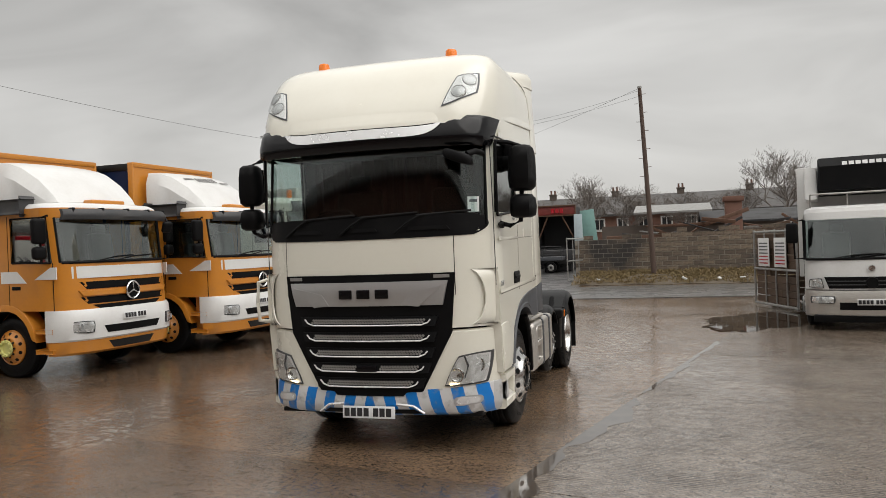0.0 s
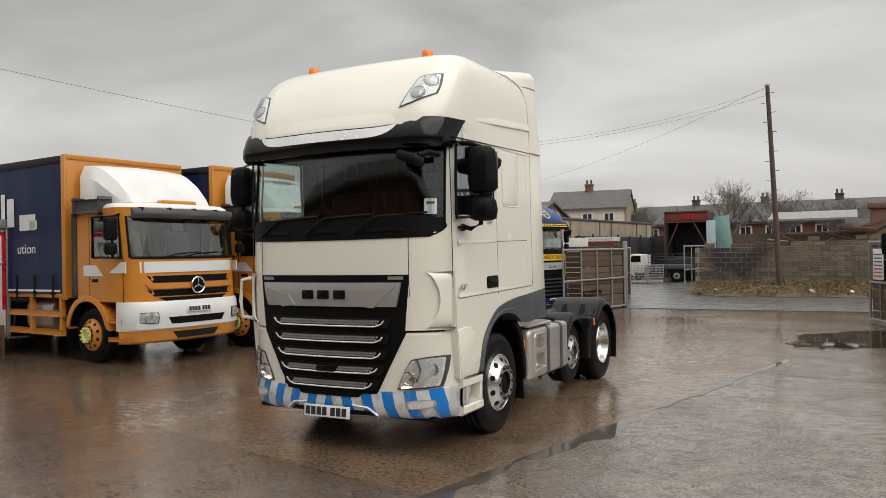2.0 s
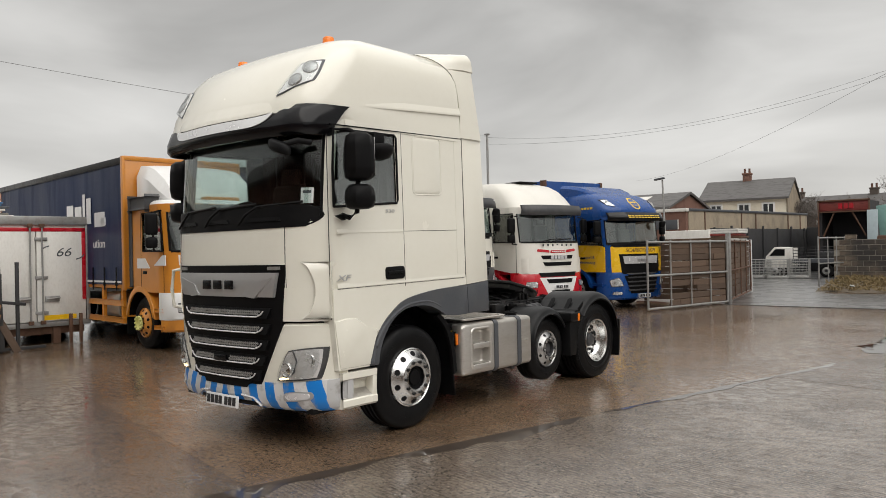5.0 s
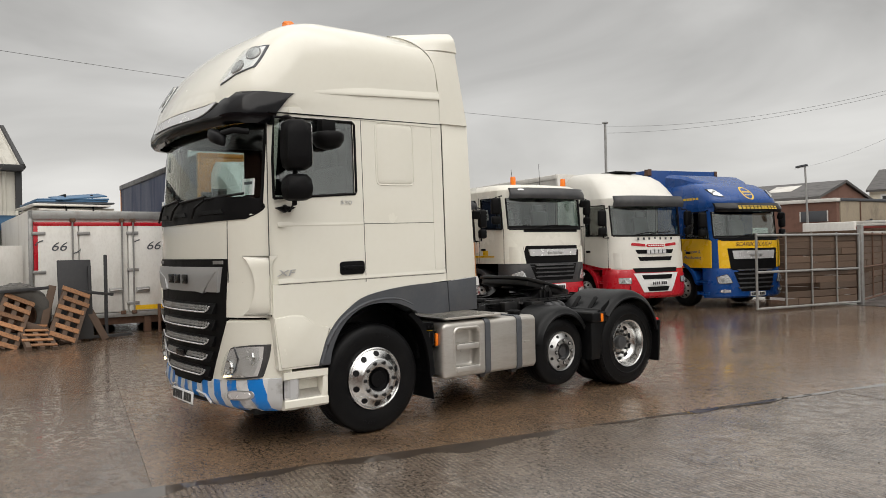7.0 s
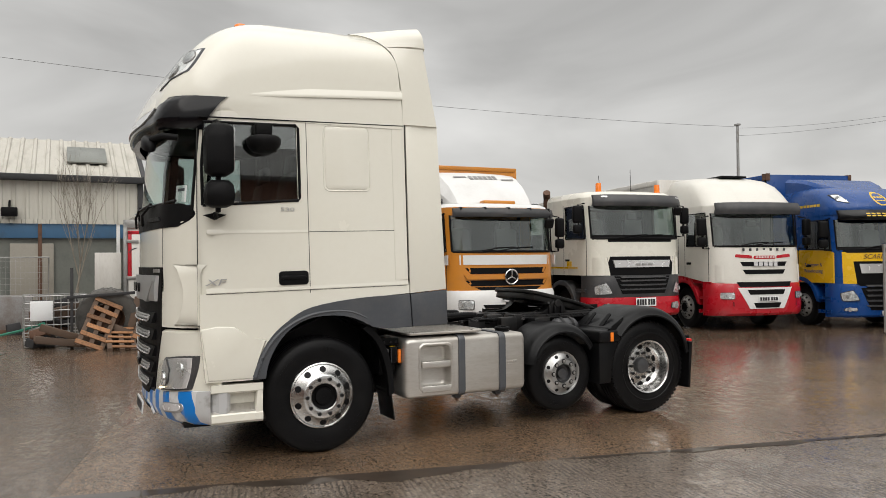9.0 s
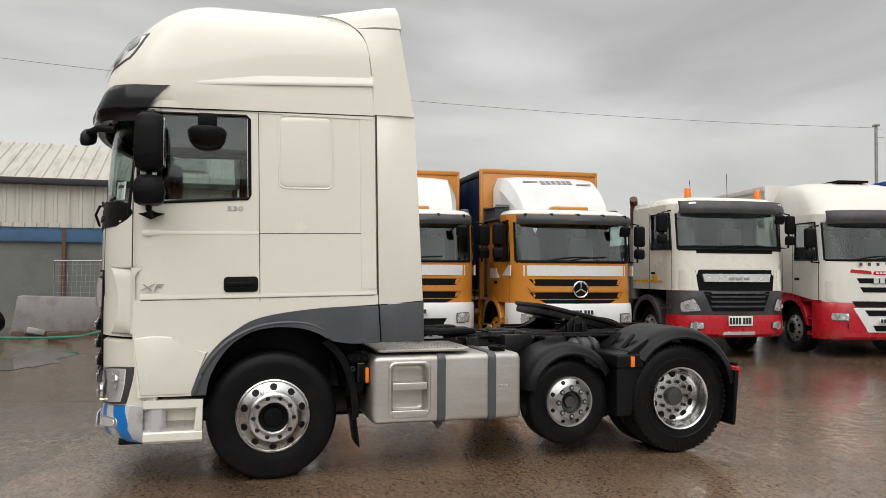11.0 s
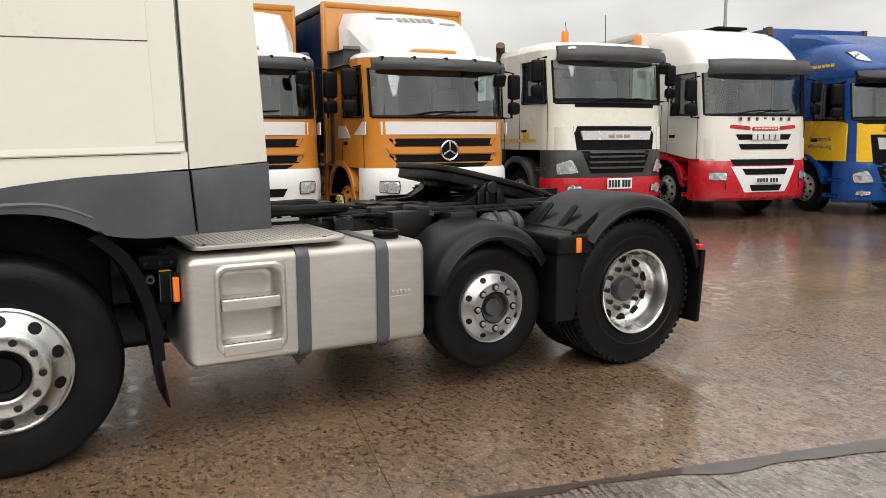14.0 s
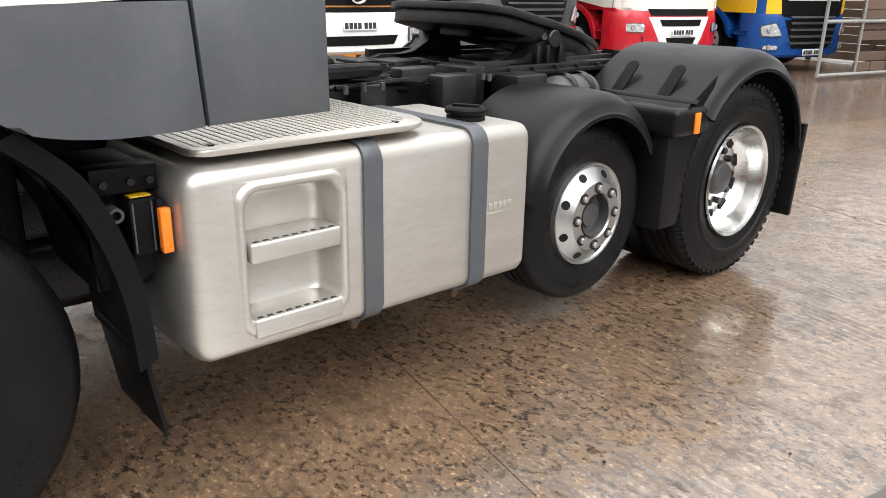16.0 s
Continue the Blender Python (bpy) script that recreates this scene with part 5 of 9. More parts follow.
# hoses and clutter between cab and coupling
for s in (1, -1):
    at_ = part("air_tank", lathe([(0.02, 2.80), (0.07, 2.815), (0.098, 2.85), (0.10, 2.87), (0.10, 3.06), (0.098, 3.08), (0.07, 3.115), (0.02, 3.13)], 24, "y", (s * 0.60, 0, 0.935)), GREYPL, tractor, "dull grey steel air tank", 60)
    each("tank_band", [lathe([(0.103, y), (0.104, y + 0.03)], 24, "y", (s * 0.60, 0, 0.945), False) for y in (2.89, 3.01)], CHASSIS, at_)
rng = random.Random(4)
part("suzi_hose", joined(*[tube([(-0.25 + 0.09 * k, 0.95, 1.3), (-0.2 + 0.1 * k, 1.15, 1.12), (0.1 * k, 1.5 + 0.12 * k, 1.09), (0.35 - 0.1 * k, 1.75, 1.07), (0.1, 1.55 - 0.1 * k, 1.06), (-0.3, 1.4, 1.06)], 0.022, 8) for k in range(3)]), RUBBER, tractor, "coiled black trailer hoses")
each("air_line", [tube([(rng.uniform(-0.3, 0.55), 1.7, 1.04), (rng.uniform(-0.3, 0.6), 2.1, 1.0 + rng.uniform(0, 0.06)), (rng.uniform(-0.3, 0.5), 2.5, 1.04), (rng.uniform(-0.35, 0.35), 3.0, 1.05)], 0.012, 6) for k in range(12)], RUBBER, tractor)
each("valve_bracket", [box(x, x + rng.uniform(0.08, 0.25), y, y + rng.uniform(0.06, 0.2), 0.9, 1.03 + rng.uniform(0, 0.06), 0.01) for x, y in [(rng.uniform(-0.4, 0.5), rng.uniform(1.7, 2.8)) for k in range(22)]], CHASSIS, tractor)
part("middle_catwalk", joined(box(-0.4, 0.4, 0.86, 1.62, 1.03, 1.05, 0.004), *[box(-0.4, 0.4, 0.88 + k * 0.09, 0.94 + k * 0.09, 1.05, 1.062, 0.003) for k in range(8)]), BRIGHT, tractor)
each("brass_fitting", [cyl(0.010, 0, 0.03, "z", (x, y, 1.03), 8) for x, y in [(rng.uniform(0.0, 0.62), rng.uniform(1.68, 2.7)) for k in range(14)]], GREYPL, tractor)
each("loose_hose", [tube(rounded(p, 5), 0.027, 10) for p in ([(0.2, 0.95, 1.25), (0.42, 1.15, 1.13), (0.58, 1.45, 1.12), (0.60, 1.75, 1.12), (0.48, 1.88, 1.10), (0.36, 1.65, 1.075), (0.40, 1.35, 1.07)], [(0.05, 0.95, 1.3), (0.28, 1.12, 1.17), (0.46, 1.36, 1.14), (0.50, 1.62, 1.145), (0.36, 1.72, 1.12), (0.2, 1.5, 1.09)])], RUBBER, tractor, "thick black trailer hose")
part("cab_rear_lower", box(-1.05, 1.05, 0.5, 0.84, 1.08, 1.44, 0.02), BLACK, tractor)
part("engine_shroud", box(-0.78, 0.78, -0.85, 0.5, 0.52, 1.40, 0.03), RUBBER, tractor)
# unseen underbody bulk, added to stop light crossing beneath the truck
part("engine_sump", box(-0.36, 0.36, -0.95, 1.1, 0.34, 0.6, 0.06, 3), CHASSIS, tractor)
part("exhaust_box", box(-0.5, 0.5, 0.8, 2.15, 0.40, 0.8, 0.05, 3), CHASSIS, tractor)


FADEDINK = mat("faded_grey_ink", (0.16, 0.155, 0.15), 0.6, 0, (0.5, 0.5, 0.5), 0.6, 0, 0, 9)

# ---- the parked lorries; each is built with its nose towards -y, its bumper at y = 0 ----
def cab_common(root, paint, rows_f, zs, ws0, ws1, rear, glass_mat=None, vis_mat=None, w=1.22, sw_rear=None):
    """The shell of a lorry cab with its glass, seats, wipers and mirrors. zs: heights of the shell's rings; ws0, ws1: rows between which the glass lies."""
    surf = surf_of(rows_f)
    f0 = surf(0, zs[ws0])
    sw_rear = sw_rear or f0 + 1.22
    fl = (f0 + 0.58, sw_rear, sw_rear + 0.12)
    rr = [ring_of(surf(0, z), z, w, fl, rear) for z in zs]
    nf, nr = len(truck_front(0)), len(rr[0])

    def hole(i, j):
        h = j if j < nr / 2 else nr - 1 - j
        return ws0 <= i < ws1 and (h < 8 or 9 <= h < nf + 1)

    body = part("cab_shell", loft(rr, True, True, hole), paint, root)
    z0, z1 = zs[ws0], zs[ws1]
    part("windscreen", patch(surf, ((-1.11, z0), (1.11, z0), (1.10, z1), (-1.10, z1)), -0.005, 0.004, 18, 3), glass_mat or BGGLASS, body)
    part("screen_surround", joined(*[tube([(s * 1.115, surf(1.115, z) - 0.004, z) for z in (z0, (z0 + z1) / 2, z1)], 0.022, 6) for s in (1, -1)], tube([(x / 10 * 1.1, surf(x / 10 * 1.1, z0) - 0.004, z0) for x in range(-10, 11)], 0.028, 6)), BLACK, body)
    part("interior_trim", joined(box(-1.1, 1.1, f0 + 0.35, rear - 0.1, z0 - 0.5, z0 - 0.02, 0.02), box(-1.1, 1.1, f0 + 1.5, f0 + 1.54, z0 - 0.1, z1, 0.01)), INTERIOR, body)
    for sx in (-0.55, 0.55):
        part("cab_seat", joined(boxm(0.5, 0.14, 0.7, pose(sx, f0 + 1.15, z0 + 0.15, -8), 0.05), boxm(0.26, 0.1, 0.18, pose(sx, f0 + 1.2, z0 + 0.58, -8), 0.04)), SLATE, body)
    for s in (1, -1):
        ya, yb = f0 + 0.40, sw_rear
        part("door_window", prism([(ya, z0 + 0.02), (yb, z0 + 0.04), (yb, z1), (ya + 0.06, z1)], "x", s * (w - 0.02), s * (w - 0.014)), glass_mat or DARKGLASS, body)
        part("window_seal", tube([(s * (w + 0.001), y, z) for y, z in ((ya, z0), (yb + 0.01, z0 + 0.02), (yb + 0.01, z1 + 0.01), (ya + 0.05, z1 + 0.01), (ya, z0))], 0.016, 6), BLACK, body)
        each("door_gap", (box(s * w - 0.003, s * w + 0.003, sw_rear + 0.08, sw_rear + 0.092, zs[0], z1 + 0.05, 0), box(s * w - 0.003, s * w + 0.003, f0 + 0.33, f0 + 0.342, zs[0], z0, 0)), RUBBER, body)
        part("door_handle", box(s * w - 0.01, s * w + 0.02, sw_rear - 0.17, sw_rear + 0.02, z0 - 0.42, z0 - 0.36, 0.012), BLACK, body)
        part("wiper", joined(tube([(s * 0.2 - 0.4, surf(0.3, z0) - 0.03, z0 + 0.02), (s * 0.2 - 0.1, surf(0.2, z0) - 0.03, z0 + 0.07), (s * 0.2 + 0.35, surf(0.5, z0) - 0.015, z0 + 0.09)], 0.012, 6)), BLACK, body)
    return body, surf


def mirrors(root, y, z, w=1.22, mat_=None, second=True):
    for s in (1, -1):
        m_ = joined(boxm(0.22, 0.13, 0.40, pose(s * (w + 0.2), y, z + 0.2, 0, 0, s * 12), 0.05, 3))
        if second:
            add(m_, boxm(0.21, 0.13, 0.20, pose(s * (w + 0.2), y, z - 0.14, 0, 0, s * 12), 0.05, 3))
        mr = part("door_mirror", m_, mat_ or BLACK, root, "black door mirror", 60)
        part("mirror_arm", tube([(s * w, y, z - 0.3), (s * (w + 0.16), y, z - 0.3), (s * (w + 0.18), y, z + 0.42), (s * w, y + 0.03, z + 0.45)], 0.02, 6), BLACK, mr)


def front_mirror(root, surf, z):
    part("front_mirror", joined(tube([(1.05, surf(1.0, z), z + 0.02), (1.0, surf(1, z) - 0.22, z + 0.0), (0.92, surf(0.9, z) - 0.3, z - 0.12)], 0.02, 6), boxm(0.2, 0.09, 0.2, pose(0.88, surf(0.88, z) - 0.3, z - 0.2, 20), 0.04, 3)), BLACK, root, "black front-view mirror", 60)


def lamps(root, surf, quad, label="clear headlamp"):
    for s in (1, -1):
        q = quad if s == 1 else [(-quad[1][0], quad[1][1]), (-quad[0][0], quad[0][1]), (-quad[3][0], quad[3][1]), (-quad[2][0], quad[2][1])]
        hl = part("headlamp", patch(surf, q, 0.030, 0.06, 8, 6, None, 0.25), GREYPL, root, label)
        cx, cz = sum(p[0] for p in q) / 4, sum(p[1] for p in q) / 4
        q2 = [(p[0] * 0.88 + cx * 0.12, p[1] * 0.86 + cz * 0.14) for p in q]
        part("reflector", patch(surf, q2, 0.036, 0.03, 10, 7, lambda u, v: 0.006 * math.sin(12 * u) * math.sin(8 * v), 0.25), LAMPREF, hl)
        part("lamp_bulb", lathe([(0.05, 0.02), (0.05, -0.004), (0.04, 0.0), (0.001, -0.008)], 16, "y", (cx + 0.03 * s, surf(cx + 0.03 * s, cz) - 0.042, cz), False), SILVER, hl)
        part("lens", patch(surf, q2, 0.060, 0.003, 8, 6, None, 0.25), CLEAR, hl)


def steps_and_arch(root, w, y_wheel, paint, z_top=1.1, step_mat=None):
    """Wheel arch over the front wheel and the entry steps before it."""
    for s in (1, -1):
        out = [(y_wheel - 0.66 * math.cos(radians(a)), 0.55 + 0.66 * math.sin(radians(a))) for a in range(4, 177, 12)]
        inn = [(y_wheel - 0.57 * math.cos(radians(a)), 0.55 + 0.57 * math.sin(radians(a))) for a in range(176, 3, -12)]
        part("wheel_arch", prism(out + inn, "x", s * (w - 0.28), s * (w + 0.01), 0.015), paint, root)
        part("arch_liner", loft([[(s * x, y_wheel - 0.56 * math.cos(radians(a)), 0.55 + 0.56 * math.sin(radians(a))) for a in range(4, 177, 12)] for x in (0.5, w - 0.02)], False), RUBBER, root)
        for z in (0.42, 0.74):
            part("entry_step", box(s * (w - 0.3), s * (w + 0.005), 0.42, y_wheel - 0.66, z, z + 0.06, 0.012), step_mat or paint, root)
        part("step_back", box(s * (w - 0.32), s * (w - 0.2), 0.3, y_wheel - 0.64, 0.38, z_top, 0.01), step_mat or paint, root)


def chassis_and_wheels(root, y_front, rear_ys, y_end, rim_mat, front_rim=None, r=0.5):
    part("chassis", joined(box(-0.42, -0.34, 0.3, y_end, 0.72, 0.98, 0.006), box(0.34, 0.42, 0.3, y_end, 0.72, 0.98, 0.006), box(-0.9, 0.9, 0.3, y_front + 0.9, 0.55, 0.95, 0.03)), CHASSIS, root)
    for s in (1, -1):
        wheel(root, s * 1.12, y_front, r, r, 0.3, "front", s, front_rim or rim_mat)
        for y in rear_ys:
            wheel(root, s * 1.12, y, r, r, 0.55, "deep", s, rim_mat, 0, False)


def body_box(root, x, y0, y1, z0, z1, front_mat, side_mat, name="cargo_box", label=""):
    fr = part(name, joined(box(-x, x, y0, y0 + 0.05, z0, z1, 0.012), box(-x, x, y1 - 0.05, y1, z0, z1, 0.012), box(-x + 0.02, x - 0.02, y0 + 0.04, y1 - 0.04, z0, z0 + 0.08, 0.005)), front_mat, root, label)
    part("box_roof", box(-x + 0.01, x - 0.01, y0 + 0.04, y1 - 0.03, z1 - 0.06, z1 + 0.006, 0.02), side_mat, fr)
    for s in (1, -1):
        part("top_rail", box(s * x - 0.02, s * x + 0.016, y0 + 0.03, y1, z1 - 0.14, z1 - 0.005, 0.01), CHASSIS if front_mat is ORANGE else side_mat, fr)
    return fr


def curtain(root, x, y0, y1, z0, z1, material, s, label):
    """A side curtain with soft vertical folds and its straps."""
    nrow = []
    rg = random.Random(int(y1 * 10))
    ph = [rg.uniform(0, 6) for _ in range(4)]
    n = 90
    for z in [z0 + (z1 - z0) * k / 6 for k in range(7)]:
        row = []
        for i in range(n + 1):
            y = y0 + (y1 - y0) * i / n
            d = 0.010 * math.sin(y * 2.1 + ph[0] + z * 0.6) + 0.003 * math.sin(y * 7 + ph[1] - z * 1.5) + 0.0012 * math.sin(y * 19 + ph[2] + z * 2)
            row.append((s * (x + d), y, z))
        nrow.append(row)
    cu = part("side_curtain", loft(nrow, False), material, root, label, 0)
    cu.data.shade_smooth()
    k = y0 + 0.3
    while k < y1:
        part("curtain_strap", joined(box(s * (x + 0.022), s * (x + 0.028), k, k + 0.045, z0 - 0.12, z0 + 0.35, 0.002), box(s * (x + 0.02), s * (x + 0.035), k - 0.01, k + 0.055, z0 - 0.02, z0 + 0.05, 0.004)), BLACK, cu)
        k += 0.62
    return cu


def orange_lorry(m, label, banner=True, lettered=True):
    """Rigid curtainsider with an amber cab, white bumper and a three-pointed round badge."""
    root = thing("curtainsider_lorry", label, "truck", m, "parked lorries")
    rf = [(0.4, 0.02), (0.62, 0.0), (1.1, 0.0), (1.4, 0.02), (1.85, 0.04), (2.6, 0.14), (2.8, 0.16)]
    body, surf = cab_common(root, ORANGE, rf, (1.1, 1.4, 1.62, 1.86, 2.2, 2.58, 2.74), 3, 5, 1.75)
    part("white_band", patch(surf, ((-1.2, 1.60), (1.2, 1.60), (1.2, 1.79), (-1.2, 1.79)), 0.014, 0.04, 24, 2), WHITE, body)
    for s in (1, -1):
        part("door_flash", prism([(0.30, 1.79), (0.42, 1.79), (0.78, 1.60), (0.30, 1.60)], "x", s * 1.21, s * 1.226), WHITE, body)
        part("door_flash", prism([(1.16, 1.74), (1.52, 1.74), (1.52, 1.55), (0.95, 1.55)], "x", s * 1.21, s * 1.227), WHITE, body)
    for z, h in ((1.48, 0.06), (1.24, 0.055)):
        part("grille_slot", patch(surf, ((-0.82, z - h), (0.82, z - h), (0.92, z + h), (-0.92, z + h)), 0.008, 0.03, 16, 2), BLACK, body)
    part("grille_bar", patch(surf, ((-0.9, 1.315), (0.9, 1.315), (0.95, 1.40), (-0.95, 1.40)), 0.05, 0.05, 16, 3), ORANGE, body)
    part("chin_slot", patch(surf, ((-0.62, 1.10), (0.62, 1.10), (0.75, 1.165), (-0.75, 1.165)), 0.01, 0.03, 12, 2), BLACK, body)
    bd = part("round_badge", lathe([(0.135, 0.02), (0.155, -0.02), (0.14, -0.035), (0.125, -0.02), (0.125, 0.02)], 28, "y", (0, -0.04, 1.36), False), CHROME, body, "round chrome badge")
    part("badge_ground", cyl(0.13, -0.045, -0.02, "y", (0, 0, 1.36), 24), BLACK, bd)
    part("badge_rays", joined(*[boxm(0.025, 0.015, 0.13, pose(0.062 * math.sin(a), -0.06, 1.36 + 0.062 * math.cos(a), 0, math.degrees(a)), 0.003) for a in (0, 2.094, 4.189)]), CHROME, bd)
    bumper_rows = [ring_of(f, z, 1.235, (0.55,), 0.6) for z, f in ((0.60, -0.02), (0.63, -0.06), (0.85, -0.08), (1.04, -0.06), (1.10, -0.02))]
    bp = part("bumper", loft(bumper_rows), WHITE, root, "white painted bumper")
    bsf = surf_of([(0.6, -0.02), (0.63, -0.06), (0.85, -0.08), (1.04, -0.06), (1.1, -0.02)])
    part("bumper_slot", patch(bsf, ((-0.55, 0.70), (0.55, 0.70), (0.62, 0.82), (-0.62, 0.82)), 0.006, 0.03, 10, 2), BLACK, bp)
    lamps(bp, bsf, [(0.80, 0.72), (1.10, 0.74), (1.10, 0.92), (0.80, 0.92)])
    low = [ring_of(f, z, 1.225, (0.5,), 0.55) for z, f in ((0.38, 0.06), (0.42, 0.0), (0.60, -0.03), (0.615, -0.01))]
    lw = part("lower_apron", loft(low), ORANGE, root, "amber lower apron")
    part("apron_slot", patch(surf_of([(0.38, 0.0), (0.6, -0.03)]), ((-0.4, 0.44), (0.4, 0.44), (0.5, 0.56), (-0.5, 0.56)), 0.01, 0.03, 8, 2), CHASSIS, lw)
    number_plate(bp, pose(0.0, -0.095, 0.945, -3))
    steps_and_arch(root, 1.22, 1.45, ORANGE, 1.1)
    # grey visor, air deflector, roof hatch
    vz = surf_of([(2.5, -0.05), (2.62, -0.10), (2.74, -0.02)])
    part("sun_visor", patch(vz, ((-1.13, 2.54), (1.13, 2.54), (1.12, 2.71), (-1.12, 2.71)), 0.02, 0.06, 18, 3), GREYPL, body, "grey plastic sun visor")
    each("visor_post", [*[box(x - 0.02, x + 0.02, vz(x, 2.7) - 0.03, vz(x, 2.7) + 0.08, 2.54, 2.73, 0.006) for x in (-1.0, -0.55, -0.05, 0.45, 0.95)]], BLACK, body)
    part("cab_roof", loft([ring_of(surf(0, 2.7) + d, z, 1.21 - k, (0.8,), 1.75 - k) for z, d, k in ((2.73, 0, 0), (2.78, 0.03, 0.02), (2.82, 0.10, 0.08), (2.835, 0.3, 0.25))]), WHITE, body)
    dr = []
    for y, zt, xh, ins in ((0.62, 2.86, 0.84, 0.0), (0.72, 3.0, 0.93, 0.05), (1.0, 3.26, 1.0, 0.08), (1.35, 3.48, 1.04, 0.09), (1.6, 3.57, 1.06, 0.08), (1.86, 3.60, 1.06, 0.06)):
        dr.append([(-xh, y, 2.80), (-xh + 0.0, y, zt - 0.25 if zt > 3.1 else 2.84), (-xh + ins * 1.5, y, zt - 0.03), (-xh * 0.6, y, zt), (0, y, zt + 0.015), (xh * 0.6, y, zt), (xh - ins * 1.5, y, zt - 0.03), (xh, y, zt - 0.25 if zt > 3.1 else 2.84), (xh, y, 2.80)])
    df = part("air_deflector", loft(dr), WHITE, root, "white roof air deflector", 30)
    part("roof_marker_panel", box(-0.36, 0.36, 0.40, 0.62, 2.80, 2.90, 0.03, 3), ORANGE, root)
    if lettered:
        mk_ = pose(0.06, 1.25, 3.437, 32.2)
        each("faded_lettering_bar", [boxm(0.085, 0.15, 0.005, mk_ @ pose(-0.3 + 0.115 * k, 0.008 * k, 0, 0, 0, 4), 0) for k in range(6)], FADEDINK, df, "faded grey lettering bar")
        each("faded_stripe", [boxm(0.3, 0.05, 0.005, mk_ @ pose(sx, dy, -0.004, 0, 0, 4), 0.0) for sx, dy in ((-0.55, 0.03), (0.56, -0.03))], FADEDINK, df)
    for s in (1, -1):
        part("side_air_vane", box(s * 1.08, s * 1.26, 0.95, 1.72, 2.66, 2.90, 0.05, 3), GREYPL, root, "grey plastic air intake")
        part("rear_vane", box(s * 1.15, s * 1.22, 1.72, 1.86, 1.2, 2.66, 0.02), GREYPL, root)
    mirrors(root, 0.42, 2.16)
    front_mirror(root, surf, 2.62)
    # body
    bx = body_box(root, 1.26, 2.0, 10.4, 1.15, 3.76, ORANGE, DIRTYWHITE, "curtain_body", "amber curtainsider body frame")
    each("corner_rail", [box(s * 1.26 - 0.03, s * 1.26 + 0.022, 1.985, 2.1, 1.12, 3.77, 0.012) for s in (1, -1)] + [box(-1.26, 1.26, 1.985, 2.06, 3.68, 3.775, 0.012)], ORANGE, bx)
    for s in (1, -1):
        cu = curtain(root, 1.25, 2.1, 10.35, 1.22, 3.63, NAVY, s, "navy curtain side with pale lettering")
        if banner:
            each("lettering_bar", [*[box(s * 1.263, s * 1.267, a, b, z0, z1, 0) for a, b, z0, z1 in ((3.0, 3.55, 2.42, 2.72), (2.95, 3.2, 2.44, 2.60), (3.75, 4.0, 2.5, 3.05), (4.08, 4.22, 2.5, 3.15), (4.3, 4.7, 2.5, 2.9), (4.8, 5.2, 2.5, 2.95), (4.1, 4.3, 1.98, 2.2))]], PALEINK, cu, "pale lettering bars")
            lettering("ution", 0.26, 0.002, Matrix.Translation((s * 1.266, 3.32, 2.06)) @ (SIDE if s == 1 else SIDE_R), PALEINK, cu, "curtain_lettering", "pale lettering at the end of a word", 0.62)
            part("hem_stripe", box(s * 1.263, s * 1.267, 2.2, 10.3, 1.26, 1.30, 0), PALEINK, cu)
        each("side_guard_rail", [*[box(s * 1.2, s * 1.235, 2.15, 7.0, z, z + 0.11, 0.01) for z in (0.46, 0.80)], *[box(s * 1.18, s * 1.23, y, y + 0.08, 0.46, 1.15, 0.01) for y in (2.2, 3.2, 4.6, 6.0)]], ORANGE, root, "amber side guard rails")
        part("fuel_tank", prism([(s * x, z) for x, z in rrect(0.6, 1.12, 0.55, 1.05, 0.1, 4)], "y", 2.7, 3.6, 0.02), ALLOY, root)
        part("mudflap", box(s * 0.8, s * 1.2, 2.08, 2.1, 0.25, 0.9, 0.004), RUBBER, root)
    RIM = ORANGE
    chassis_and_wheels(root, 1.45, (7.6, 8.8), 10.3, RIM, RIM)
    for s in (1, -1):
        part("wheel_nut_ring", joined(lathe([(0.125, 0.02), (0.14, 0.03), (0.14, 0.055), (0.1, 0.06), (0.09, 0.03)], 24, "x", (0, 0, 0)), *[cyl(0.02, 0.03, 0.085, "x", (0, 0.12 * math.cos(a * 0.628), 0.12 * math.sin(a * 0.628)), 8) for a in range(10)]), NUTS, root, "pale yellow wheel nut markers").matrix_basis = Matrix.Translation((s * 1.2, 1.45, 0.5)) @ Matrix.Diagonal((s, 1, 1, 1))
    return root


NUTS = mat("pale_yellow_plastic", (0.62, 0.60, 0.22), 0.5)


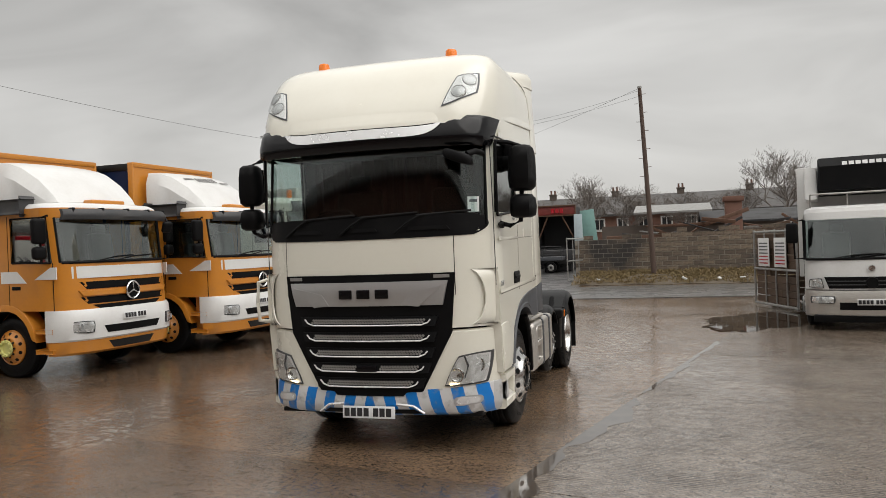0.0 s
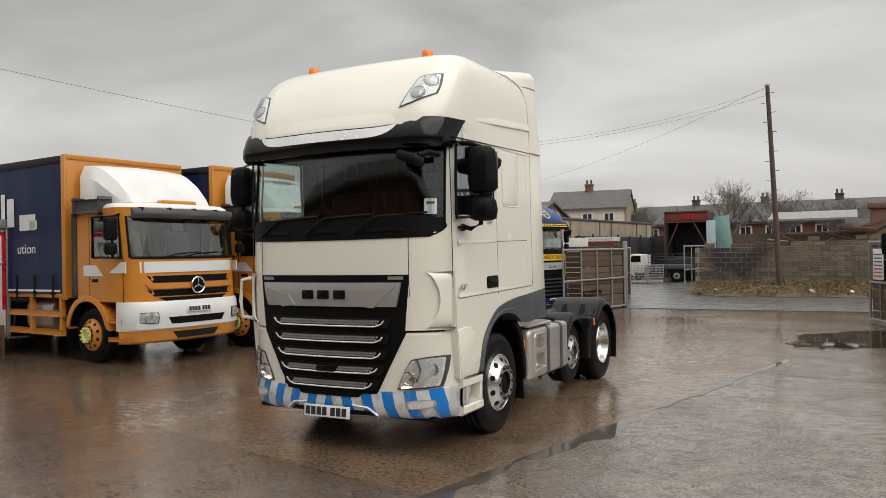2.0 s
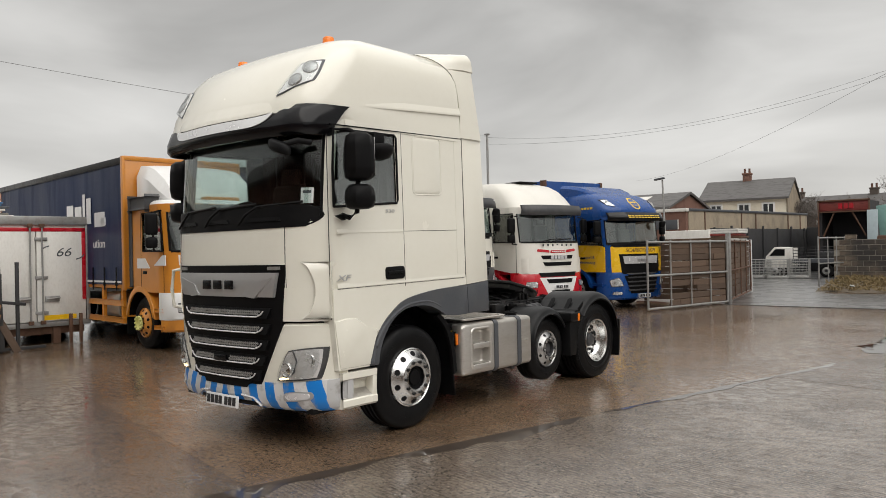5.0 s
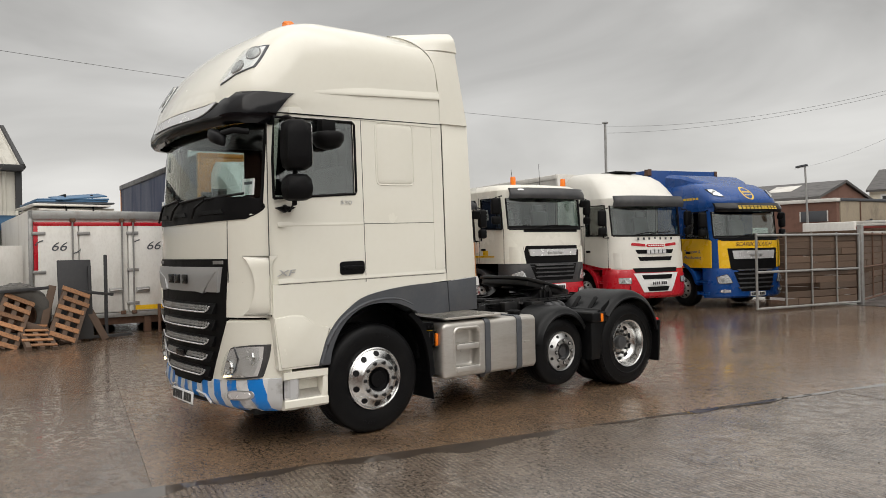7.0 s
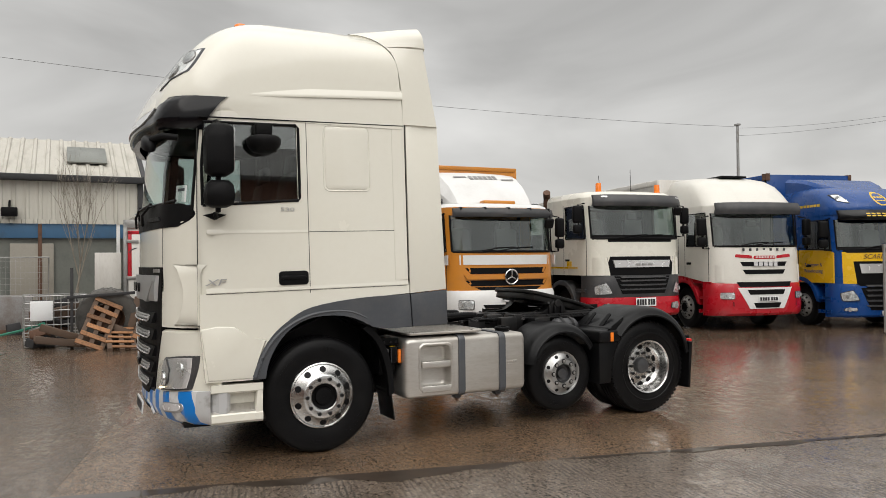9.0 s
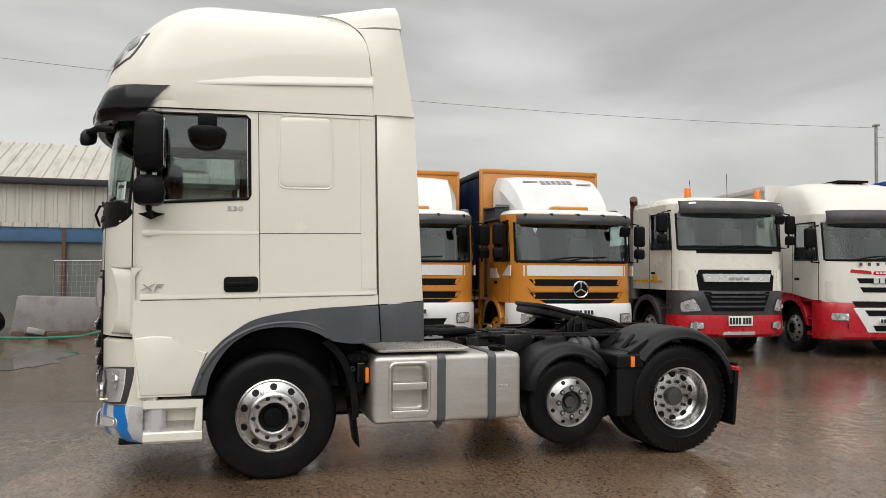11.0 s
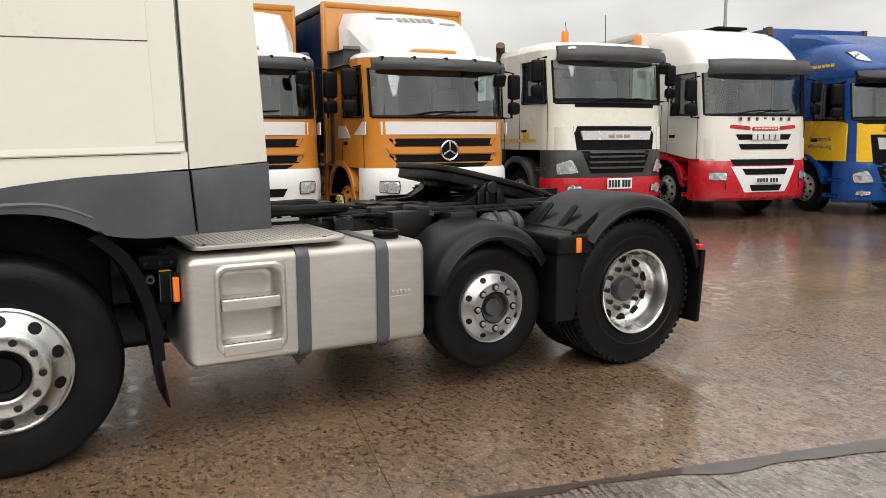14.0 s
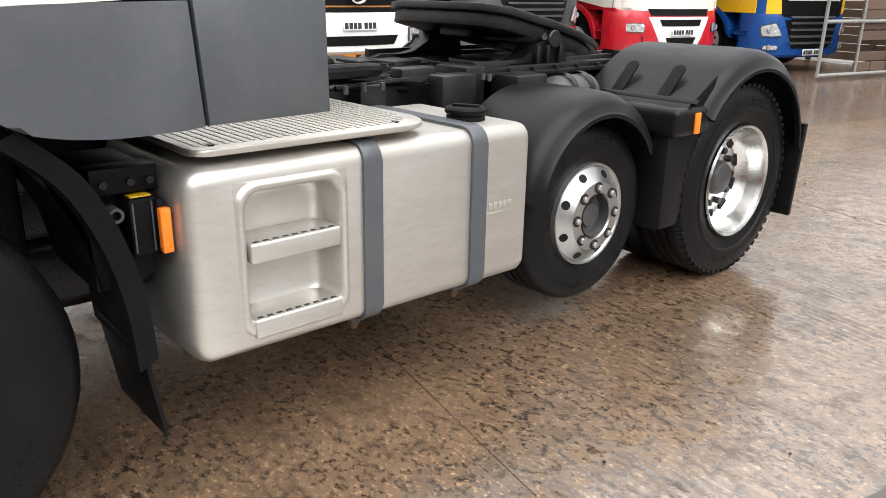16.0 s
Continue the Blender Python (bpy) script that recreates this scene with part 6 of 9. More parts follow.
def ivory_tractor(m):
    """Ivory lorry with grey and red lower front, two beacons and an exhaust stack."""
    root = thing("ivory_lorry", "ivory lorry with red bumper, black visor and two beacons", "truck", m, "parked lorries")
    rf = [(0.35, 0.03), (0.6, 0.0), (1.1, 0.0), (1.6, 0.02), (1.95, 0.04), (2.7, 0.13), (3.0, 0.16)]
    body, surf = cab_common(root, CREAM_B, rf, (1.12, 1.4, 1.7, 1.92, 2.25, 2.68, 2.86), 3, 5, 2.15)
    part("screen_base_trim", patch(surf, ((-1.08, 1.84), (1.08, 1.84), (1.12, 2.0), (-1.12, 2.0)), 0.006, 0.02, 16, 2), BLACK, body)
    part("cab_roof", loft([ring_of(surf(0, 2.84) + d, z, 1.22 - k, (0.9,), 2.15 - k * 0.5) for z, d, k in ((2.85, 0, 0), (2.95, 0.05, 0.03), (3.03, 0.16, 0.10), (3.07, 0.4, 0.3))]), CREAM_B, body)
    vz = surf_of([(2.6, -0.08), (2.75, -0.14), (2.9, -0.04)])
    vis = part("sun_visor", patch(vz, ((-1.14, 2.66), (1.14, 2.66), (1.12, 2.90), (-1.12, 2.90)), 0.02, 0.06, 18, 4), GREYPL, body, "dark grey sun visor")
    each("visor_lamp", [patch(vz, ((q * 0.95 - 0.06, 2.84), (q * 0.95 + 0.06, 2.84), (q * 0.95 + 0.05, 2.87), (q * 0.95 - 0.05, 2.87)), 0.035, 0.02, 3, 2) for q in (1, -1)], BRIGHT, vis)
    for s in (1, -1):
        part("roof_beacon", lathe([(0.075, 0), (0.075, 0.03), (0.065, 0.04), (0.062, 0.22), (0.05, 0.24), (0.001, 0.245)], 18, "z", (s * 0.78, 0.55, 3.0)), AMBER, root, "orange beacon")
        part("amber_side_stripe", box(s * 1.215, s * 1.225, 0.75, 2.1, 1.30, 1.35, 0.002), YELLOW, root)
        part("corner_deflector", patch(surf, [(s * 1.03 - 0.1, 1.12), (s * 1.03 + 0.1, 1.12), (s * 1.03 + 0.11, 1.6), (s * 1.03 - 0.09, 1.6)], 0.03, 0.06, 6, 4, lambda u, v: 0.03 * math.sin(math.pi * u)), CREAM_B, root)
    gr = part("grille", patch(surf, ((-0.80, 1.12), (0.80, 1.12), (0.86, 1.62), (-0.86, 1.62)), 0.008, 0.04, 14, 3), BLACK, body, "black grille")
    part("badge_band", patch(surf, ((-0.70, 1.33), (0.70, 1.33), (0.74, 1.52), (-0.74, 1.52)), 0.04, 0.04, 14, 3), BRIGHT, gr, "bright badge band")
    part("badge_block", joined(*[boxm(0.12, 0.016, 0.08, pose(x, surf(x, 1.42) - 0.048, 1.42), 0.01) for x in (-0.16, 0, 0.16)]), SILVER, gr, "plain grey badge block")
    lowp = [ring_of(f, z, 1.225, (0.6,), 0.62) for z, f in ((0.60, 0.0), (0.66, -0.03), (1.05, -0.02), (1.12, 0.0))]
    lp = part("lower_front", loft(lowp), GREYPL, root, "dark grey lower front panel")
    ls = surf_of([(0.6, 0.0), (0.66, -0.03), (1.05, -0.02), (1.12, 0.0)])
    part("lower_grille", patch(ls, ((-0.55, 0.70), (0.55, 0.70), (0.72, 1.10), (-0.72, 1.10)), 0.01, 0.03, 12, 3), BLACK, lp)
    for z in (0.78, 0.88, 0.98, 1.06):
        part("grille_slat", patch(ls, ((-0.56, z), (0.56, z), (0.6, z + 0.035), (-0.6, z + 0.035)), 0.035, 0.03, 12, 2), GREYPL, lp)
    lamps(lp, ls, [(0.76, 0.70), (1.12, 0.66), (1.13, 0.88), (0.90, 0.98)])
    bumper_rows = [ring_of(f, z, 1.23, (0.6,), 0.65) for z, f in ((0.36, 0.04), (0.40, -0.03), (0.52, -0.05), (0.62, -0.02))]
    bp = part("bumper", loft(bumper_rows), RED, root, "red painted bumper")
    bf = surf_of([(0.36, 0.04), (0.40, -0.03), (0.52, -0.05), (0.62, -0.02)])
    part("bumper_chrome_step", patch(bf, ((-0.35, 0.39), (0.35, 0.39), (0.33, 0.43), (-0.33, 0.43)), 0.015, 0.02, 6, 2), BRIGHT, bp)
    lamps(bp, bf, [(0.72, 0.46), (1.0, 0.46), (0.98, 0.54), (0.74, 0.54)], "clear fog lamp")
    number_plate(bp, pose(0, -0.075, 0.555))
    steps_and_arch(root, 1.22, 1.5, GREYPL, 1.12)
    mirrors(root, 0.40, 2.28)
    front_mirror(root, surf, 2.75)
    part("exhaust_stack", joined(tube([(-1.12, 2.3, 0.9), (-1.12, 2.3, 2.9), (-1.14, 2.27, 3.05), (-1.2, 2.16, 3.16)], 0.085, 12)), RUST, root, "rusty upright exhaust stack")
    part("stack_guard", cyl(0.13, 1.1, 2.65, "z", (-1.12, 2.3, 0), 16), GALV, root)
    part("rear_bulkhead_rack", joined(box(-1.15, 1.15, 2.2, 2.35, 0.95, 2.6, 0.02)), BLACK, root)
    part("tipper_body", joined(box(-1.2, 1.2, 2.6, 7.8, 1.1, 2.3, 0.03)), GREYPL, root)
    part("door_sticker", box(-1.228, -1.219, 1.0, 1.2, 1.36, 1.5, 0), YELLOW, root)
    each("aerial", [tube([(0.25, 0.8, 3.0), (0.27, 0.85, 3.6)], 0.006, 5), tube([(-0.5, 0.9, 3.0), (-0.52, 0.95, 3.45)], 0.006, 5)], BLACK, root)
    chassis_and_wheels(root, 1.5, (5.4, 6.7), 7.8, CHROME, GALV)
    return root


def white_red_lorry(m):
    """White lorry with a domed roof, red lower half and a tall white box."""
    root = thing("white_red_lorry", "white high-roof lorry with red lower half and white box", "truck", m, "parked lorries")
    rf = [(0.35, 0.03), (0.6, 0.0), (1.1, 0.0), (1.75, 0.03), (1.95, 0.06), (2.7, 0.16), (3.0, 0.2)]
    body, surf = cab_common(root, IVORYW, rf, (1.1, 1.4, 1.75, 1.95, 2.3, 2.72, 2.9), 3, 5, 2.2)
    rr = []
    for z, d, k in ((2.88, 0.0, 0), (3.0, 0.10, 0.02), (3.2, 0.28, 0.05), (3.4, 0.50, 0.10), (3.55, 0.78, 0.18), (3.63, 1.1, 0.3), (3.66, 1.4, 0.5)):
        rr.append(ring_of(surf(0, 2.85) + d, z, 1.22 - k, (max(0.9, 0.9 + d),), 2.25))
    part("domed_roof", loft(rr), IVORYW, body, "white domed high roof", 50)
    part("roof_hatch", box(-0.35, 0.35, 1.1, 1.75, 3.63, 3.68, 0.02), BLACK, body)
    vz = surf_of([(2.6, -0.06), (2.8, -0.12), (2.95, -0.04)])
    part("sun_visor", patch(vz, ((-1.14, 2.68), (1.14, 2.68), (1.12, 2.95), (-1.12, 2.95)), 0.02, 0.06, 18, 4), GREYPL, body, "grey sun visor")
    for z, hw in ((1.54, 0.62), (1.36, 0.56)):
        part("grille_slot", patch(surf, ((-hw + 0.06, z - 0.05), (hw - 0.06, z - 0.05), (hw, z + 0.05), (-hw, z + 0.05)), 0.008, 0.03, 12, 2), BLACK, body)
    part("maker_letters", bars([0.1] * 5, 0.10, 0.03, 0.012, Matrix.Translation((0, surf(0, 1.54) - 0.02, 1.54)) @ FRONT), BRIGHT, body, "plain silver badge bars")
    each("model_letter_bar", [box(x - 0.03, x + 0.03, surf(0.5, 1.86) - 0.034, surf(0.5, 1.86) - 0.03, 1.84, 1.90, 0) for x in [0.18 * (k - 3) for k in range(7)]], GREYPL, body)
    each("red_banner", [patch(surf, q_, 0.008, 0.012, 8, 3, None, 0.2) for q_ in (((-0.3, 1.655), (0.3, 1.655), (0.28, 1.73), (-0.28, 1.73)), ((-0.74, 1.70), (-0.32, 1.665), (-0.33, 1.735), (-0.72, 1.77)), ((0.32, 1.665), (0.74, 1.70), (0.72, 1.77), (0.33, 1.735)))], RED, body, "red ribbon banner")
    each("banner_bar", [patch(surf, ((x, 1.68), (x + 0.05, 1.68), (x + 0.05, 1.71), (x, 1.71)), 0.016, 0.01, 1, 1) for x in [-0.24 + 0.075 * k for k in range(7)]], WHITE, body)
    rows_low = [ring_of(f, z, 1.235, (0.6,), 0.65) for z, f in ((0.36, 0.04), (0.42, -0.03), (0.58, -0.06), (0.95, -0.04), (1.1, 0.0), (1.12, 0.03))]
    lo = part("lower_front", loft(rows_low), RED, root, "red lower front")
    ls = surf_of([(0.36, 0.04), (0.42, -0.03), (0.58, -0.06), (0.95, -0.04), (1.1, 0.0)])
    part("upper_slot", patch(ls, ((-0.66, 1.02), (0.66, 1.02), (0.72, 1.13), (-0.72, 1.13)), 0.012, 0.03, 12, 2), BLACK, lo)
    part("white_centre", patch(ls, ((-0.45, 0.52), (0.45, 0.52), (0.72, 1.0), (-0.72, 1.0)), 0.012, 0.03, 12, 4), WHITE, lo, "white centre panel")
    for z, hw in ((0.9, 0.5), (0.60, 0.36)):
        part("centre_slot", patch(ls, ((-hw + 0.06, z - 0.055), (hw - 0.06, z - 0.055), (hw, z + 0.055), (-hw, z + 0.055)), 0.02, 0.03, 8, 2), BLACK, lo)
    lamps(lo, ls, [(0.80, 0.74), (1.10, 0.74), (1.10, 0.90), (0.80, 0.90)])
    part("fog_surround", joined(*[patch(ls, ((s * 0.95 - 0.13, 0.58), (s * 0.95 + 0.13, 0.58), (s * 0.95 + 0.13, 0.69), (s * 0.95 - 0.13, 0.69)), 0.01, 0.02, 4, 2) for s in (1, -1)]), BLACK, lo)
    number_plate(lo, pose(0, -0.105, 0.745))
    for s in (1, -1):
        part("red_lower_door", prism([(0.32, 1.1), (0.32, 1.14), (1.45, 1.14), (1.5, 1.26), (2.2, 1.26), (2.2, 1.1)], "x", s * 1.2, s * 1.226), RED, body)
        part("corner_deflector", patch(surf, [(s * 1.06 - 0.08, 1.14), (s * 1.06 + 0.08, 1.14), (s * 1.06 + 0.08, 1.52), (s * 1.06 - 0.08, 1.52)], 0.025, 0.05, 5, 4, lambda u, v: 0.025 * math.sin(math.pi * u)), IVORYW, body)
    steps_and_arch(root, 1.22, 1.45, RED, 1.12)
    mirrors(root, 0.36, 2.20, 1.22, None, True)
    bx = body_box(root, 1.27, 2.45, 11.5, 1.15, 3.70, DIRTYWHITE, DIRTYWHITE, "cargo_box", "weathered white box body")
    for s in (1, -1):
        sd = part("box_side", box(s * 1.24, s * 1.272, 2.48, 11.45, 1.18, 3.58, 0.004), DIRTYWHITE, bx)
        part("red_emblem", prism([(2.75, 3.05), (3.0, 3.32), (3.25, 3.46), (3.55, 3.46), (3.45, 3.3), (3.2, 3.2), (3.05, 3.0)], "x", s * 1.27, s * 1.277), RED, sd, "red curved emblem shape")
        part("rivet_rail", joined(*[box(s * 1.27, s * 1.285, 2.5 + k * 0.5, 2.53 + k * 0.5, 3.56, 3.7, 0.002) for k in range(18)]), GALV, sd)
    chassis_and_wheels(root, 1.45, (8.0, 9.3), 11.3, GALV, GALV)
    return root


def blue_lorry(m):
    """Blue and yellow high-roof lorry with a blue curtain body."""
    root = thing("blue_yellow_lorry", "blue and yellow high-roof lorry with blue curtain body", "truck", m, "parked lorries")
    rf = [(0.35, 0.03), (0.6, 0.0), (1.1, 0.0), (1.6, 0.02), (1.95, 0.04), (2.7, 0.13), (3.0, 0.16)]
    body, surf = cab_common(root, BLUE, rf, (1.12, 1.4, 1.7, 1.92, 2.25, 2.62, 2.76), 3, 5, 2.2)
    part("yellow_front_panel", patch(surf, ((-1.205, 1.12), (1.205, 1.12), (1.205, 1.86), (-1.205, 1.86)), 0.018, 0.05, 30, 3), YELLOW, body, "yellow front panel")
    part("screen_base_trim", patch(surf, ((-1.08, 1.84), (1.08, 1.84), (1.13, 1.98), (-1.13, 1.98)), 0.022, 0.04, 16, 2), BLACK, body)
    for s in (1, -1):
        part("yellow_door_panel", prism([(0.32, 1.13), (0.32, 1.84), (0.46, 1.90), (1.32, 1.92), (2.1, 1.92), (2.1, 1.13)], "x", s * 1.2, s * 1.224), YELLOW, body, "yellow lower door panel")
        for q_, (txt, wd_) in enumerate((("Transport &", 0.62), ("Warehousing", 0.66))):
            lettering(txt, 0.12, 0.002, Matrix.Translation((s * 1.2265, 1.02, 1.56 - 0.15 * q_)) @ (SIDE if s == 1 else SIDE_R), BLUE, body, "door_lettering", "blue lettering on the yellow door", wd_)
    rr = []
    for z, d, k in ((2.74, -0.02, 0), (2.85, -0.05, 0.0), (2.95, -0.03, 0.0), (3.1, 0.10, 0.03), (3.25, 0.28, 0.07), (3.38, 0.52, 0.14), (3.46, 0.85, 0.25), (3.5, 1.2, 0.45)):
        rr.append(ring_of(surf(0, 2.75) + d, z, 1.23 - k, (max(0.9, 0.8 + d),), 2.2))
    part("roof_fairing", loft(rr), BLUE, body, "blue high-roof fairing", 50)
    rs = surf_of([(2.85, 0.09), (2.95, 0.11), (3.1, 0.24), (3.25, 0.42), (3.38, 0.66)])
    lamps(body, rs, [(0.82, 3.0), (1.04, 3.06), (1.08, 3.24), (0.92, 3.24)], "clear roof lamp")
    def on_roof(bm_, out_):
        for v in bm_.verts:
            v.co.y += rs(v.co.x, v.co.z) - out_
        return bm_
    em = part("gold_emblem", on_roof(lathe([(0.145, -0.004), (0.185, -0.004), (0.185, 0.02)], 32, "y", (0, 0, 3.12), False), 0.004), GOLD, body, "plain gold round emblem")
    each("emblem_bar", [on_roof(box(x_ - 0.035, x_ + 0.035, -0.004, 0.01, 3.06, 3.18, 0), 0.006) for x_ in (-0.085, 0, 0.085)], GOLD, em)
    dr = []
    for y, zt, xh in ((0.9, 3.42, 0.6), (1.15, 3.52, 0.9), (1.6, 3.68, 1.05), (2.2, 3.76, 1.1)):
        dr.append([(-xh, y, 3.3), (-xh, y, zt - 0.08), (-xh * 0.9, y, zt), (0, y, zt + 0.01), (xh * 0.9, y, zt), (xh, y, zt - 0.08), (xh, y, 3.3)])
    part("air_deflector", loft(dr), BLUE, root, "blue roof deflector")
    vz = surf_of([(2.5, -0.10), (2.7, -0.16), (2.85, -0.05)])
    vis = part("sun_visor", patch(vz, ((-1.15, 2.60), (1.15, 2.60), (1.14, 2.84), (-1.14, 2.84)), 0.02, 0.06, 18, 4), GLOSSBLK, body, "black sun visor")
    each("gold_lettering_bar", [*[patch(vz, ((x, 2.68), (x + 0.09, 2.68), (x + 0.09, 2.76), (x, 2.76)), 0.026, 0.01, 2, 1) for x in [-0.66 + 0.125 * k for k in range(11)]]], GOLD, vis, "gold lettering bars")
    each("gold_lettering_bar", [*[box(-1.232, -1.224, 0.75 + k * 0.12, 0.84 + k * 0.12, 2.96, 3.02, 0) for k in range(8)]], GOLD, body, "gold lettering bars")
    tw = lettering("SCARBOROUGH", 0.15, 0.002, Matrix.Translation((0, 0, 1.745)) @ FRONT, RUST, body, "town_lettering", "dark red slanted town lettering", 1.3, 0.35)
    for v in tw.data.vertices:
        v.co.y += surf(v.co.x, v.co.z) - 0.024
    gr = part("grille", patch(surf, ((-0.80, 1.10), (0.80, 1.10), (0.86, 1.64), (-0.86, 1.64)), 0.026, 0.04, 14, 3), BLACK, body, "black grille")
    part("badge_band", patch(surf, ((-0.70, 1.36), (0.70, 1.36), (0.74, 1.58), (-0.74, 1.58)), 0.04, 0.04, 14, 3), BRIGHT, gr)
    part("badge_block", joined(*[boxm(0.12, 0.016, 0.08, pose(x, surf(x, 1.47) - 0.048, 1.47), 0.01) for x in (-0.16, 0, 0.16)]), SILVER, gr)
    rows_low = [ring_of(f, z, 1.225, (0.6,), 0.65) for z, f in ((0.33, 0.05), (0.38, -0.02), (0.58, -0.04), (1.05, -0.02), (1.12, 0.0))]
    lo = part("lower_front", loft(rows_low), BLUE, root, "blue lower front")
    ls = surf_of([(0.33, 0.05), (0.38, -0.02), (0.58, -0.04), (1.05, -0.02), (1.12, 0.0)])
    part("lower_grille", patch(ls, ((-0.5, 0.5), (0.5, 0.5), (0.76, 1.10), (-0.76, 1.10)), 0.01, 0.03, 12, 3), BLACK, lo)
    for z in (0.58, 0.70, 0.82, 0.94, 1.05):
        part("grille_slat", patch(ls, ((-0.58, z), (0.58, z), (0.62, z + 0.04), (-0.62, z + 0.04)), 0.035, 0.03, 12, 2), GREYPL, lo)
    lamps(lo, ls, [(0.76, 0.72), (1.10, 0.70), (1.13, 0.90), (0.90, 0.98)])
    lamps(lo, ls, [(0.82, 0.48), (1.08, 0.48), (1.06, 0.56), (0.84, 0.56)], "clear fog lamp")
    number_plate(lo, pose(0, -0.07, 0.43))
    steps_and_arch(root, 1.22, 1.5, BLUE, 1.12)
    mirrors(root, 0.40, 2.20)
    front_mirror(root, surf, 2.70)
    bx = body_box(root, 1.27, 2.7, 12.0, 1.15, 3.95, BLUE, BLUE, "curtain_body", "blue curtainsider body")
    for s in (1, -1):
        curtain(root, 1.26, 2.8, 11.9, 1.22, 3.8, BLUE, s, "blue curtain side")
        part("rail_end", box(s * 1.2, s * 1.3, 2.68, 2.85, 3.8, 3.97, 0.01), RUST, bx)
    chassis_and_wheels(root, 1.5, (8.4, 9.7), 11.8, GALV, GALV)
    return root


def fridge_lorry(m):
    """Small white lorry with a refrigerator unit over its cab."""
    root = thing("fridge_lorry", "white box lorry with black refrigeration unit over the cab", "truck", m)
    rf = [(0.25, 0.03), (0.6, 0.0), (1.0, 0.0), (1.3, 0.03), (2.1, 0.22), (2.4, 0.3)]
    body, surf = cab_common(root, WHITE, rf, (0.78, 1.0, 1.26, 1.36, 1.75, 2.12, 2.26), 3, 5, 1.6, None, None, 1.14)
    part("cab_roof", loft([ring_of(surf(0, 2.25) + d, z, 1.13 - k, (0.8,), 1.6) for z, d, k in ((2.25, 0, 0), (2.33, 0.04, 0.02), (2.38, 0.16, 0.1))]), WHITE, body)
    part("grille", patch(surf, ((-0.72, 0.80), (0.72, 0.80), (0.80, 1.02), (-0.80, 1.02)), 0.008, 0.03, 12, 2), BLACK, body)
    for z in (0.86, 0.93):
        part("grille_slat", patch(surf, ((-0.74, z), (0.74, z), (0.75, z + 0.02), (-0.75, z + 0.02)), 0.02, 0.02, 12, 1), GREYPL, body)
    part("round_badge", lathe([(0.001, -0.04), (0.05, -0.04), (0.06, 0.0)], 20, "y", (0, 0, 1.18)), CHROME, body)
    part("badge_disc", lathe([(0.001, -0.05), (0.10, -0.05), (0.11, 0.0)], 20, "y", (0, 0, 0.91)), BLACK, body)
    lamps(body, surf, [(0.80, 0.80), (1.08, 0.82), (1.06, 0.98), (0.84, 1.0)])
    bp = part("bumper", loft([ring_of(f, z, 1.15, (0.5,), 0.6) for z, f in ((0.26, 0.05), (0.30, -0.04), (0.60, -0.06), (0.76, -0.02))]), ALLOY, root, "silver grey bumper")
    bf = surf_of([(0.26, 0.05), (0.30, -0.04), (0.60, -0.06), (0.76, -0.02)])
    lamps(bp, bf, [(0.62, 0.52), (1.05, 0.52), (1.05, 0.66), (0.62, 0.66)])
    part("bumper_slot", patch(bf, ((-0.55, 0.40), (0.55, 0.40), (0.55, 0.54), (-0.55, 0.54)), 0.008, 0.03, 10, 2), BLACK, bp)
    number_plate(bp, pose(0, -0.085, 0.55))
    part("front_spoiler", box(-1.0, 1.0, 0.0, 0.4, 0.16, 0.3, 0.03), BLACK, root)
    mirrors(root, 0.3, 1.68, 1.14, None, False)
    part("roof_bar", joined(tube([(-1.0, 0.45, 2.62), (1.0, 0.45, 2.62)], 0.02, 6), *[tube([(x, 0.5, 2.36), (x, 0.45, 2.62)], 0.018, 6) for x in (-1.0, -0.35, 0.35, 1.0)]), GALV, root)
    bx = body_box(root, 1.25, 1.75, 8.0, 0.95, 3.25, WHITE, WHITE, "fridge_box", "white insulated box")
    for s in (1, -1):
        part("box_side", box(s * 1.22, s * 1.252, 1.78, 7.95, 0.97, 3.15, 0.004), WHITE, bx)
    un = part("fridge_unit", prism([(0.95, 2.72), (1.75, 2.62), (1.75, 3.35), (1.2, 3.38), (0.98, 3.2)], "x", -0.85, 0.85, 0.05, 3), BLACK, root, "black refrigeration unit")
    each("unit_cheek", [prism([(1.1, 2.55), (1.75, 2.5), (1.75, 3.2), (1.3, 3.2)], "x", s * 0.86, s * 1.1, 0.04) for s in (1, -1)], WHITE, un)
    part("unit_badge_bars", bars([0.09] * 7, 0.08, 0.03, 0.005, pose(0, 1.0, 3.24) @ Matrix.Rotation(radians(62), 4, "X")), PALEINK, un, "plain pale badge bars")
    steps_and_arch(root, 1.13, 1.2, WHITE, 0.8)
    chassis_and_wheels(root, 1.2, (6.0,), 7.8, GALV, GALV, 0.42)
    return root


def refit_heights(root, table, keep):
    """Moves the parts of a lorry to the true heights in the table (built height, true height), but for its running gear."""
    def level(z):
        for (a, b), (c, d) in zip(table, table[1:]):
            if z <= c or (c, d) == table[-1]:
                return b + (d - b) * (z - a) / (c - a)

    def visit(ob):
        for ch in ob.children:
            if ch.name.split(".")[0] in keep or ch.name.startswith("wheel"):
                continue
            for v in ch.data.vertices:
                v.co.z = level(v.co.z)
            visit(ch)
    visit(root)
    return root


def facing(x, y, deg, back=0.0):
    """Pose of a lorry whose bumper's middle is at (x, y), its nose turned deg from +x."""
    return pose(x, y, 0, 0, 0, 90 + deg)


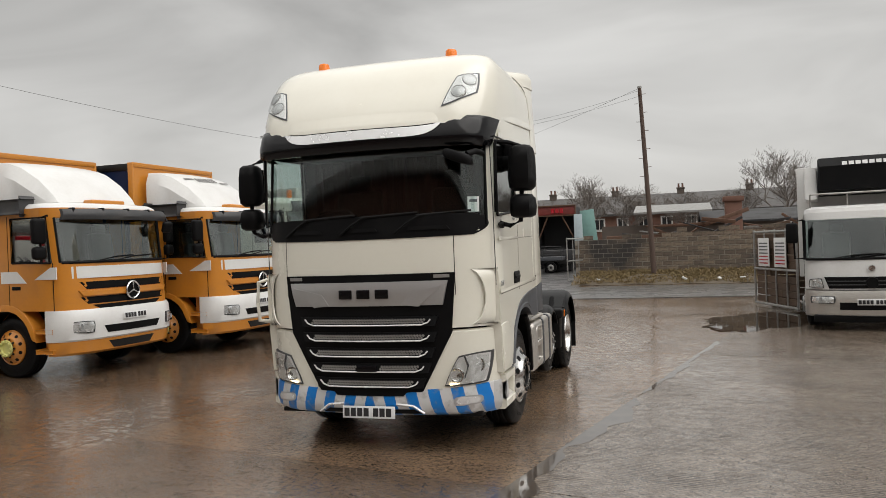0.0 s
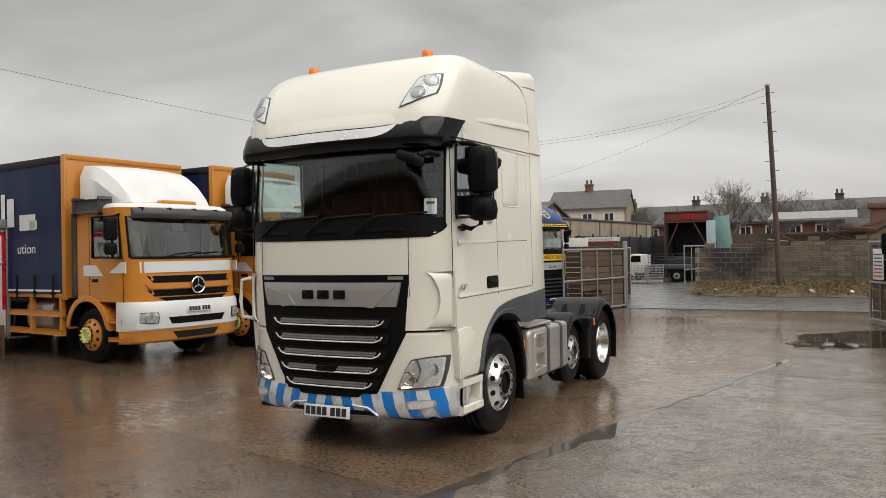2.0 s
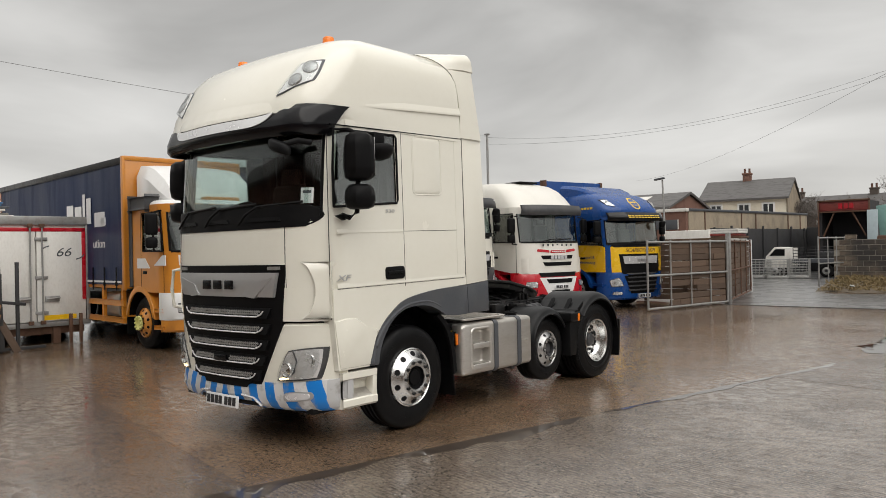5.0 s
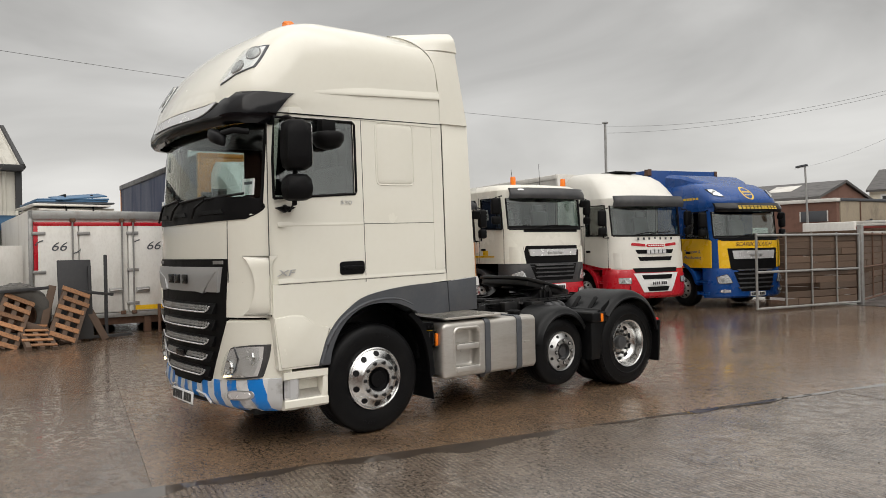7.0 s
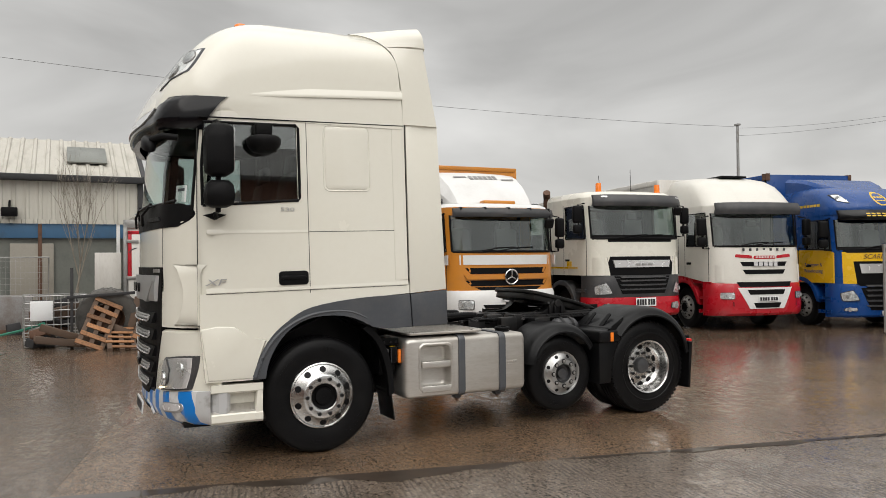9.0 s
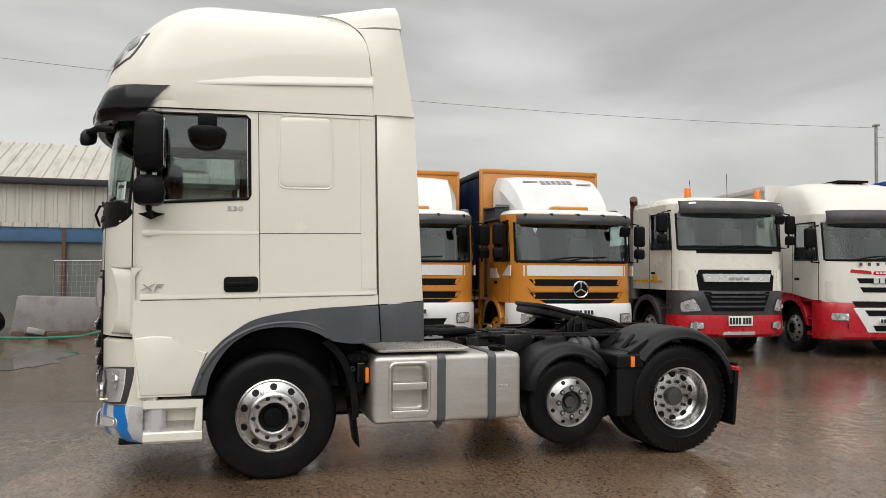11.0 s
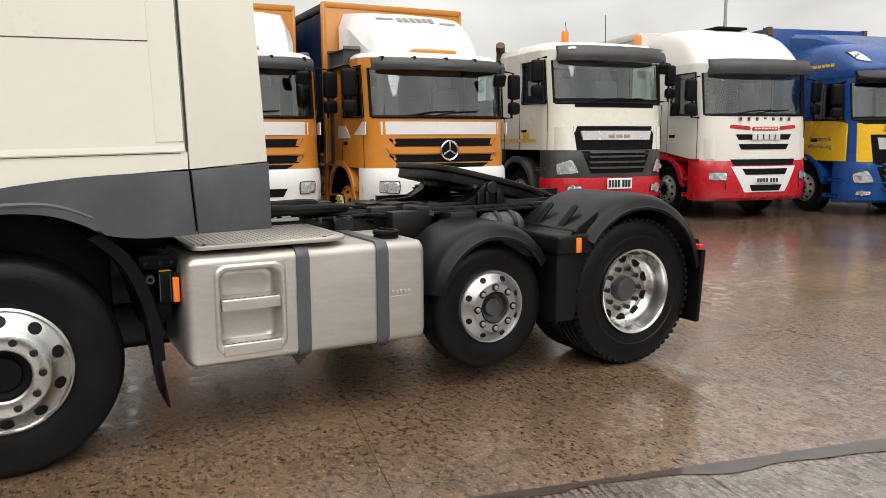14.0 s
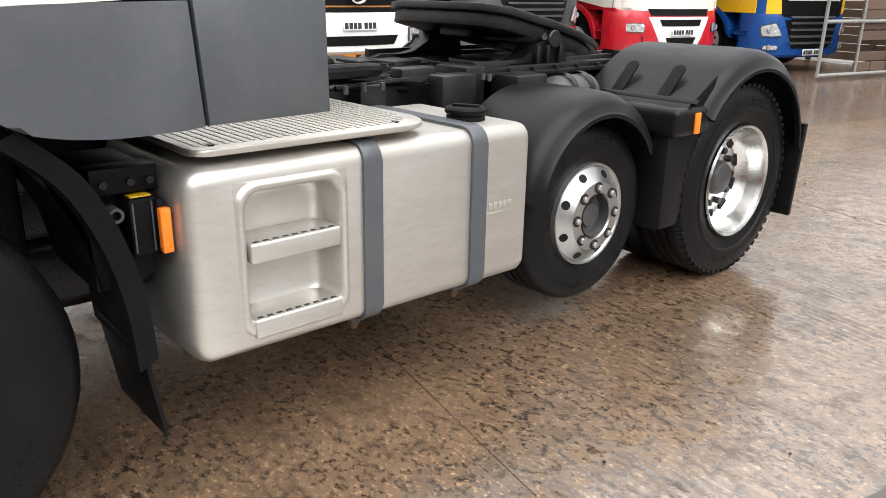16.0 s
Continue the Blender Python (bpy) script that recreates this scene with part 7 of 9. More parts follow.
orange_lorry(facing(-6.136, 2.962, -5.1), "amber curtainsider lorry with navy side and pale lettering", True, False)
orange_lorry(facing(-5.35, 5.88, -2.3), "amber curtainsider lorry with white deflector and faded lettering", True, True)
refit_heights(ivory_tractor(facing(-5.5, 9.38, -5.2)), ((0, 0), (0.36, 0.415), (0.62, 0.85), (1.12, 1.33), (1.62, 1.74), (1.84, 2.06), (2.68, 2.86), (2.90, 3.09), (3.07, 3.21), (3.6, 3.75)), ("chassis", "tipper_body", "rear_bulkhead_rack", "stack_guard", "wheel_arch", "arch_liner"))
white_red_lorry(facing(-4.84, 12.38, -11.4))
refit_heights(blue_lorry(facing(-3.79, 15.21, -14)), ((0, 0), (0.33, 0.27), (2.84, 2.77), (4.0, 3.93)), ("chassis", "wheel_arch", "arch_liner"))
fridge_lorry(pose(6.2, 8.0, 0, 0, 0, -9))


# ---- ground: one sheet, and the cast bays of the yard on it ----
BAY = radians(-12.4)   # the bays lie turned against the lorries
ALONG, ACROSS = Vector((0.215, 0.977, 0)), Vector((0.977, -0.215, 0))


def ground_material(name, per_slab, ribbed=False, tones=((0.118, 0.066, 0.032), (0.152, 0.096, 0.054))):
    m, n, l, p = nodes_of(name)
    big = noise_fac(n, l, 0.22, 0.35, 0.68, 6.0)
    mid = noise_fac(n, l, 1.1, 0.42, 0.72, 8.0)
    fine = noise_fac(n, l, 24, 0.50, 0.57, 9.0, (0.88, 1.12, 1), "Object", 0.80)
    spots = noise_fac(n, l, 8.0, 0.47, 0.66, 9.0, (0.9, 1.1, 1), "Object", 0.78)
    co, mp = n.new("ShaderNodeTexCoord"), n.new("ShaderNodeMapping")
    mp.inputs["Rotation"].default_value = (0, 0, BAY * -1)
    wv = n.new("ShaderNodeTexWave")
    wv.wave_type, wv.bands_direction = "BANDS", "Y"
    wv.inputs["Scale"].default_value, wv.inputs["Distortion"].default_value = 7.0, 2.5
    wv.inputs["Detail"].default_value, wv.inputs["Detail Scale"].default_value = 3.0, 1.6
    l.new(co.outputs["Object"], mp.inputs[0]); l.new(mp.outputs[0], wv.inputs["Vector"])
    patchy = noise_fac(n, l, 0.9, 0.15, 0.45, 4.0) if ribbed else noise_fac(n, l, 0.9, 0.47, 0.66, 4.0)
    brush = n.new("ShaderNodeMath"); brush.operation = "MULTIPLY"
    l.new(wv.outputs["Fac"], brush.inputs[0]); l.new(patchy, brush.inputs[1])
    c = mix_rgb(n, l, big, *tones)
    c = mix_rgb(n, l, mid, c, tuple(q * 0.52 for q in tones[0]))
    if per_slab:
        oi = n.new("ShaderNodeObjectInfo")
        rr = n.new("ShaderNodeMapRange"); rr.inputs["To Min"].default_value = 0.0; rr.inputs["To Max"].default_value = 0.4
        l.new(oi.outputs["Random"], rr.inputs["Value"])
        c = mix_rgb(n, l, rr.outputs[0], c, (0.15, 0.115, 0.085))
    f = n.new("ShaderNodeMath"); f.operation = "MULTIPLY"; l.new(fine, f.inputs[0]); l.new(noise_fac(n, l, 2.3, 0.10, 0.60, 5.0), f.inputs[1])
    flecks = noise_fac(n, l, 46, 0.55, 0.68, 4.0, (0.8, 1.2, 1), "Object", 0.7)
    c = mix_rgb(n, l, flecks, c, tuple(q * 1.75 for q in tones[1]))
    c = mix_rgb(n, l, f.outputs[0], c, (0.030, 0.016, 0.008))
    f3 = n.new("ShaderNodeMath"); f3.operation = "MULTIPLY"; l.new(spots, f3.inputs[0]); f3.inputs[1].default_value = 0.8
    c = mix_rgb(n, l, f3.outputs[0], c, (0.05, 0.03, 0.018))
    # dirt left in the hollows of the combed surface
    hol, hp = n.new("ShaderNodeMapRange"), n.new("ShaderNodeMath")
    hol.inputs["From Min"].default_value, hol.inputs["From Max"].default_value = 0.42, 0.12
    l.new(wv.outputs["Fac"], hol.inputs["Value"])
    hp.operation = "MULTIPLY"; l.new(hol.outputs[0], hp.inputs[0]); l.new(patchy, hp.inputs[1])
    hq = n.new("ShaderNodeMath"); hq.operation = "MULTIPLY"; l.new(hp.outputs[0], hq.inputs[0]); l.new(noise_fac(n, l, 1.7, 0.42, 0.68, 7.0, (0.8, 1.2, 1)), hq.inputs[1])
    c = mix_rgb(n, l, hq.outputs[0], c, (0.022, 0.013, 0.008))
    # hair cracks
    vo, vr, wob = n.new("ShaderNodeTexVoronoi"), n.new("ShaderNodeMapRange"), n.new("ShaderNodeTexNoise")
    vo.feature = "DISTANCE_TO_EDGE"
    vo.inputs["Scale"].default_value = 0.33
    wob.inputs["Scale"].default_value, wob.inputs["Detail"].default_value = 2.2, 6.0
    l.new(co.outputs["Object"], wob.inputs["Vector"])
    l.new(mix_rgb(n, l, 0.22, co.outputs["Object"], wob.outputs["Color"], "ADD"), vo.inputs["Vector"])
    vr.inputs["From Min"].default_value, vr.inputs["From Max"].default_value = 0.001, 0.003
    vr.inputs["To Min"].default_value, vr.inputs["To Max"].default_value = 1.0, 0.0
    l.new(vo.outputs["Distance"], vr.inputs["Value"])
    ck = n.new("ShaderNodeMath"); ck.operation = "MULTIPLY"; l.new(vr.outputs[0], ck.inputs[0])
    l.new(noise_fac(n, l, 0.5, 0.52, 0.66, 3.0), ck.inputs[1])
    c = mix_rgb(n, l, ck.outputs[0], c, (0.03, 0.02, 0.013))
    l.new(c, p.inputs["Base Color"])
    wet = noise_fac(n, l, 0.42, 0.40, 0.62, 6.0)
    p.inputs["Roughness"].default_value = 0.55
    p.inputs["Specular IOR Level"].default_value = 0.25
    # the film of water: smooth over the fine grain, broken by the ribs
    p.inputs["Coat IOR"].default_value = 2.6
    cw = n.new("ShaderNodeMath"); cw.operation = "MULTIPLY_ADD"; l.new(f3.outputs[0], cw.inputs[0]); cw.inputs[1].default_value = -0.6; cw.inputs[2].default_value = 1.0
    cw2 = n.new("ShaderNodeMath"); cw2.operation = "MULTIPLY_ADD"; cw2.use_clamp = True; l.new(hq.outputs[0], cw2.inputs[0]); cw2.inputs[1].default_value = -0.5; l.new(cw.outputs[0], cw2.inputs[2])
    l.new(cw2.outputs[0], p.inputs["Coat Weight"])
    r = n.new("ShaderNodeMapRange")
    r.inputs["To Min"].default_value, r.inputs["To Max"].default_value = 0.08, 0.21
    l.new(wet, r.inputs["Value"])
    l.new(r.outputs[0], p.inputs["Coat Roughness"])
    cb = n.new("ShaderNodeBump")
    cb.inputs["Strength"].default_value, cb.inputs["Distance"].default_value = 0.16, 0.008
    ch = n.new("ShaderNodeMath"); ch.operation = "MULTIPLY"; l.new(brush.outputs[0], ch.inputs[0]); l.new(wet, ch.inputs[1])
    ch2 = n.new("ShaderNodeMath"); ch2.operation = "MULTIPLY_ADD"; l.new(spots, ch2.inputs[0]); ch2.inputs[1].default_value = -0.5; l.new(ch.outputs[0], ch2.inputs[2])
    l.new(ch2.outputs[0], cb.inputs["Height"])
    l.new(cb.outputs[0], p.inputs["Coat Normal"])
    b = n.new("ShaderNodeMath"); b.operation = "MULTIPLY_ADD"; l.new(fine, b.inputs[0]); b.inputs[1].default_value = -0.55
    l.new(brush.outputs[0], b.inputs[2])
    b2 = n.new("ShaderNodeMath"); b2.operation = "MULTIPLY_ADD"; l.new(spots, b2.inputs[0]); b2.inputs[1].default_value = -0.5
    l.new(b.outputs[0], b2.inputs[2])
    cm = n.new("ShaderNodeMath"); cm.operation = "MULTIPLY"; l.new(b2.outputs[0], cm.inputs[0])
    w2 = n.new("ShaderNodeMapRange"); w2.inputs["To Min"].default_value = 0.25; l.new(wet, w2.inputs["Value"]); l.new(w2.outputs[0], cm.inputs[1])
    bump(n, l, p, cm.outputs[0], 0.6, 0.016)
    return m


WETCON = ground_material("wet_concrete_sheet", False)
SLABCON = ground_material("wet_concrete_slab", True)
RIBCON = ground_material("wet_brushed_concrete_slab", True, True, ((0.205, 0.157, 0.118), (0.255, 0.206, 0.162)))
TANCON = ground_material("wet_worn_tan_slab", True, False, ((0.212, 0.126, 0.064), (0.264, 0.168, 0.097)))
FILM, fn_, fl_, fp_ = nodes_of("water_film_on_concrete")
fl_.new(mix_rgb(fn_, fl_, noise_fac(fn_, fl_, 5, 0.4, 0.65), (0.05, 0.034, 0.023), (0.03, 0.02, 0.013)), fp_.inputs["Base Color"])
fp_.inputs["Roughness"].default_value = 0.5
fp_.inputs["Coat Weight"].default_value = 1.0
fp_.inputs["Coat IOR"].default_value = 1.5
fp_.inputs["Coat Roughness"].default_value = 0.02
WATER, wn_, wl_, wp_ = nodes_of("puddle_water")
wp_.inputs["Base Color"].default_value = (0.030, 0.022, 0.016, 1)
wp_.inputs["Roughness"].default_value = 0.02
wp_.inputs["IOR"].default_value = 1.33
bump(wn_, wl_, wp_, noise_fac(wn_, wl_, 7, 0.3, 0.7, 2.0), 0.03, 0.004)
ASPHALT = mat("wet_asphalt", (0.085, 0.083, 0.082), 0.30, 0, (0.045, 0.043, 0.042), 0.6, 0.15, 1.0, 1.2)
ASPHALT.node_tree.nodes["Principled BSDF"].inputs["Coat Roughness"].default_value = 0.28
EARTH = mat("muddy_verge", (0.075, 0.055, 0.032), 0.8, 0, (0.04, 0.034, 0.02), 0.6, 0.4, 0, 2)
bm = bmesh.new()
bmesh.ops.create_grid(bm, x_segments=8, y_segments=8, size=1500)
for v in bm.verts:
    v.co.z = -0.016
ground = structure("ground", bm, WETCON, "wet brown concrete ground with stains and water films", "ground", 0)
structure("road", prism([(-300, 17.6), (300, 17.6), (300, 23.9), (-300, 23.9)], "z", -0.03, -0.004), ASPHALT, "wet dark asphalt road beyond the gates", "road", 0)
structure("drain_strip", prism([(-2.4, 17.42), (1.0, 17.36), (5.6, 17.44), (12, 17.4), (12, 17.56), (5.6, 17.6), (1.0, 17.58), (-2.4, 17.6)], "z", -0.03, 0.003), ASPHALT, "dark wet channel between yard and road", "drain", 0)
structure("road_side_lane", prism([(-12, 23.8), (-1.2, 23.8), (-1.6, 28.5), (-3, 60), (-12, 60)], "z", -0.03, -0.008), ASPHALT, "wet asphalt lane between the far yards", "road", 0)

# ---- yard wall of blocks, verge, pole ----
BLOCK, bn, bl_, bp_ = nodes_of("weathered_brown_block")
oi = bn.new("ShaderNodeObjectInfo")
cr = bn.new("ShaderNodeValToRGB")
cr.color_ramp.elements[0].color, cr.color_ramp.elements[1].color = (0.125, 0.096, 0.072, 1), (0.25, 0.195, 0.14, 1)
bl_.new(oi.outputs["Random"], cr.inputs[0])
# soot over the upper courses, in drifts along the wall
geo_ = bn.new("ShaderNodeNewGeometry")
soot_, sootr_ = bn.new("ShaderNodeTexNoise"), bn.new("ShaderNodeMapRange")
soot_.inputs["Scale"].default_value, soot_.inputs["Detail"].default_value = 0.42, 4.0
sootr_.inputs["From Min"].default_value, sootr_.inputs["From Max"].default_value = 0.50, 0.64
bl_.new(geo_.outputs["Position"], soot_.inputs["Vector"])
bl_.new(soot_.outputs["Fac"], sootr_.inputs["Value"])
c_blk = mix_rgb(bn, bl_, sootr_.outputs[0], cr.outputs[0], (0.040, 0.036, 0.034))
bl_.new(mix_rgb(bn, bl_, noise_fac(bn, bl_, 3.0, 0.45, 0.75, 6, (1, 1, 1), "Generated"), c_blk, (0.05, 0.042, 0.036)), bp_.inputs["Base Color"])
bp_.inputs["Roughness"].default_value = 0.85
MORTAR = mat("wall_mortar", (0.30, 0.275, 0.235), 0.9, 0, (0.08, 0.07, 0.06), 0.5, 0.2, 0, 2)
WALL_A, WALL_B = Vector((-1.9, 28.55, 0)), Vector((9.2, 27.5, 0))
wd = (WALL_B - WALL_A).normalized()
wall_m = Matrix.Translation(WALL_A) @ Matrix.Rotation(math.atan2(wd.y, wd.x), 4, "Z")
wall_len = (WALL_B - WALL_A).length
wall = structure("wall_north", box(0, wall_len, 0.012, 0.21, 0, 1.9, 0.0), MORTAR, "long weathered block wall with a broken top", "wall", 0)
wall.matrix_basis = wall_m


def grass_clump(bm, x, y, z, rg, n=7, h=0.35):
    for _ in range(n):
        a, t = rg.uniform(0, 6.283), rg.uniform(0.4, 1.0)
        hh = h * rg.uniform(0.5, 1.2)
        lean = hh * t
        px, py = x + rg.uniform(-0.12, 0.12), y + rg.uniform(-0.12, 0.12)
        w = 0.012
        dx, dy = math.cos(a), math.sin(a)
        v = [bm.verts.new((px - dy * w, py + dx * w, z)), bm.verts.new((px + dy * w, py - dx * w, z)), bm.verts.new((px + dx * lean * 0.45 + dy * w * 0.7, py + dy * lean * 0.45 - dx * w * 0.7, z + hh * 0.75)), bm.verts.new((px + dx * lean, py + dy * lean, z + hh * 0.8))]
        bm.faces.new(v)


rg = random.Random(11)
bm = bmesh.new()
vv = [[bm.verts.new((-1.7 + i * 0.45, y + (0.35 * math.sin(i * 1.3) if j == 0 else 0) - i * 0.045, -0.006 if j == 0 else (0.10, 0.28, 0.34)[j - 1] + rg.uniform(-0.05, 0.05))) for i in range(30)] for j, y in enumerate((25.0, 25.5, 27.0, 28.6))]
for j in range(3):
    for i in range(29):
        bm.faces.new((vv[j][i], vv[j][i + 1], vv[j + 1][i + 1], vv[j + 1][i]))
structure("verge_bank", bm, EARTH, "low muddy bank at the foot of the wall", "verge")
bm = bmesh.new()
for _ in range(1500):
    x = rg.uniform(-1.6, 10)
    y = rg.uniform(25.2, 28.2) - (x + 1.7) * 0.1
    grass_clump(bm, x, y, 0.02 + 0.09 * (y - 25 + x * 0.1), rg, 7, 0.14 + 0.05 * max(0, y - 25.5 + x * 0.1))
DRYGRASS = mat("dead_winter_grass", (0.19, 0.135, 0.06), 0.8, 0, (0.07, 0.066, 0.03), 0.6, 0, 0, 5)
solo("dry_grass", bm, DRYGRASS, "matted dead winter grass on the bank", "grass", None, "", "stuff", 0)
LITTER = mat("pale_litter", (0.55, 0.55, 0.53), 0.6)
for k in range(9):
    x = rg.uniform(-1.0, 8.0)
    bm = boxm(rg.uniform(0.1, 0.28), rg.uniform(0.06, 0.16), rg.uniform(0.03, 0.1), pose(0, 0, 0.05, rg.uniform(-20, 20), rg.uniform(-20, 20), rg.uniform(0, 180)), 0.02)
    solo("litter", bm, LITTER, "crumpled pale litter in the dead grass", "litter", Matrix.Translation((x, 25.3 - 0.1 * (x + 1.7) + rg.uniform(0, 0.5), 0.14)), "litter in the grass")

pole = thing("telegraph_pole", "tall leaning wooden telegraph pole with step irons and wires", "pole")
pole_pts = [(1.72, 26.9, 0), (1.60, 26.93, 3.0), (1.48, 26.98, 6.0), (1.37, 27.05, 8.55)]
part("pole_shaft", tube(pole_pts, 0.12, 12, 0.08), POLEWOOD, pole)
for k in range(14):
    z = 3.0 + k * 0.4
    x = 1.72 - 0.041 * z
    part("step_iron", tube([(x - 0.1, 26.95, z), (x + (0.26 if k % 2 else -0.26), 26.95, z + 0.01)], 0.012, 5), RUST, pole)
part("pole_cap", cyl(0.095, 8.5, 8.58, "z", (1.37, 27.05, 0), 10), GALV, pole)


def cable(name, a, b, sag, r=0.005, label="thin black overhead cable"):
    a, b = Vector(a), Vector(b)
    pts = [a.lerp(b, t / 24) - Vector((0, 0, sag * 4 * (t / 24) * (1 - t / 24))) for t in range(25)]
    return solo(name, tube(pts, r, 5), CABLEGREY, label, "cable", None, "overhead cables")


cable("overhead_cable", (1.37, 27.05, 8.4), (-14.3, 21.8, 6.8), 0.9)
cable("overhead_cable", (1.37, 27.05, 8.15), (-14.3, 21.8, 6.5), 0.75)
cable("overhead_cable", (1.37, 27.05, 8.5), (-28.0, 64.0, 8.3), 0.8, 0.006)
cable("overhead_cable", (-14.3, 21.8, 6.85), (-15.5, -20.0, 8.3), 0.7, 0.006)

mast = thing("light_mast", "slim grey steel mast behind the lorries", "mast")
part("mast_shaft", tube([(-14.3, 21.8, 0), (-14.3, 21.8, 6.95)], 0.075, 10, 0.05), GALV, mast)
part("mast_head", box(-14.4, -14.2, 21.72, 21.88, 6.9, 6.97, 0.01), GALV, mast)
lamp = thing("street_lamp", "grey street lamp on the far side of the road", "lamp")
part("lamp_shaft", tube([(-9.7, 30, 0), (-9.85, 30, 5.05)], 0.06, 10, 0.04), GALV, lamp)
part("lamp_head", boxm(0.5, 0.22, 0.09, pose(-10.0, 30, 5.1, 0, -8, 10), 0.03), SLATE, lamp)


# ---- gates and fences of the yard ----
rgate = random.Random(31)


def gate_leaf(m, length, h, label, notices=0, boarded=0.0, steel=GALV):
    root = thing("yard_gate", label, "gate", m, "yard gates")
    r = 0.03
    for x in [0, length * 0.27, length * 0.52, length * 0.77, length]:
        part("gate_upright", tube([(x, 0, 0.06), (x, 0, h)], r if x in (0, length) else 0.022, 8), steel, root)
    for z in (0.08, 0.98, h - 0.06):
        part("gate_rail", tube([(0, 0, z), (length, 0, z)], r, 8), steel, root)
    if boarded:
        z = 0.12
        while z < h - 0.15:
            cut = [length * boarded] + sorted(rgate.uniform(length * (boarded + 0.12), length * 0.92) for _ in range(1)) + [length - 0.04]
            for a_, b_ in zip(cut, cut[1:]):
                dz_, dy_ = rgate.uniform(-0.012, 0.008), rgate.uniform(0.0, 0.02)
                if b_ - a_ > 0.1 and rgate.random() > 0.03:
                    part("gate_board", box(a_ + 0.004, b_ - 0.004, 0.03 + dy_, 0.055 + dy_, z + dz_, z + dz_ + 0.162, 0.006, 1), OLDWOOD, root)
            z += 0.178
    for k in range(notices):
        nb = part("notice", box(0.35 + k * 0.95, 1.0 + k * 0.95, -0.05, -0.035, 1.05, 1.78, 0.003), PLATE_W, root, "white printed notice board")
        for q in range(7):
            part("notice_line", box(0.42 + k * 0.95, 0.93 + k * 0.95, -0.053, -0.049, 1.12 + q * 0.085, 1.15 + q * 0.085, 0), RED if q < 3 else SLATE, nb)
    return root


def along(a, b):
    a, b = Vector(a), Vector(b)
    d = b - a
    return Matrix.Translation((a.x, a.y, 0)) @ Matrix.Rotation(math.atan2(d.y, d.x), 4, "Z"), d.length


gm, gl_ = along((-2.95, 13.8), (-2.2, 17.6))
gate_leaf(gm, gl_, 1.95, "open galvanised gate part boarded in brown timber", 0, 0.27)
gm, gl_ = along((-2.32, 18.0), (-3.62, 23.8))
gate_leaf(gm, gl_, 1.95, "long rusty gate boarded in brown timber", 0, 0.01, RUST)
gm, gl_ = along((4.72, 14.2), (5.45, 11.9))
gate_leaf(gm, gl_, 2.0, "open galvanised gate with timber boards and white notices", 2, 0.02)
gm, gl_ = along((-2.05, 26.9), (-1.35, 29.2))
gate_leaf(gm, gl_, 2.05, "galvanised bar gate at the far lane")


def board_fence(name, a, b, h, label):
    m, length = along(a, b)
    f = tagged(new(name, mesh_of(joined(*[box(x - 0.05, x + 0.05, 0.03, 0.12, 0, h + 0.05, 0.01) for x in [length * k / 8 for k in range(9)]]), name, OLDWOOD)), label, "fence", "", "structure")
    f.matrix_basis = m
    z = 0.06
    while z < h:
        part("board", box(0, length, 0, 0.028, z, z + 0.165, 0.006, 1), OLDWOOD, f)
        z += 0.178
    return f


board_fence("fence_west", (-2.3, 17.9), (-13.5, 19.2), 1.9, "weathered brown boarded fence behind the gate")
board_fence("fence_east", (5.2, 14.6), (16.0, 15.2), 1.8, "weathered brown boarded fence beside the gate")
solo("white_post", box(-3.8, -3.65, 23.95, 24.1, 0, 1.97, 0.01), WHITE, "white painted post beside the gate", "post")
solo("gate_post", box(-2.25, -2.13, 17.62, 17.76, 0, 2.15, 0.01), GALV, "grey steel gate post", "post")


# ---- far side of the road: lane, shed, flatbed, houses, trees ----
ROOFT = mat("grey_roof_slates", (0.085, 0.08, 0.078), 0.7, 0, (0.05, 0.047, 0.045), 0.6, 0.2, 0, 1.5, (1, 1, 6))
RENDERW = mat("cream_render", (0.66, 0.61, 0.50), 0.85, 0, (0.38, 0.33, 0.26), 0.5, 0.1, 0, 1)
BRICKR = mat("dull_red_brick", (0.17, 0.085, 0.06), 0.85, 0, (0.09, 0.055, 0.045), 0.6, 0.2, 0, 2)
BRICKB = mat("weathered_buff_render", (0.28, 0.23, 0.165), 0.85, 0, (0.10, 0.085, 0.07), 0.8, 0.2, 0, 1.1, (1, 1, 0.5))
DARKWIN = mat("dark_window", (0.03, 0.033, 0.036), 0.1)
TEALP = mat("teal_sheet", (0.20, 0.36, 0.33), 0.6, 0, (0.13, 0.2, 0.18), 0.4)
PALEBLUE = mat("pale_blue_sheet", (0.42, 0.50, 0.53), 0.6, 0, (0.25, 0.28, 0.3), 0.4)
FADEDRED = mat("faded_red_sheet", (0.20, 0.032, 0.025), 0.6, 0, (0.08, 0.03, 0.025), 0.6, 0.1, 0, 2)
BLACKP = mat("tarred_sheet", (0.02, 0.02, 0.022), 0.7, 0, (0.05, 0.045, 0.04), 0.5, 0.2, 0, 1)


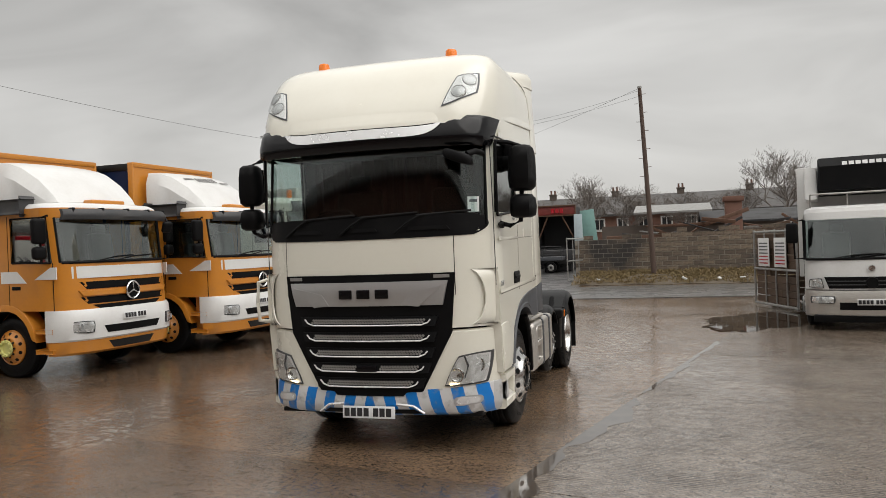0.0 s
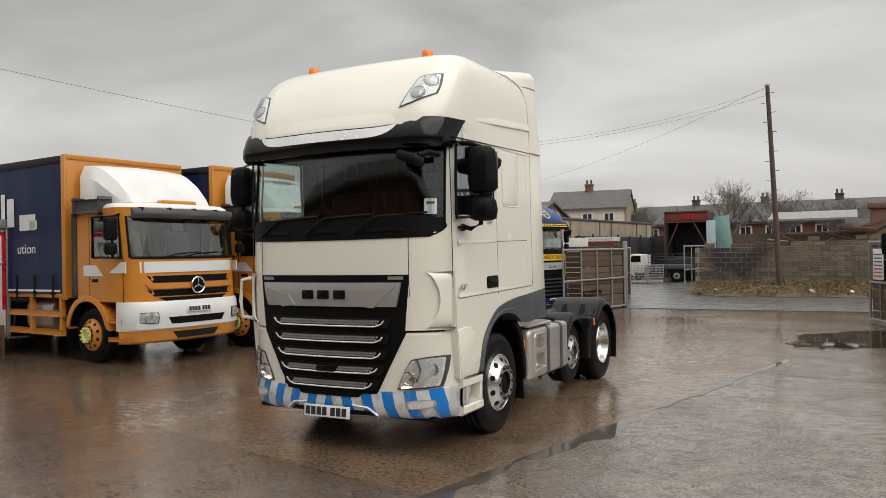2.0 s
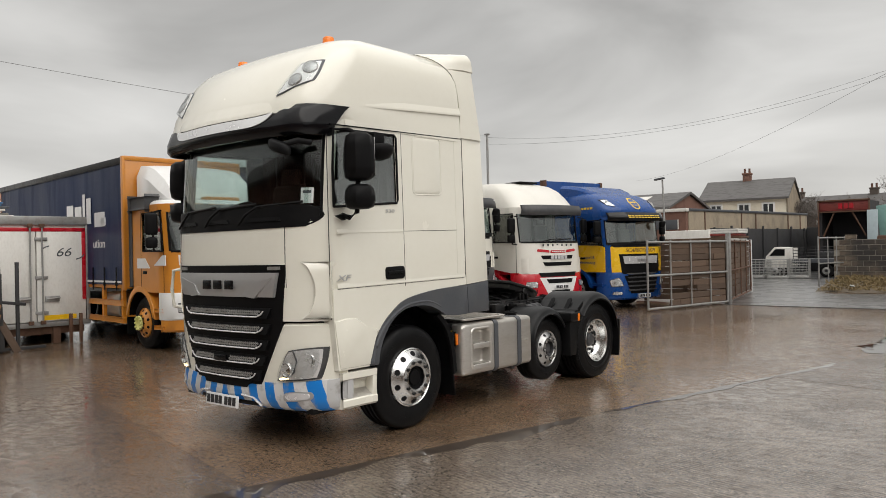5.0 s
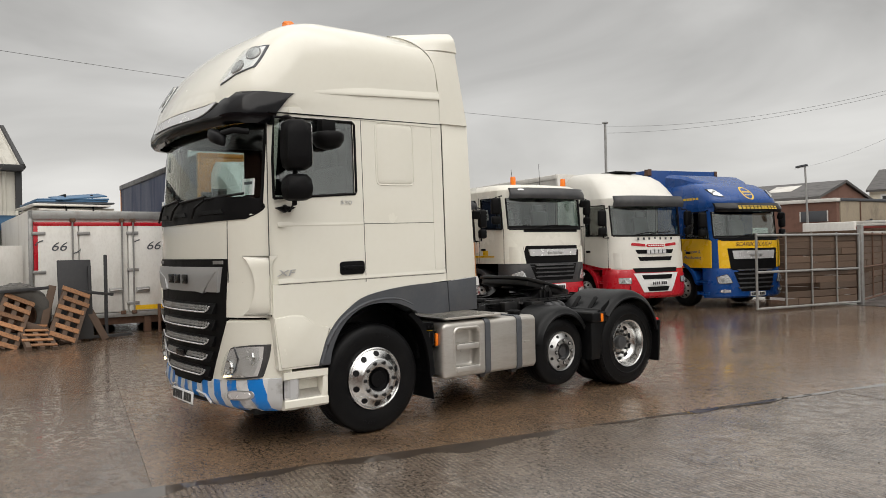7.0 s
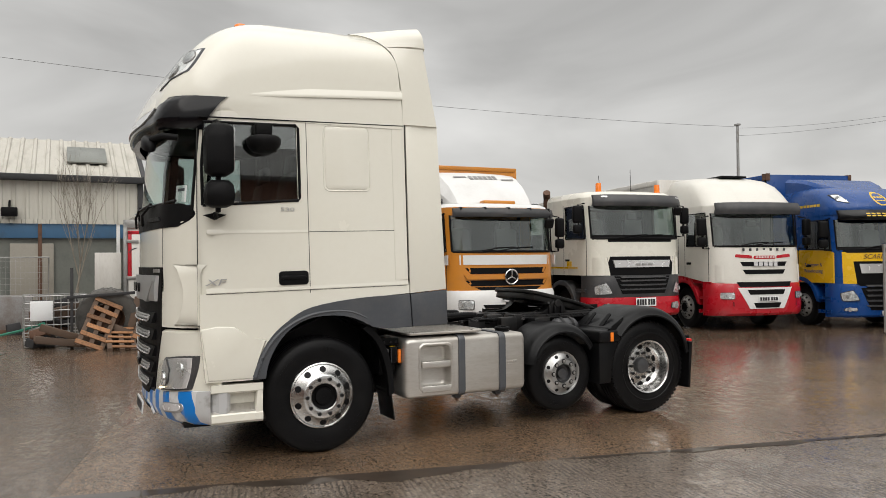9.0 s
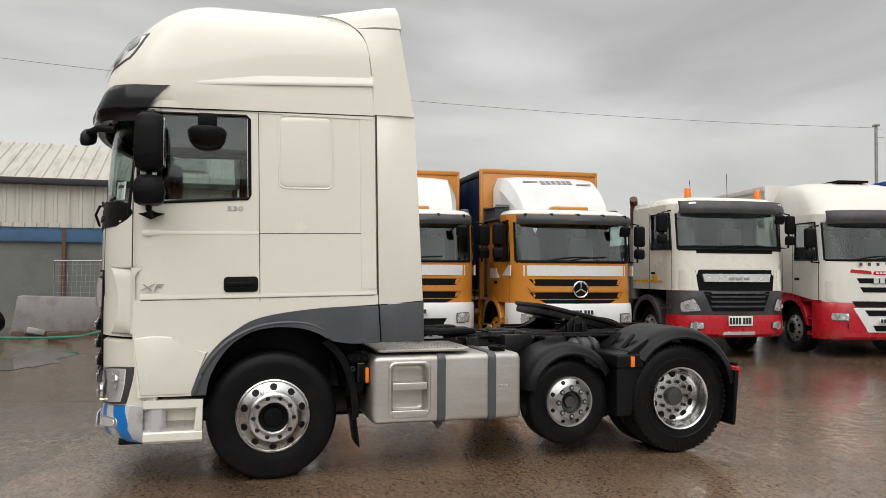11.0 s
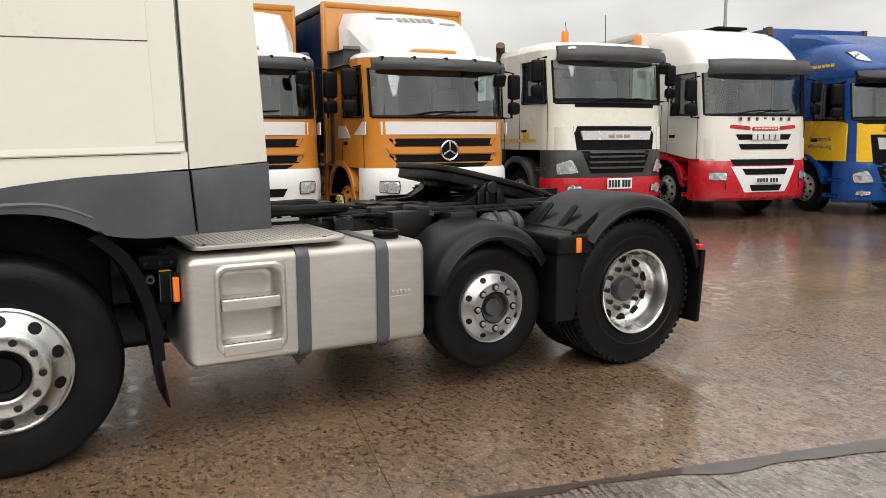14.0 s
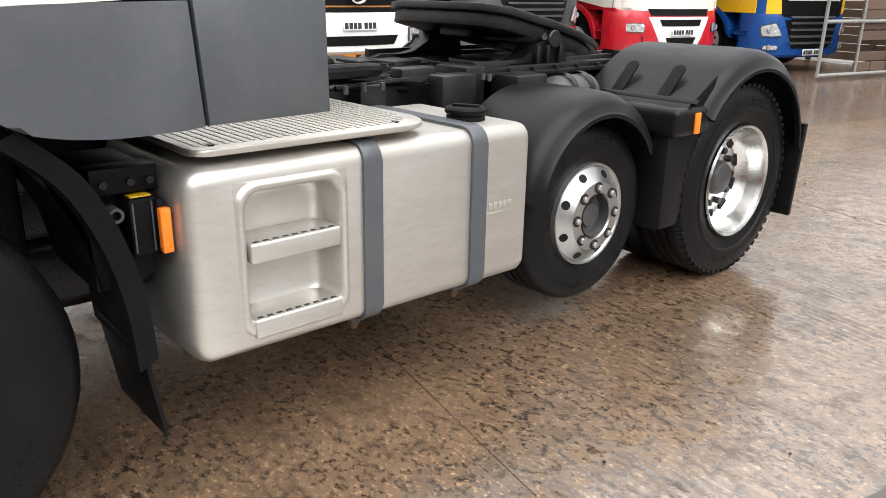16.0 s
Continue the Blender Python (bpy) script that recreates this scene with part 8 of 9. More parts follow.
def house_window(parent, x, y, z, w, h, face_mat=None):
    wd_ = part("window", box(x - w / 2, x + w / 2, y - 0.05, y + 0.03, z, z + h, 0.01), face_mat or WHITE, parent)
    part("pane", box(x - w / 2 + 0.17, x - 0.05, y - 0.065, y - 0.04, z + 0.16, z + h - 0.16, 0), DARKWIN, wd_)
    part("pane", box(x + 0.05, x + w / 2 - 0.17, y - 0.065, y - 0.04, z + 0.16, z + h - 0.16, 0), DARKWIN, wd_)
    part("sill", box(x - w / 2 - 0.08, x + w / 2 + 0.08, y - 0.12, y, z - 0.1, z, 0.01), WHITE, wd_)


def chimney(parent, x, y, z, material, h=1.4, pots=2):
    st = part("chimney", joined(box(x - 0.4, x + 0.4, y - 0.3, y + 0.3, z - 1.0, z + h, 0.02), box(x - 0.46, x + 0.46, y - 0.36, y + 0.36, z + h - 0.18, z + h, 0.02)), material, parent)
    for k in range(pots):
        part("chimney_pot", lathe([(0.12, 0), (0.1, 0.4), (0.13, 0.45), (0.09, 0.45)], 10, "z", (x - 0.22 + 0.44 * k, y, z + h)), BRICKR, st)


# pale gabled house
hs = thing("house", "cream gabled house with grey slate roof and chimney", "house", pose(-20.2, 70, 0, 0, 0, 8))
part("house_wall", prism([(-3.7, 0), (4.2, 0), (4.2, 6.3), (-3.7, 6.3)], "y", 0, 8), RENDERW, hs)
part("gable", joined(prism([(0, 0), (8, 0), (8, 6.3), (4, 8.15), (0, 6.3)], "x", 4.15, 4.3)), BRICKB, hs)
part("house_roof", joined(prism([(-0.35, 6.1), (4, 8.2), (8.35, 6.1), (8.35, 6.3), (4, 8.4), (-0.35, 6.3)], "x", -3.9, 4.45)), ROOFT, hs)
chimney(hs, 0.0, 4.0, 8.3, BRICKR, 0.8)
for x in (-2.2, 0.4, 2.6):
    house_window(hs, x, 0, 4.55, 1.2, 1.3)

# long terrace
tr = thing("terrace", "long dull brick terrace with slate roof and chimneys", "house", pose(-30, 82, 0, 0, 0, -1.5))
part("terrace_wall", box(0, 66, 0, 8, 0, 4.75, 0), BRICKR, tr)
part("terrace_roof", prism([(-0.4, 4.5), (4, 6.75), (8.4, 4.5), (8.4, 4.75), (4, 7.0), (-0.4, 4.75)], "x", -0.3, 66.3), ROOFT, tr)
for k in range(9):
    chimney(tr, 3.5 + k * 7.4, 4, 6.75, DARKBRICK, 0.85, 2)
    for q in (0, 2.6, 4.9):
        house_window(tr, 2.0 + k * 7.4 + q, 0, 2.9, 1.3, 1.4)

# low workshop roofs and walls beyond the block wall
sh = thing("far_workshop", "long low brown workshop with sagging sheet roofs", "building")
part("workshop_wall", box(-1.5, 30, 38, 44, 0, 2.65, 0), DARKBRICK, sh)
part("sheet_roof", prism([(37.6, 2.6), (41, 3.3), (44.4, 2.6), (44.4, 2.7), (41, 3.4), (37.6, 2.7)], "x", 4.0, 30), BLACKP, sh)
part("pale_sheet_roof", prism([(36.8, 3.25), (40, 3.75), (40, 3.85), (36.8, 3.35)], "x", 0.4, 4.6), GALV, sh)
part("brick_chimney", joined(box(5.1, 5.9, 33.6, 34.4, 0, 3.8, 0.02), box(5.0, 6.0, 33.5, 34.5, 3.6, 3.85, 0.02)), BRICKR, sh)
rk = thing("scrap_rack", "rusty tangle of scrap steel and broken timber behind the wall", "scrap")
rg = random.Random(21)
for k in range(26):
    x, z = rg.uniform(0.5, 11), rg.uniform(1.9, 2.7)
    part("scrap_bar", boxm(rg.uniform(0.8, 2.6), rg.uniform(0.05, 0.12), rg.uniform(0.05, 0.2), pose(x, 29.3 + rg.uniform(0, 2), z, rg.uniform(-10, 10), rg.uniform(-35, 35), rg.uniform(-20, 20)), 0.01), rg.choice((RUST, RUST, OLDWOOD, GALV, BLACKP)), rk)
part("scrap_heap", box(-0.5, 12, 29.4, 31.4, 0, 2.05, 0.05), RUST, rk)

# the shed with a red top at the end of the lane, sheets beside it
rs_ = thing("red_topped_shed", "open dark shed with a faded red top", "shed")
part("shed_back", box(-6.6, -3.95, 47.5, 47.7, 0, 4.3, 0), BLACKP, rs_)
part("shed_side", box(-6.65, -6.5, 45, 47.6, 0, 4.3, 0), BLACKP, rs_)
part("shed_side", box(-4.05, -3.9, 45, 47.6, 0, 4.3, 0), BLACKP, rs_)
part("shed_top", box(-6.62, -3.92, 44.95, 47.6, 3.72, 4.30, 0.02), FADEDRED, rs_)
each("shed_frame_bar", [box(-6.7, -3.85, 44.86, 44.95, 4.28, 4.38, 0.01), box(-6.7, -6.62, 44.86, 44.95, 0, 4.38, 0.01), box(-3.93, -3.85, 44.86, 44.95, 0, 4.38, 0.01), box(-6.7, -3.85, 44.86, 44.95, 3.62, 3.70, 0.01)], RUST, rs_)
each("red_lettering_bar", [box(-5.55 + 0.3 * k, -5.33 + 0.3 * k, 44.90, 44.945, 3.84, 4.16, 0) for k in range(3)], RED, rs_, "red lettering bar")
each("shed_brace", [tube([(-6.4, 44.95, 2.2), (-5.8, 44.95, 3.6)], 0.05, 6), tube([(-4.1, 44.95, 2.2), (-4.8, 44.95, 3.6)], 0.05, 6)], RUST, rs_)
solo("blue_sheet", boxm(0.55, 0.08, 3.7, pose(-3.7, 44.7, 1.85), 0.01), PALEBLUE, "pale blue metal sheet standing before the shed", "sheet")
solo("teal_sheet", boxm(0.95, 0.08, 4.0, pose(-3.0, 45.6, 2.0, 0, -6), 0.01), TEALP, "teal metal sheet leaning beside the shed", "sheet")
fb = thing("flatbed_truck", "old white flatbed truck with dark bed in the far lane", "truck", pose(-6.5, 39.0, 0, 0, 0, -88) @ Matrix.Diagonal((0.8, 0.8, 0.8, 1)))
part("bed", box(-1.1, 1.1, 0.2, 3.2, 0.95, 1.22, 0.02), SLATE, fb)
each("bed_rail", [*[tube([(x, y, 1.1), (x, y, 2.0)], 0.025, 6) for x in (-1.05, 1.05) for y in (0.3, 1.7, 3.1)], *[tube([(x, 0.3, z), (x, 3.1, z)], 0.02, 6) for x in (-1.05, 1.05) for z in (1.4, 1.6, 1.8, 2.0)]], BLACKP, fb)
part("truck_cab", joined(prism([(-1.6, 0.6), (0.1, 0.6), (0.1, 2.0), (-0.9, 2.05), (-1.5, 1.4)], "x", -1.0, 1.0, 0.06)), DIRTYWHITE, fb)
each("cab_window", [prism([(-1.25, 1.45), (-0.25, 1.45), (-0.25, 1.9), (-0.85, 1.9)], "x", s_ * 0.995, s_ * 1.012) for s_ in (1, -1)] + [boxm(1.7, 0.02, 0.62, pose(0, -1.22, 1.74, -42), 0.0)], BLACK, fb)
for x in (-1, 1):
    for y in (-0.9, 2.3):
        wheel(fb, x * 0.98, y, 0.42, 0.42, 0.25, "small", x, GALV, 0, False)
solo("dark_trailer", joined(box(-5.6, -3.6, 40.2, 43.0, 0.45, 1.35, 0.05), box(-5.4, -3.7, 40.5, 42.8, 0.0, 0.5, 0.05)), BLACKP, "dark low trailer behind the flatbed truck", "trailer")


def ibc_cage(m, label, h=1.0):
    root = thing("cage_tank", label, "cage", m, "wire cages")
    for x in (-0.5, 0.5):
        for k in range(10):
            part("cage_bar", tube([(x, -0.6 + 0.1333 * k, 0.14), (x, -0.6 + 0.1333 * k, h)], 0.01, 5), GALV, root)
    for y in (-0.6, 0.6):
        for k in range(1, 5):
            part("cage_bar", tube([(-0.5 + 0.2 * k, y, 0.14), (-0.5 + 0.2 * k, y, h)], 0.01, 5), GALV, root)
    for j in range(7):
        z = 0.16 + (h - 0.16) * j / 6
        part("cage_hoop", tube([(-0.5, -0.6, z), (0.5, -0.6, z), (0.5, 0.6, z), (-0.5, 0.6, z), (-0.5, -0.6, z)], 0.012, 5), GALV, root)
    part("base", box(-0.5, 0.5, -0.6, 0.6, 0.0, 0.13, 0.02), GALV, root)
    return root


for k, (x, y) in enumerate(((-7.6, 36.6), (-6.4, 36.4), (-5.6, 36.9))):
    c = ibc_cage(pose(x, y, 0, 0, 0, 5 * k), "empty galvanised wire cage in the far lane")
wm_, wl_len = along((-10.72, 35.2), (-8.7, 50.0))
bw = structure("wall_far_lane", box(0, wl_len, 0, 0.25, 0, 3.75, 0.02), BRICKB, "pale weathered rendered wall along the far lane", "wall")
bw.matrix_basis = wm_
part("wall_capping", box(0, wl_len, -0.06, 0.3, 3.72, 3.86, 0.02), SLATE, bw)
for k in (0.3, 2.4, 3.3, 5.5, 6.4):
    part("wall_post", box(1 + 2 * k, 1.07 + 2 * k, -0.05, 0.02, 0, 3.7, 0.01), RUST, bw)
tf = structure("fence_tarred", joined(box(1.0, wl_len - 0.5, -0.75, -0.65, 0, 2.75, 0.01), *[box(1.2 + 1.9 * k, 1.3 + 1.9 * k, -0.84, -0.74, 0, 2.8 + 0.1 * (k % 2), 0.01) for k in range(7)]), BLACKP, "black tarred sheet fence before the pale wall", "fence")
tf.matrix_basis = wm_
structure("fence_tarred_end", box(-8.2, -6.9, 48.0, 48.1, 0, 2.85, 0.01), BLACKP, "black tarred sheet fence beside the shed", "fence")
rb = thing("red_brick_building", "red brick building with grey roof behind the fence", "building", pose(0, 0, 0))
part("brick_wall", box(-30, -10.78, 34.9, 37.4, 0, 3.68, 0), BRICKR, rb)
part("white_capping", box(-30.1, -10.72, 34.8, 37.5, 3.68, 3.86, 0.02), DIRTYWHITE, rb)
part("gable_wall", prism([(36, 0), (44.2, 0), (44.2, 3.75), (40.1, 4.95), (37.4, 4.1), (37.4, 3.6), (36, 3.6)], "x", -29.9, -12.75), BRICKR, rb)
win_ = part("window", box(-12.6, -11.2, 34.86, 34.93, 2.72, 3.26, 0.01), SLATE, rb)
each("window_bar", [box(x, x + 0.05, 34.84, 34.87, 2.72, 3.26, 0) for x in (-12.62, -11.23)], DIRTYWHITE, win_)
part("roof_light", boxm(1.5, 1.3, 0.05, pose(-15.6, 38.9, 4.74, 17), 0.01), DIRTYWHITE, rb)
part("building_roof", prism([(36.9, 3.98), (40.1, 4.97), (44.5, 3.68), (44.5, 3.8), (40.1, 5.12), (36.9, 4.12)], "x", -30.1, -12.6), ROOFT, rb)
solo("white_container", box(-13.5, -8.85, 22.5, 25, 0, 2.3, 0.04), DIRTYWHITE, "low white storage container beyond the fence", "container")
solo("white_container", box(-8.2, -6.2, 26.4, 28.4, 0, 2.45, 0.04), DIRTYWHITE, "low white storage container by the lane", "container")

st_ = thing("plank_stack", "stack of red and pale planks beside the white container", "planks", pose(-5.7, 27.2, 0))
for k in range(7):
    part("plank", boxm(1.3 - 0.05 * (k % 3), 1.2, 0.09, pose(0.03 * (k % 2), 0, 2.42 - 0.1 * k, 0, 0, 2 * (k % 3)), 0.01), (DIRTYWHITE, DIRTYWHITE, FADEDRED, RUST)[k % 4], st_)
part("plank_bearer", box(-0.6, 0.6, -0.5, 0.5, 0, 1.76, 0.02), OLDWOOD, st_)

# ---- bare trees ----
BARK = mat("bare_bark", (0.15, 0.13, 0.115), 0.9, 0, (0.05, 0.045, 0.04), 0.5)


def bare_tree(m, h, seed, label, spread=0.8, levels=6, group="bare trees", thin=0.0007, stout=0.011, rounded_crown=True):
    rg_ = random.Random(seed)
    root = thing("tree", label, "tree", m, group)
    trunk, twigs = bmesh.new(), bmesh.new()

    def grow(p, d, length, r, lev):
        bend = Vector((rg_.uniform(-1, 1), rg_.uniform(-1, 1), rg_.uniform(-0.2, 0.6))) * 0.16
        e = p + (d + bend).normalized() * length
        if rounded_crown and lev < levels:   # boughs stop at the rim of a round crown
            away = Vector((e.x / 0.30, e.y / 0.30, (e.z - 0.63 * h) / 0.36)).length / h
            if away > 1:
                e = p.lerp(e, max(0.25, 1.6 - away))
        q = p.lerp(e, 0.5) + bend * length * 0.2
        add(trunk if lev >= levels - 1 else twigs, tube([p, q, e], r, 6 if lev >= levels - 1 else 3, r * 0.62))
        if lev == 0:
            return
        nb = rg_.randint(4, 5) if lev > 3 else rg_.randint(3, 4)
        for k in range(nb):
            a = rg_.uniform(0, 6.283)
            s_ = Vector((math.cos(a), math.sin(a), rg_.uniform(-0.1, 0.5)))
            nd = (d + s_ * rg_.uniform(spread * 0.6, spread * 1.35)).normalized()
            t = rg_.uniform(0.45, 1.0) if k else 1.0
            grow(p.lerp(e, t), nd, length * rg_.uniform(0.58, 0.82), max(h * thin, r * 0.55), lev - 1)

    grow(Vector((0, 0, 0)), Vector((0, 0, 1)), h * 0.23, h * stout, levels)
    part("trunk", trunk, BARK, root)
    tagged(part("crown", twigs, BARK, root, "dense bare winter twigs", 0), "", "", "", "stuff")
    return root


proto = [bare_tree(pose(-15.5, 76, 0), 11.0, 1, "bare winter tree before the terrace"), bare_tree(pose(-7.1, 76, 0), 13.0, 2, "tall bare winter tree above the roofs", 0.75), bare_tree(pose(-1.9, 76, 0), 11.6, 3, "bare winter tree before the terrace", 0.85)]
for k, (x, y, s_, rz) in enumerate(((-17.2, 74, 0.8, 40), (-10.4, 77, 0.72, 130), (3.6, 78, 0.9, 200), (8.4, 76, 1.0, 310), (12.5, 74, 1.15, 20), (19, 76, 1.2, 100), (25, 78, 1.2, 10))):
    src = proto[k % 3]
    c = copy_thing(src, pose(x, y, 0, 0, 0, rz))
    c.scale = (s_, s_, s_)
SAPBARK = mat("pale_grey_bark", (0.24, 0.21, 0.17), 0.85, 0, (0.13, 0.11, 0.09), 0.5)
sap = bare_tree(pose(-15.2, -1.9, 0, 0, 0, 0), 7.6, 8, "slim bare sapling by the workshop", 0.26, 4, "", 0.00032, 0.0042, False)
for o_ in sap.children:
    o_.data.materials[0] = SAPBARK



# ---- the workshop and the junk before it ----
SHEET = mat("grey_corrugated_sheet", (0.52, 0.50, 0.44), 0.55, 0, (0.30, 0.27, 0.22), 0.5, 0.05, 0, 1.2, (1, 5, 0.4))
ROOFSHEET = mat("pale_roof_sheet", (0.44, 0.42, 0.37), 0.55, 0, (0.20, 0.18, 0.15), 0.6, 0.05, 0, 1.0, (1, 4, 0.4))
SMOKED = mat("dirty_clear_sheeting", (0.15, 0.158, 0.14), 0.35, 0, (0.06, 0.066, 0.06), 0.6, 0.1, 0, 1.2)
DULLPANEL = mat("dull_wall_panel", (0.27, 0.25, 0.21), 0.6, 0, (0.16, 0.145, 0.125), 0.6, 0.1, 0, 1.4)
BLUEBAND = mat("faded_blue_board", (0.05, 0.13, 0.24), 0.5, 0, (0.06, 0.08, 0.1), 0.5)


def corrugated(p0, along_v, up_v, length, height, pitch, depth, normal):
    """A ribbed sheet with raised trapezoid ribs."""
    p0, a, u, nn = Vector(p0), Vector(along_v), Vector(up_v), Vector(normal)
    pts, t = [], 0.0
    while t < length:
        for d, o in ((0, 0), (pitch * 0.62, 0), (pitch * 0.70, depth), (pitch * 0.92, depth)):
            if t + d <= length:
                pts.append((t + d, o))
        t += pitch
    r = [[p0 + a * t_ + nn * o + u * (height * k / 3) for t_, o in pts] for k in range(4)]
    return loft(r, False)


bd = structure("building_workshop", box(-29.8, -17.05, -60, 0.0, 0, 4.2, 0.0), SMOKED, "pale clad workshop with ribbed pitched roof", "building", 0)
part("wall_cladding", corrugated((-17.0, -60, 2.95), (0, 1, 0), (0, 0, 1), 60.05, 1.32, 0.33, 0.03, (1, 0, 0)), SHEET, bd, "ribbed grey wall cladding", 20)
part("roof_sheet", corrugated((-16.75, -60, 4.2), (0, 1, 0), (-0.908, 0, 0.418), 60.1, 3.6, 0.36, 0.04, (0.418, 0, 0.908)), ROOFSHEET, bd, "pale ribbed roof sheeting", 20)
part("eaves_gutter", box(-17.0, -16.7, -60, 0.12, 4.08, 4.26, 0.03), BLACKP, bd)
part("gable_end", prism([(-17.0, 0), (-30, 0), (-30, 4.2), (-20.0, 5.65), (-17.0, 4.25)], "y", 0.0, 0.06), SHEET, bd)
part("gable_trim", tube([(-16.75, 0.1, 4.2), (-20.1, 0.1, 5.75)], 0.09, 6), BLACKP, bd)
part("corner_trim", box(-17.02, -16.9, -0.06, 0.1, 0, 4.2, 0.01), BLACKP, bd)
part("blue_fascia", box(-17.0, -16.93, -60, 0.05, 2.45, 2.93, 0.01), BLUEBAND, bd, "faded blue fascia board")
for k in range(28):
    y = -0.6 - k * 2.05
    part("post", box(-17.0, -16.9, y - 0.05, y + 0.05, 0, 2.9, 0.01), RUST if k % 3 else WHITE, bd)
for k in range(12):
    part("wall_board", box(-16.99, -16.94, -3.4 - k * 4.4, -2.3 - k * 4.4, 0.5, 2.3, 0.01), DULLPANEL, bd)
for y in (-3.4, -9.2):
    fl = part("floodlight", joined(box(-16.9, -16.6, y - 0.2, y + 0.2, 3.05, 3.3, 0.03), tube([(-16.95, y, 3.5), (-16.75, y, 3.3)], 0.03, 6)), BLACK, bd, "black floodlight")
part("roof_light", boxm(1.5, 1.1, 0.05, pose(-18.4, -1.4, 5.06, 0, 24.7, 0), 0.01), SMOKED, bd, "grey translucent roof light")

# white box body with red-edged doors
con = thing("white_box_body", "white box body with red-edged rear doors and lock bars", "container", pose(-10.35, 0.62, 0, 0, 0, 86))
part("box_shell", box(-1.5, 1.5, 0.06, 6.5, 0.42, 2.66, 0.03), BOXWHITE, con)
part("door_frame", joined(box(-1.5, 1.5, 0, 0.08, 2.48, 2.66, 0.01), box(-1.5, -1.42, 0, 0.08, 0.42, 2.66, 0.01), box(1.42, 1.5, 0, 0.08, 0.42, 2.66, 0.01), box(-1.5, 1.5, 0, 0.08, 0.36, 0.46, 0.01)), GALV, con)
part("red_border", joined(box(-1.41, 1.41, -0.012, 0.05, 2.34, 2.42, 0.004), box(-1.41, -1.33, -0.012, 0.05, 1.4, 2.42, 0.004), box(1.33, 1.41, -0.012, 0.05, 0.9, 2.42, 0.004)), RED, con, "red painted border")
edges = (-1.41, -0.56, 0.42, 1.41)
for k in range(3):
    dr_ = part("door_leaf", box(edges[k] + 0.012, edges[k + 1] - 0.012, -0.008, 0.06, 0.48, 2.40, 0.01), BOXWHITE, con)
    for z in (0.62, 1.35, 2.15):
        part("hinge", box(edges[k] - 0.03, edges[k] + 0.22, -0.035, -0.005, z, z + 0.07, 0.008), GALV, dr_)
for x in (-0.68, 0.30, 0.53):
    lb = part("lock_bar", tube([(x, -0.045, 0.44), (x, -0.045, 2.5)], 0.018, 8), GALV, con, "galvanised lock bar")
    part("bar_keeper", box(x - 0.05, x + 0.05, -0.07, -0.02, 2.42, 2.50, 0.01), RUST, lb)
    part("bar_keeper", box(x - 0.05, x + 0.05, -0.07, -0.02, 0.42, 0.50, 0.01), RUST, lb)
for x in (0.16, 0.72):
    part("door_latch", joined(box(x - 0.14, x + 0.14, -0.05, -0.01, 0.88, 1.0, 0.01), tube([(x - 0.12, -0.07, 0.94), (x + 0.14, -0.07, 0.96)], 0.015, 6)), GALV, con)
for cx in (-0.95, 0.95):
    lettering("66", 0.26, 0.002, Matrix.Translation((cx, -0.012, 1.9)) @ FRONT, SLATE, con, "faded_figures", "dark slanted figures", 0.30, 0.3)
    part("faded_swoosh", tube([(cx + 0.42 * math.cos(a), -0.012, 1.95 + 0.12 * math.sin(a)) for a in [3.3 - 0.25 * q for q in range(5)]], 0.012, 4), SLATE, con)
    part("faded_swoosh", tube([(cx + 0.42 * math.cos(a), -0.012, 1.85 + 0.12 * math.sin(a)) for a in [0.1 - 0.25 * q for q in range(5)]], 0.012, 4), SLATE, con)
part("hazard_strip", joined(box(0.55, 1.2, -0.014, -0.006, 0.5, 0.6, 0)), YELLOW, con)
part("under_frame", joined(box(-1.4, 1.4, 0.1, 6.3, 0.2, 0.42, 0.01), box(-0.9, -0.75, 0.05, 0.2, 0.0, 0.4, 0.01), box(0.75, 0.9, 0.05, 0.2, 0.0, 0.4, 0.01)), RUST, con)
for x in (0.98, 1.18):
    part("upright_post", box(x, x + 0.06, -0.25, -0.19, 0.0, 0.62, 0.006), RUST, con)

# load seen over the box, and the white van body beside it
ld = thing("stacked_load", "pale bundle under blue and grey boards behind the box body", "load", pose(-13.2, 0.5, 0))
rgl = random.Random(17)
part("bundle", box(-1.4, 0.55, -0.9, 0.9, 0, 2.62, 0.08, 3), SLATE, ld)
for k in range(9):
    z, w_ = 2.64 + 0.052 * k, 1.86 - 0.05 * abs(k - 4) - rgl.uniform(0, 0.12)
    part("board", boxm(1.9 + rgl.uniform(-0.15, 0.1), w_, 0.045, pose(-0.42 + rgl.uniform(-0.06, 0.06), rgl.uniform(-0.08, 0.08), z, rgl.uniform(-1.5, 1.5), rgl.uniform(-1, 1), rgl.uniform(-4, 4)), 0.014), (DIRTYWHITE, DIRTYWHITE, GALV, DIRTYWHITE, DULLPANEL, DIRTYWHITE, SLATE, BLUEBAND, BLUEBAND)[k], ld)
part("sheet_edge", boxm(0.5, 1.2, 0.03, pose(0.25, 0.15, 3.14, 6, 10, 12), 0.008), BLUEBAND, ld)
part("lashing", joined(*[tube([(0.62, y, 2.2), (0.66, y + 0.1, 2.7), (0.3, y + 0.15, 3.18), (-1.4, y + 0.2, 3.2)], 0.02, 6) for y in (-0.3, 0.3)]), BLACK, ld)
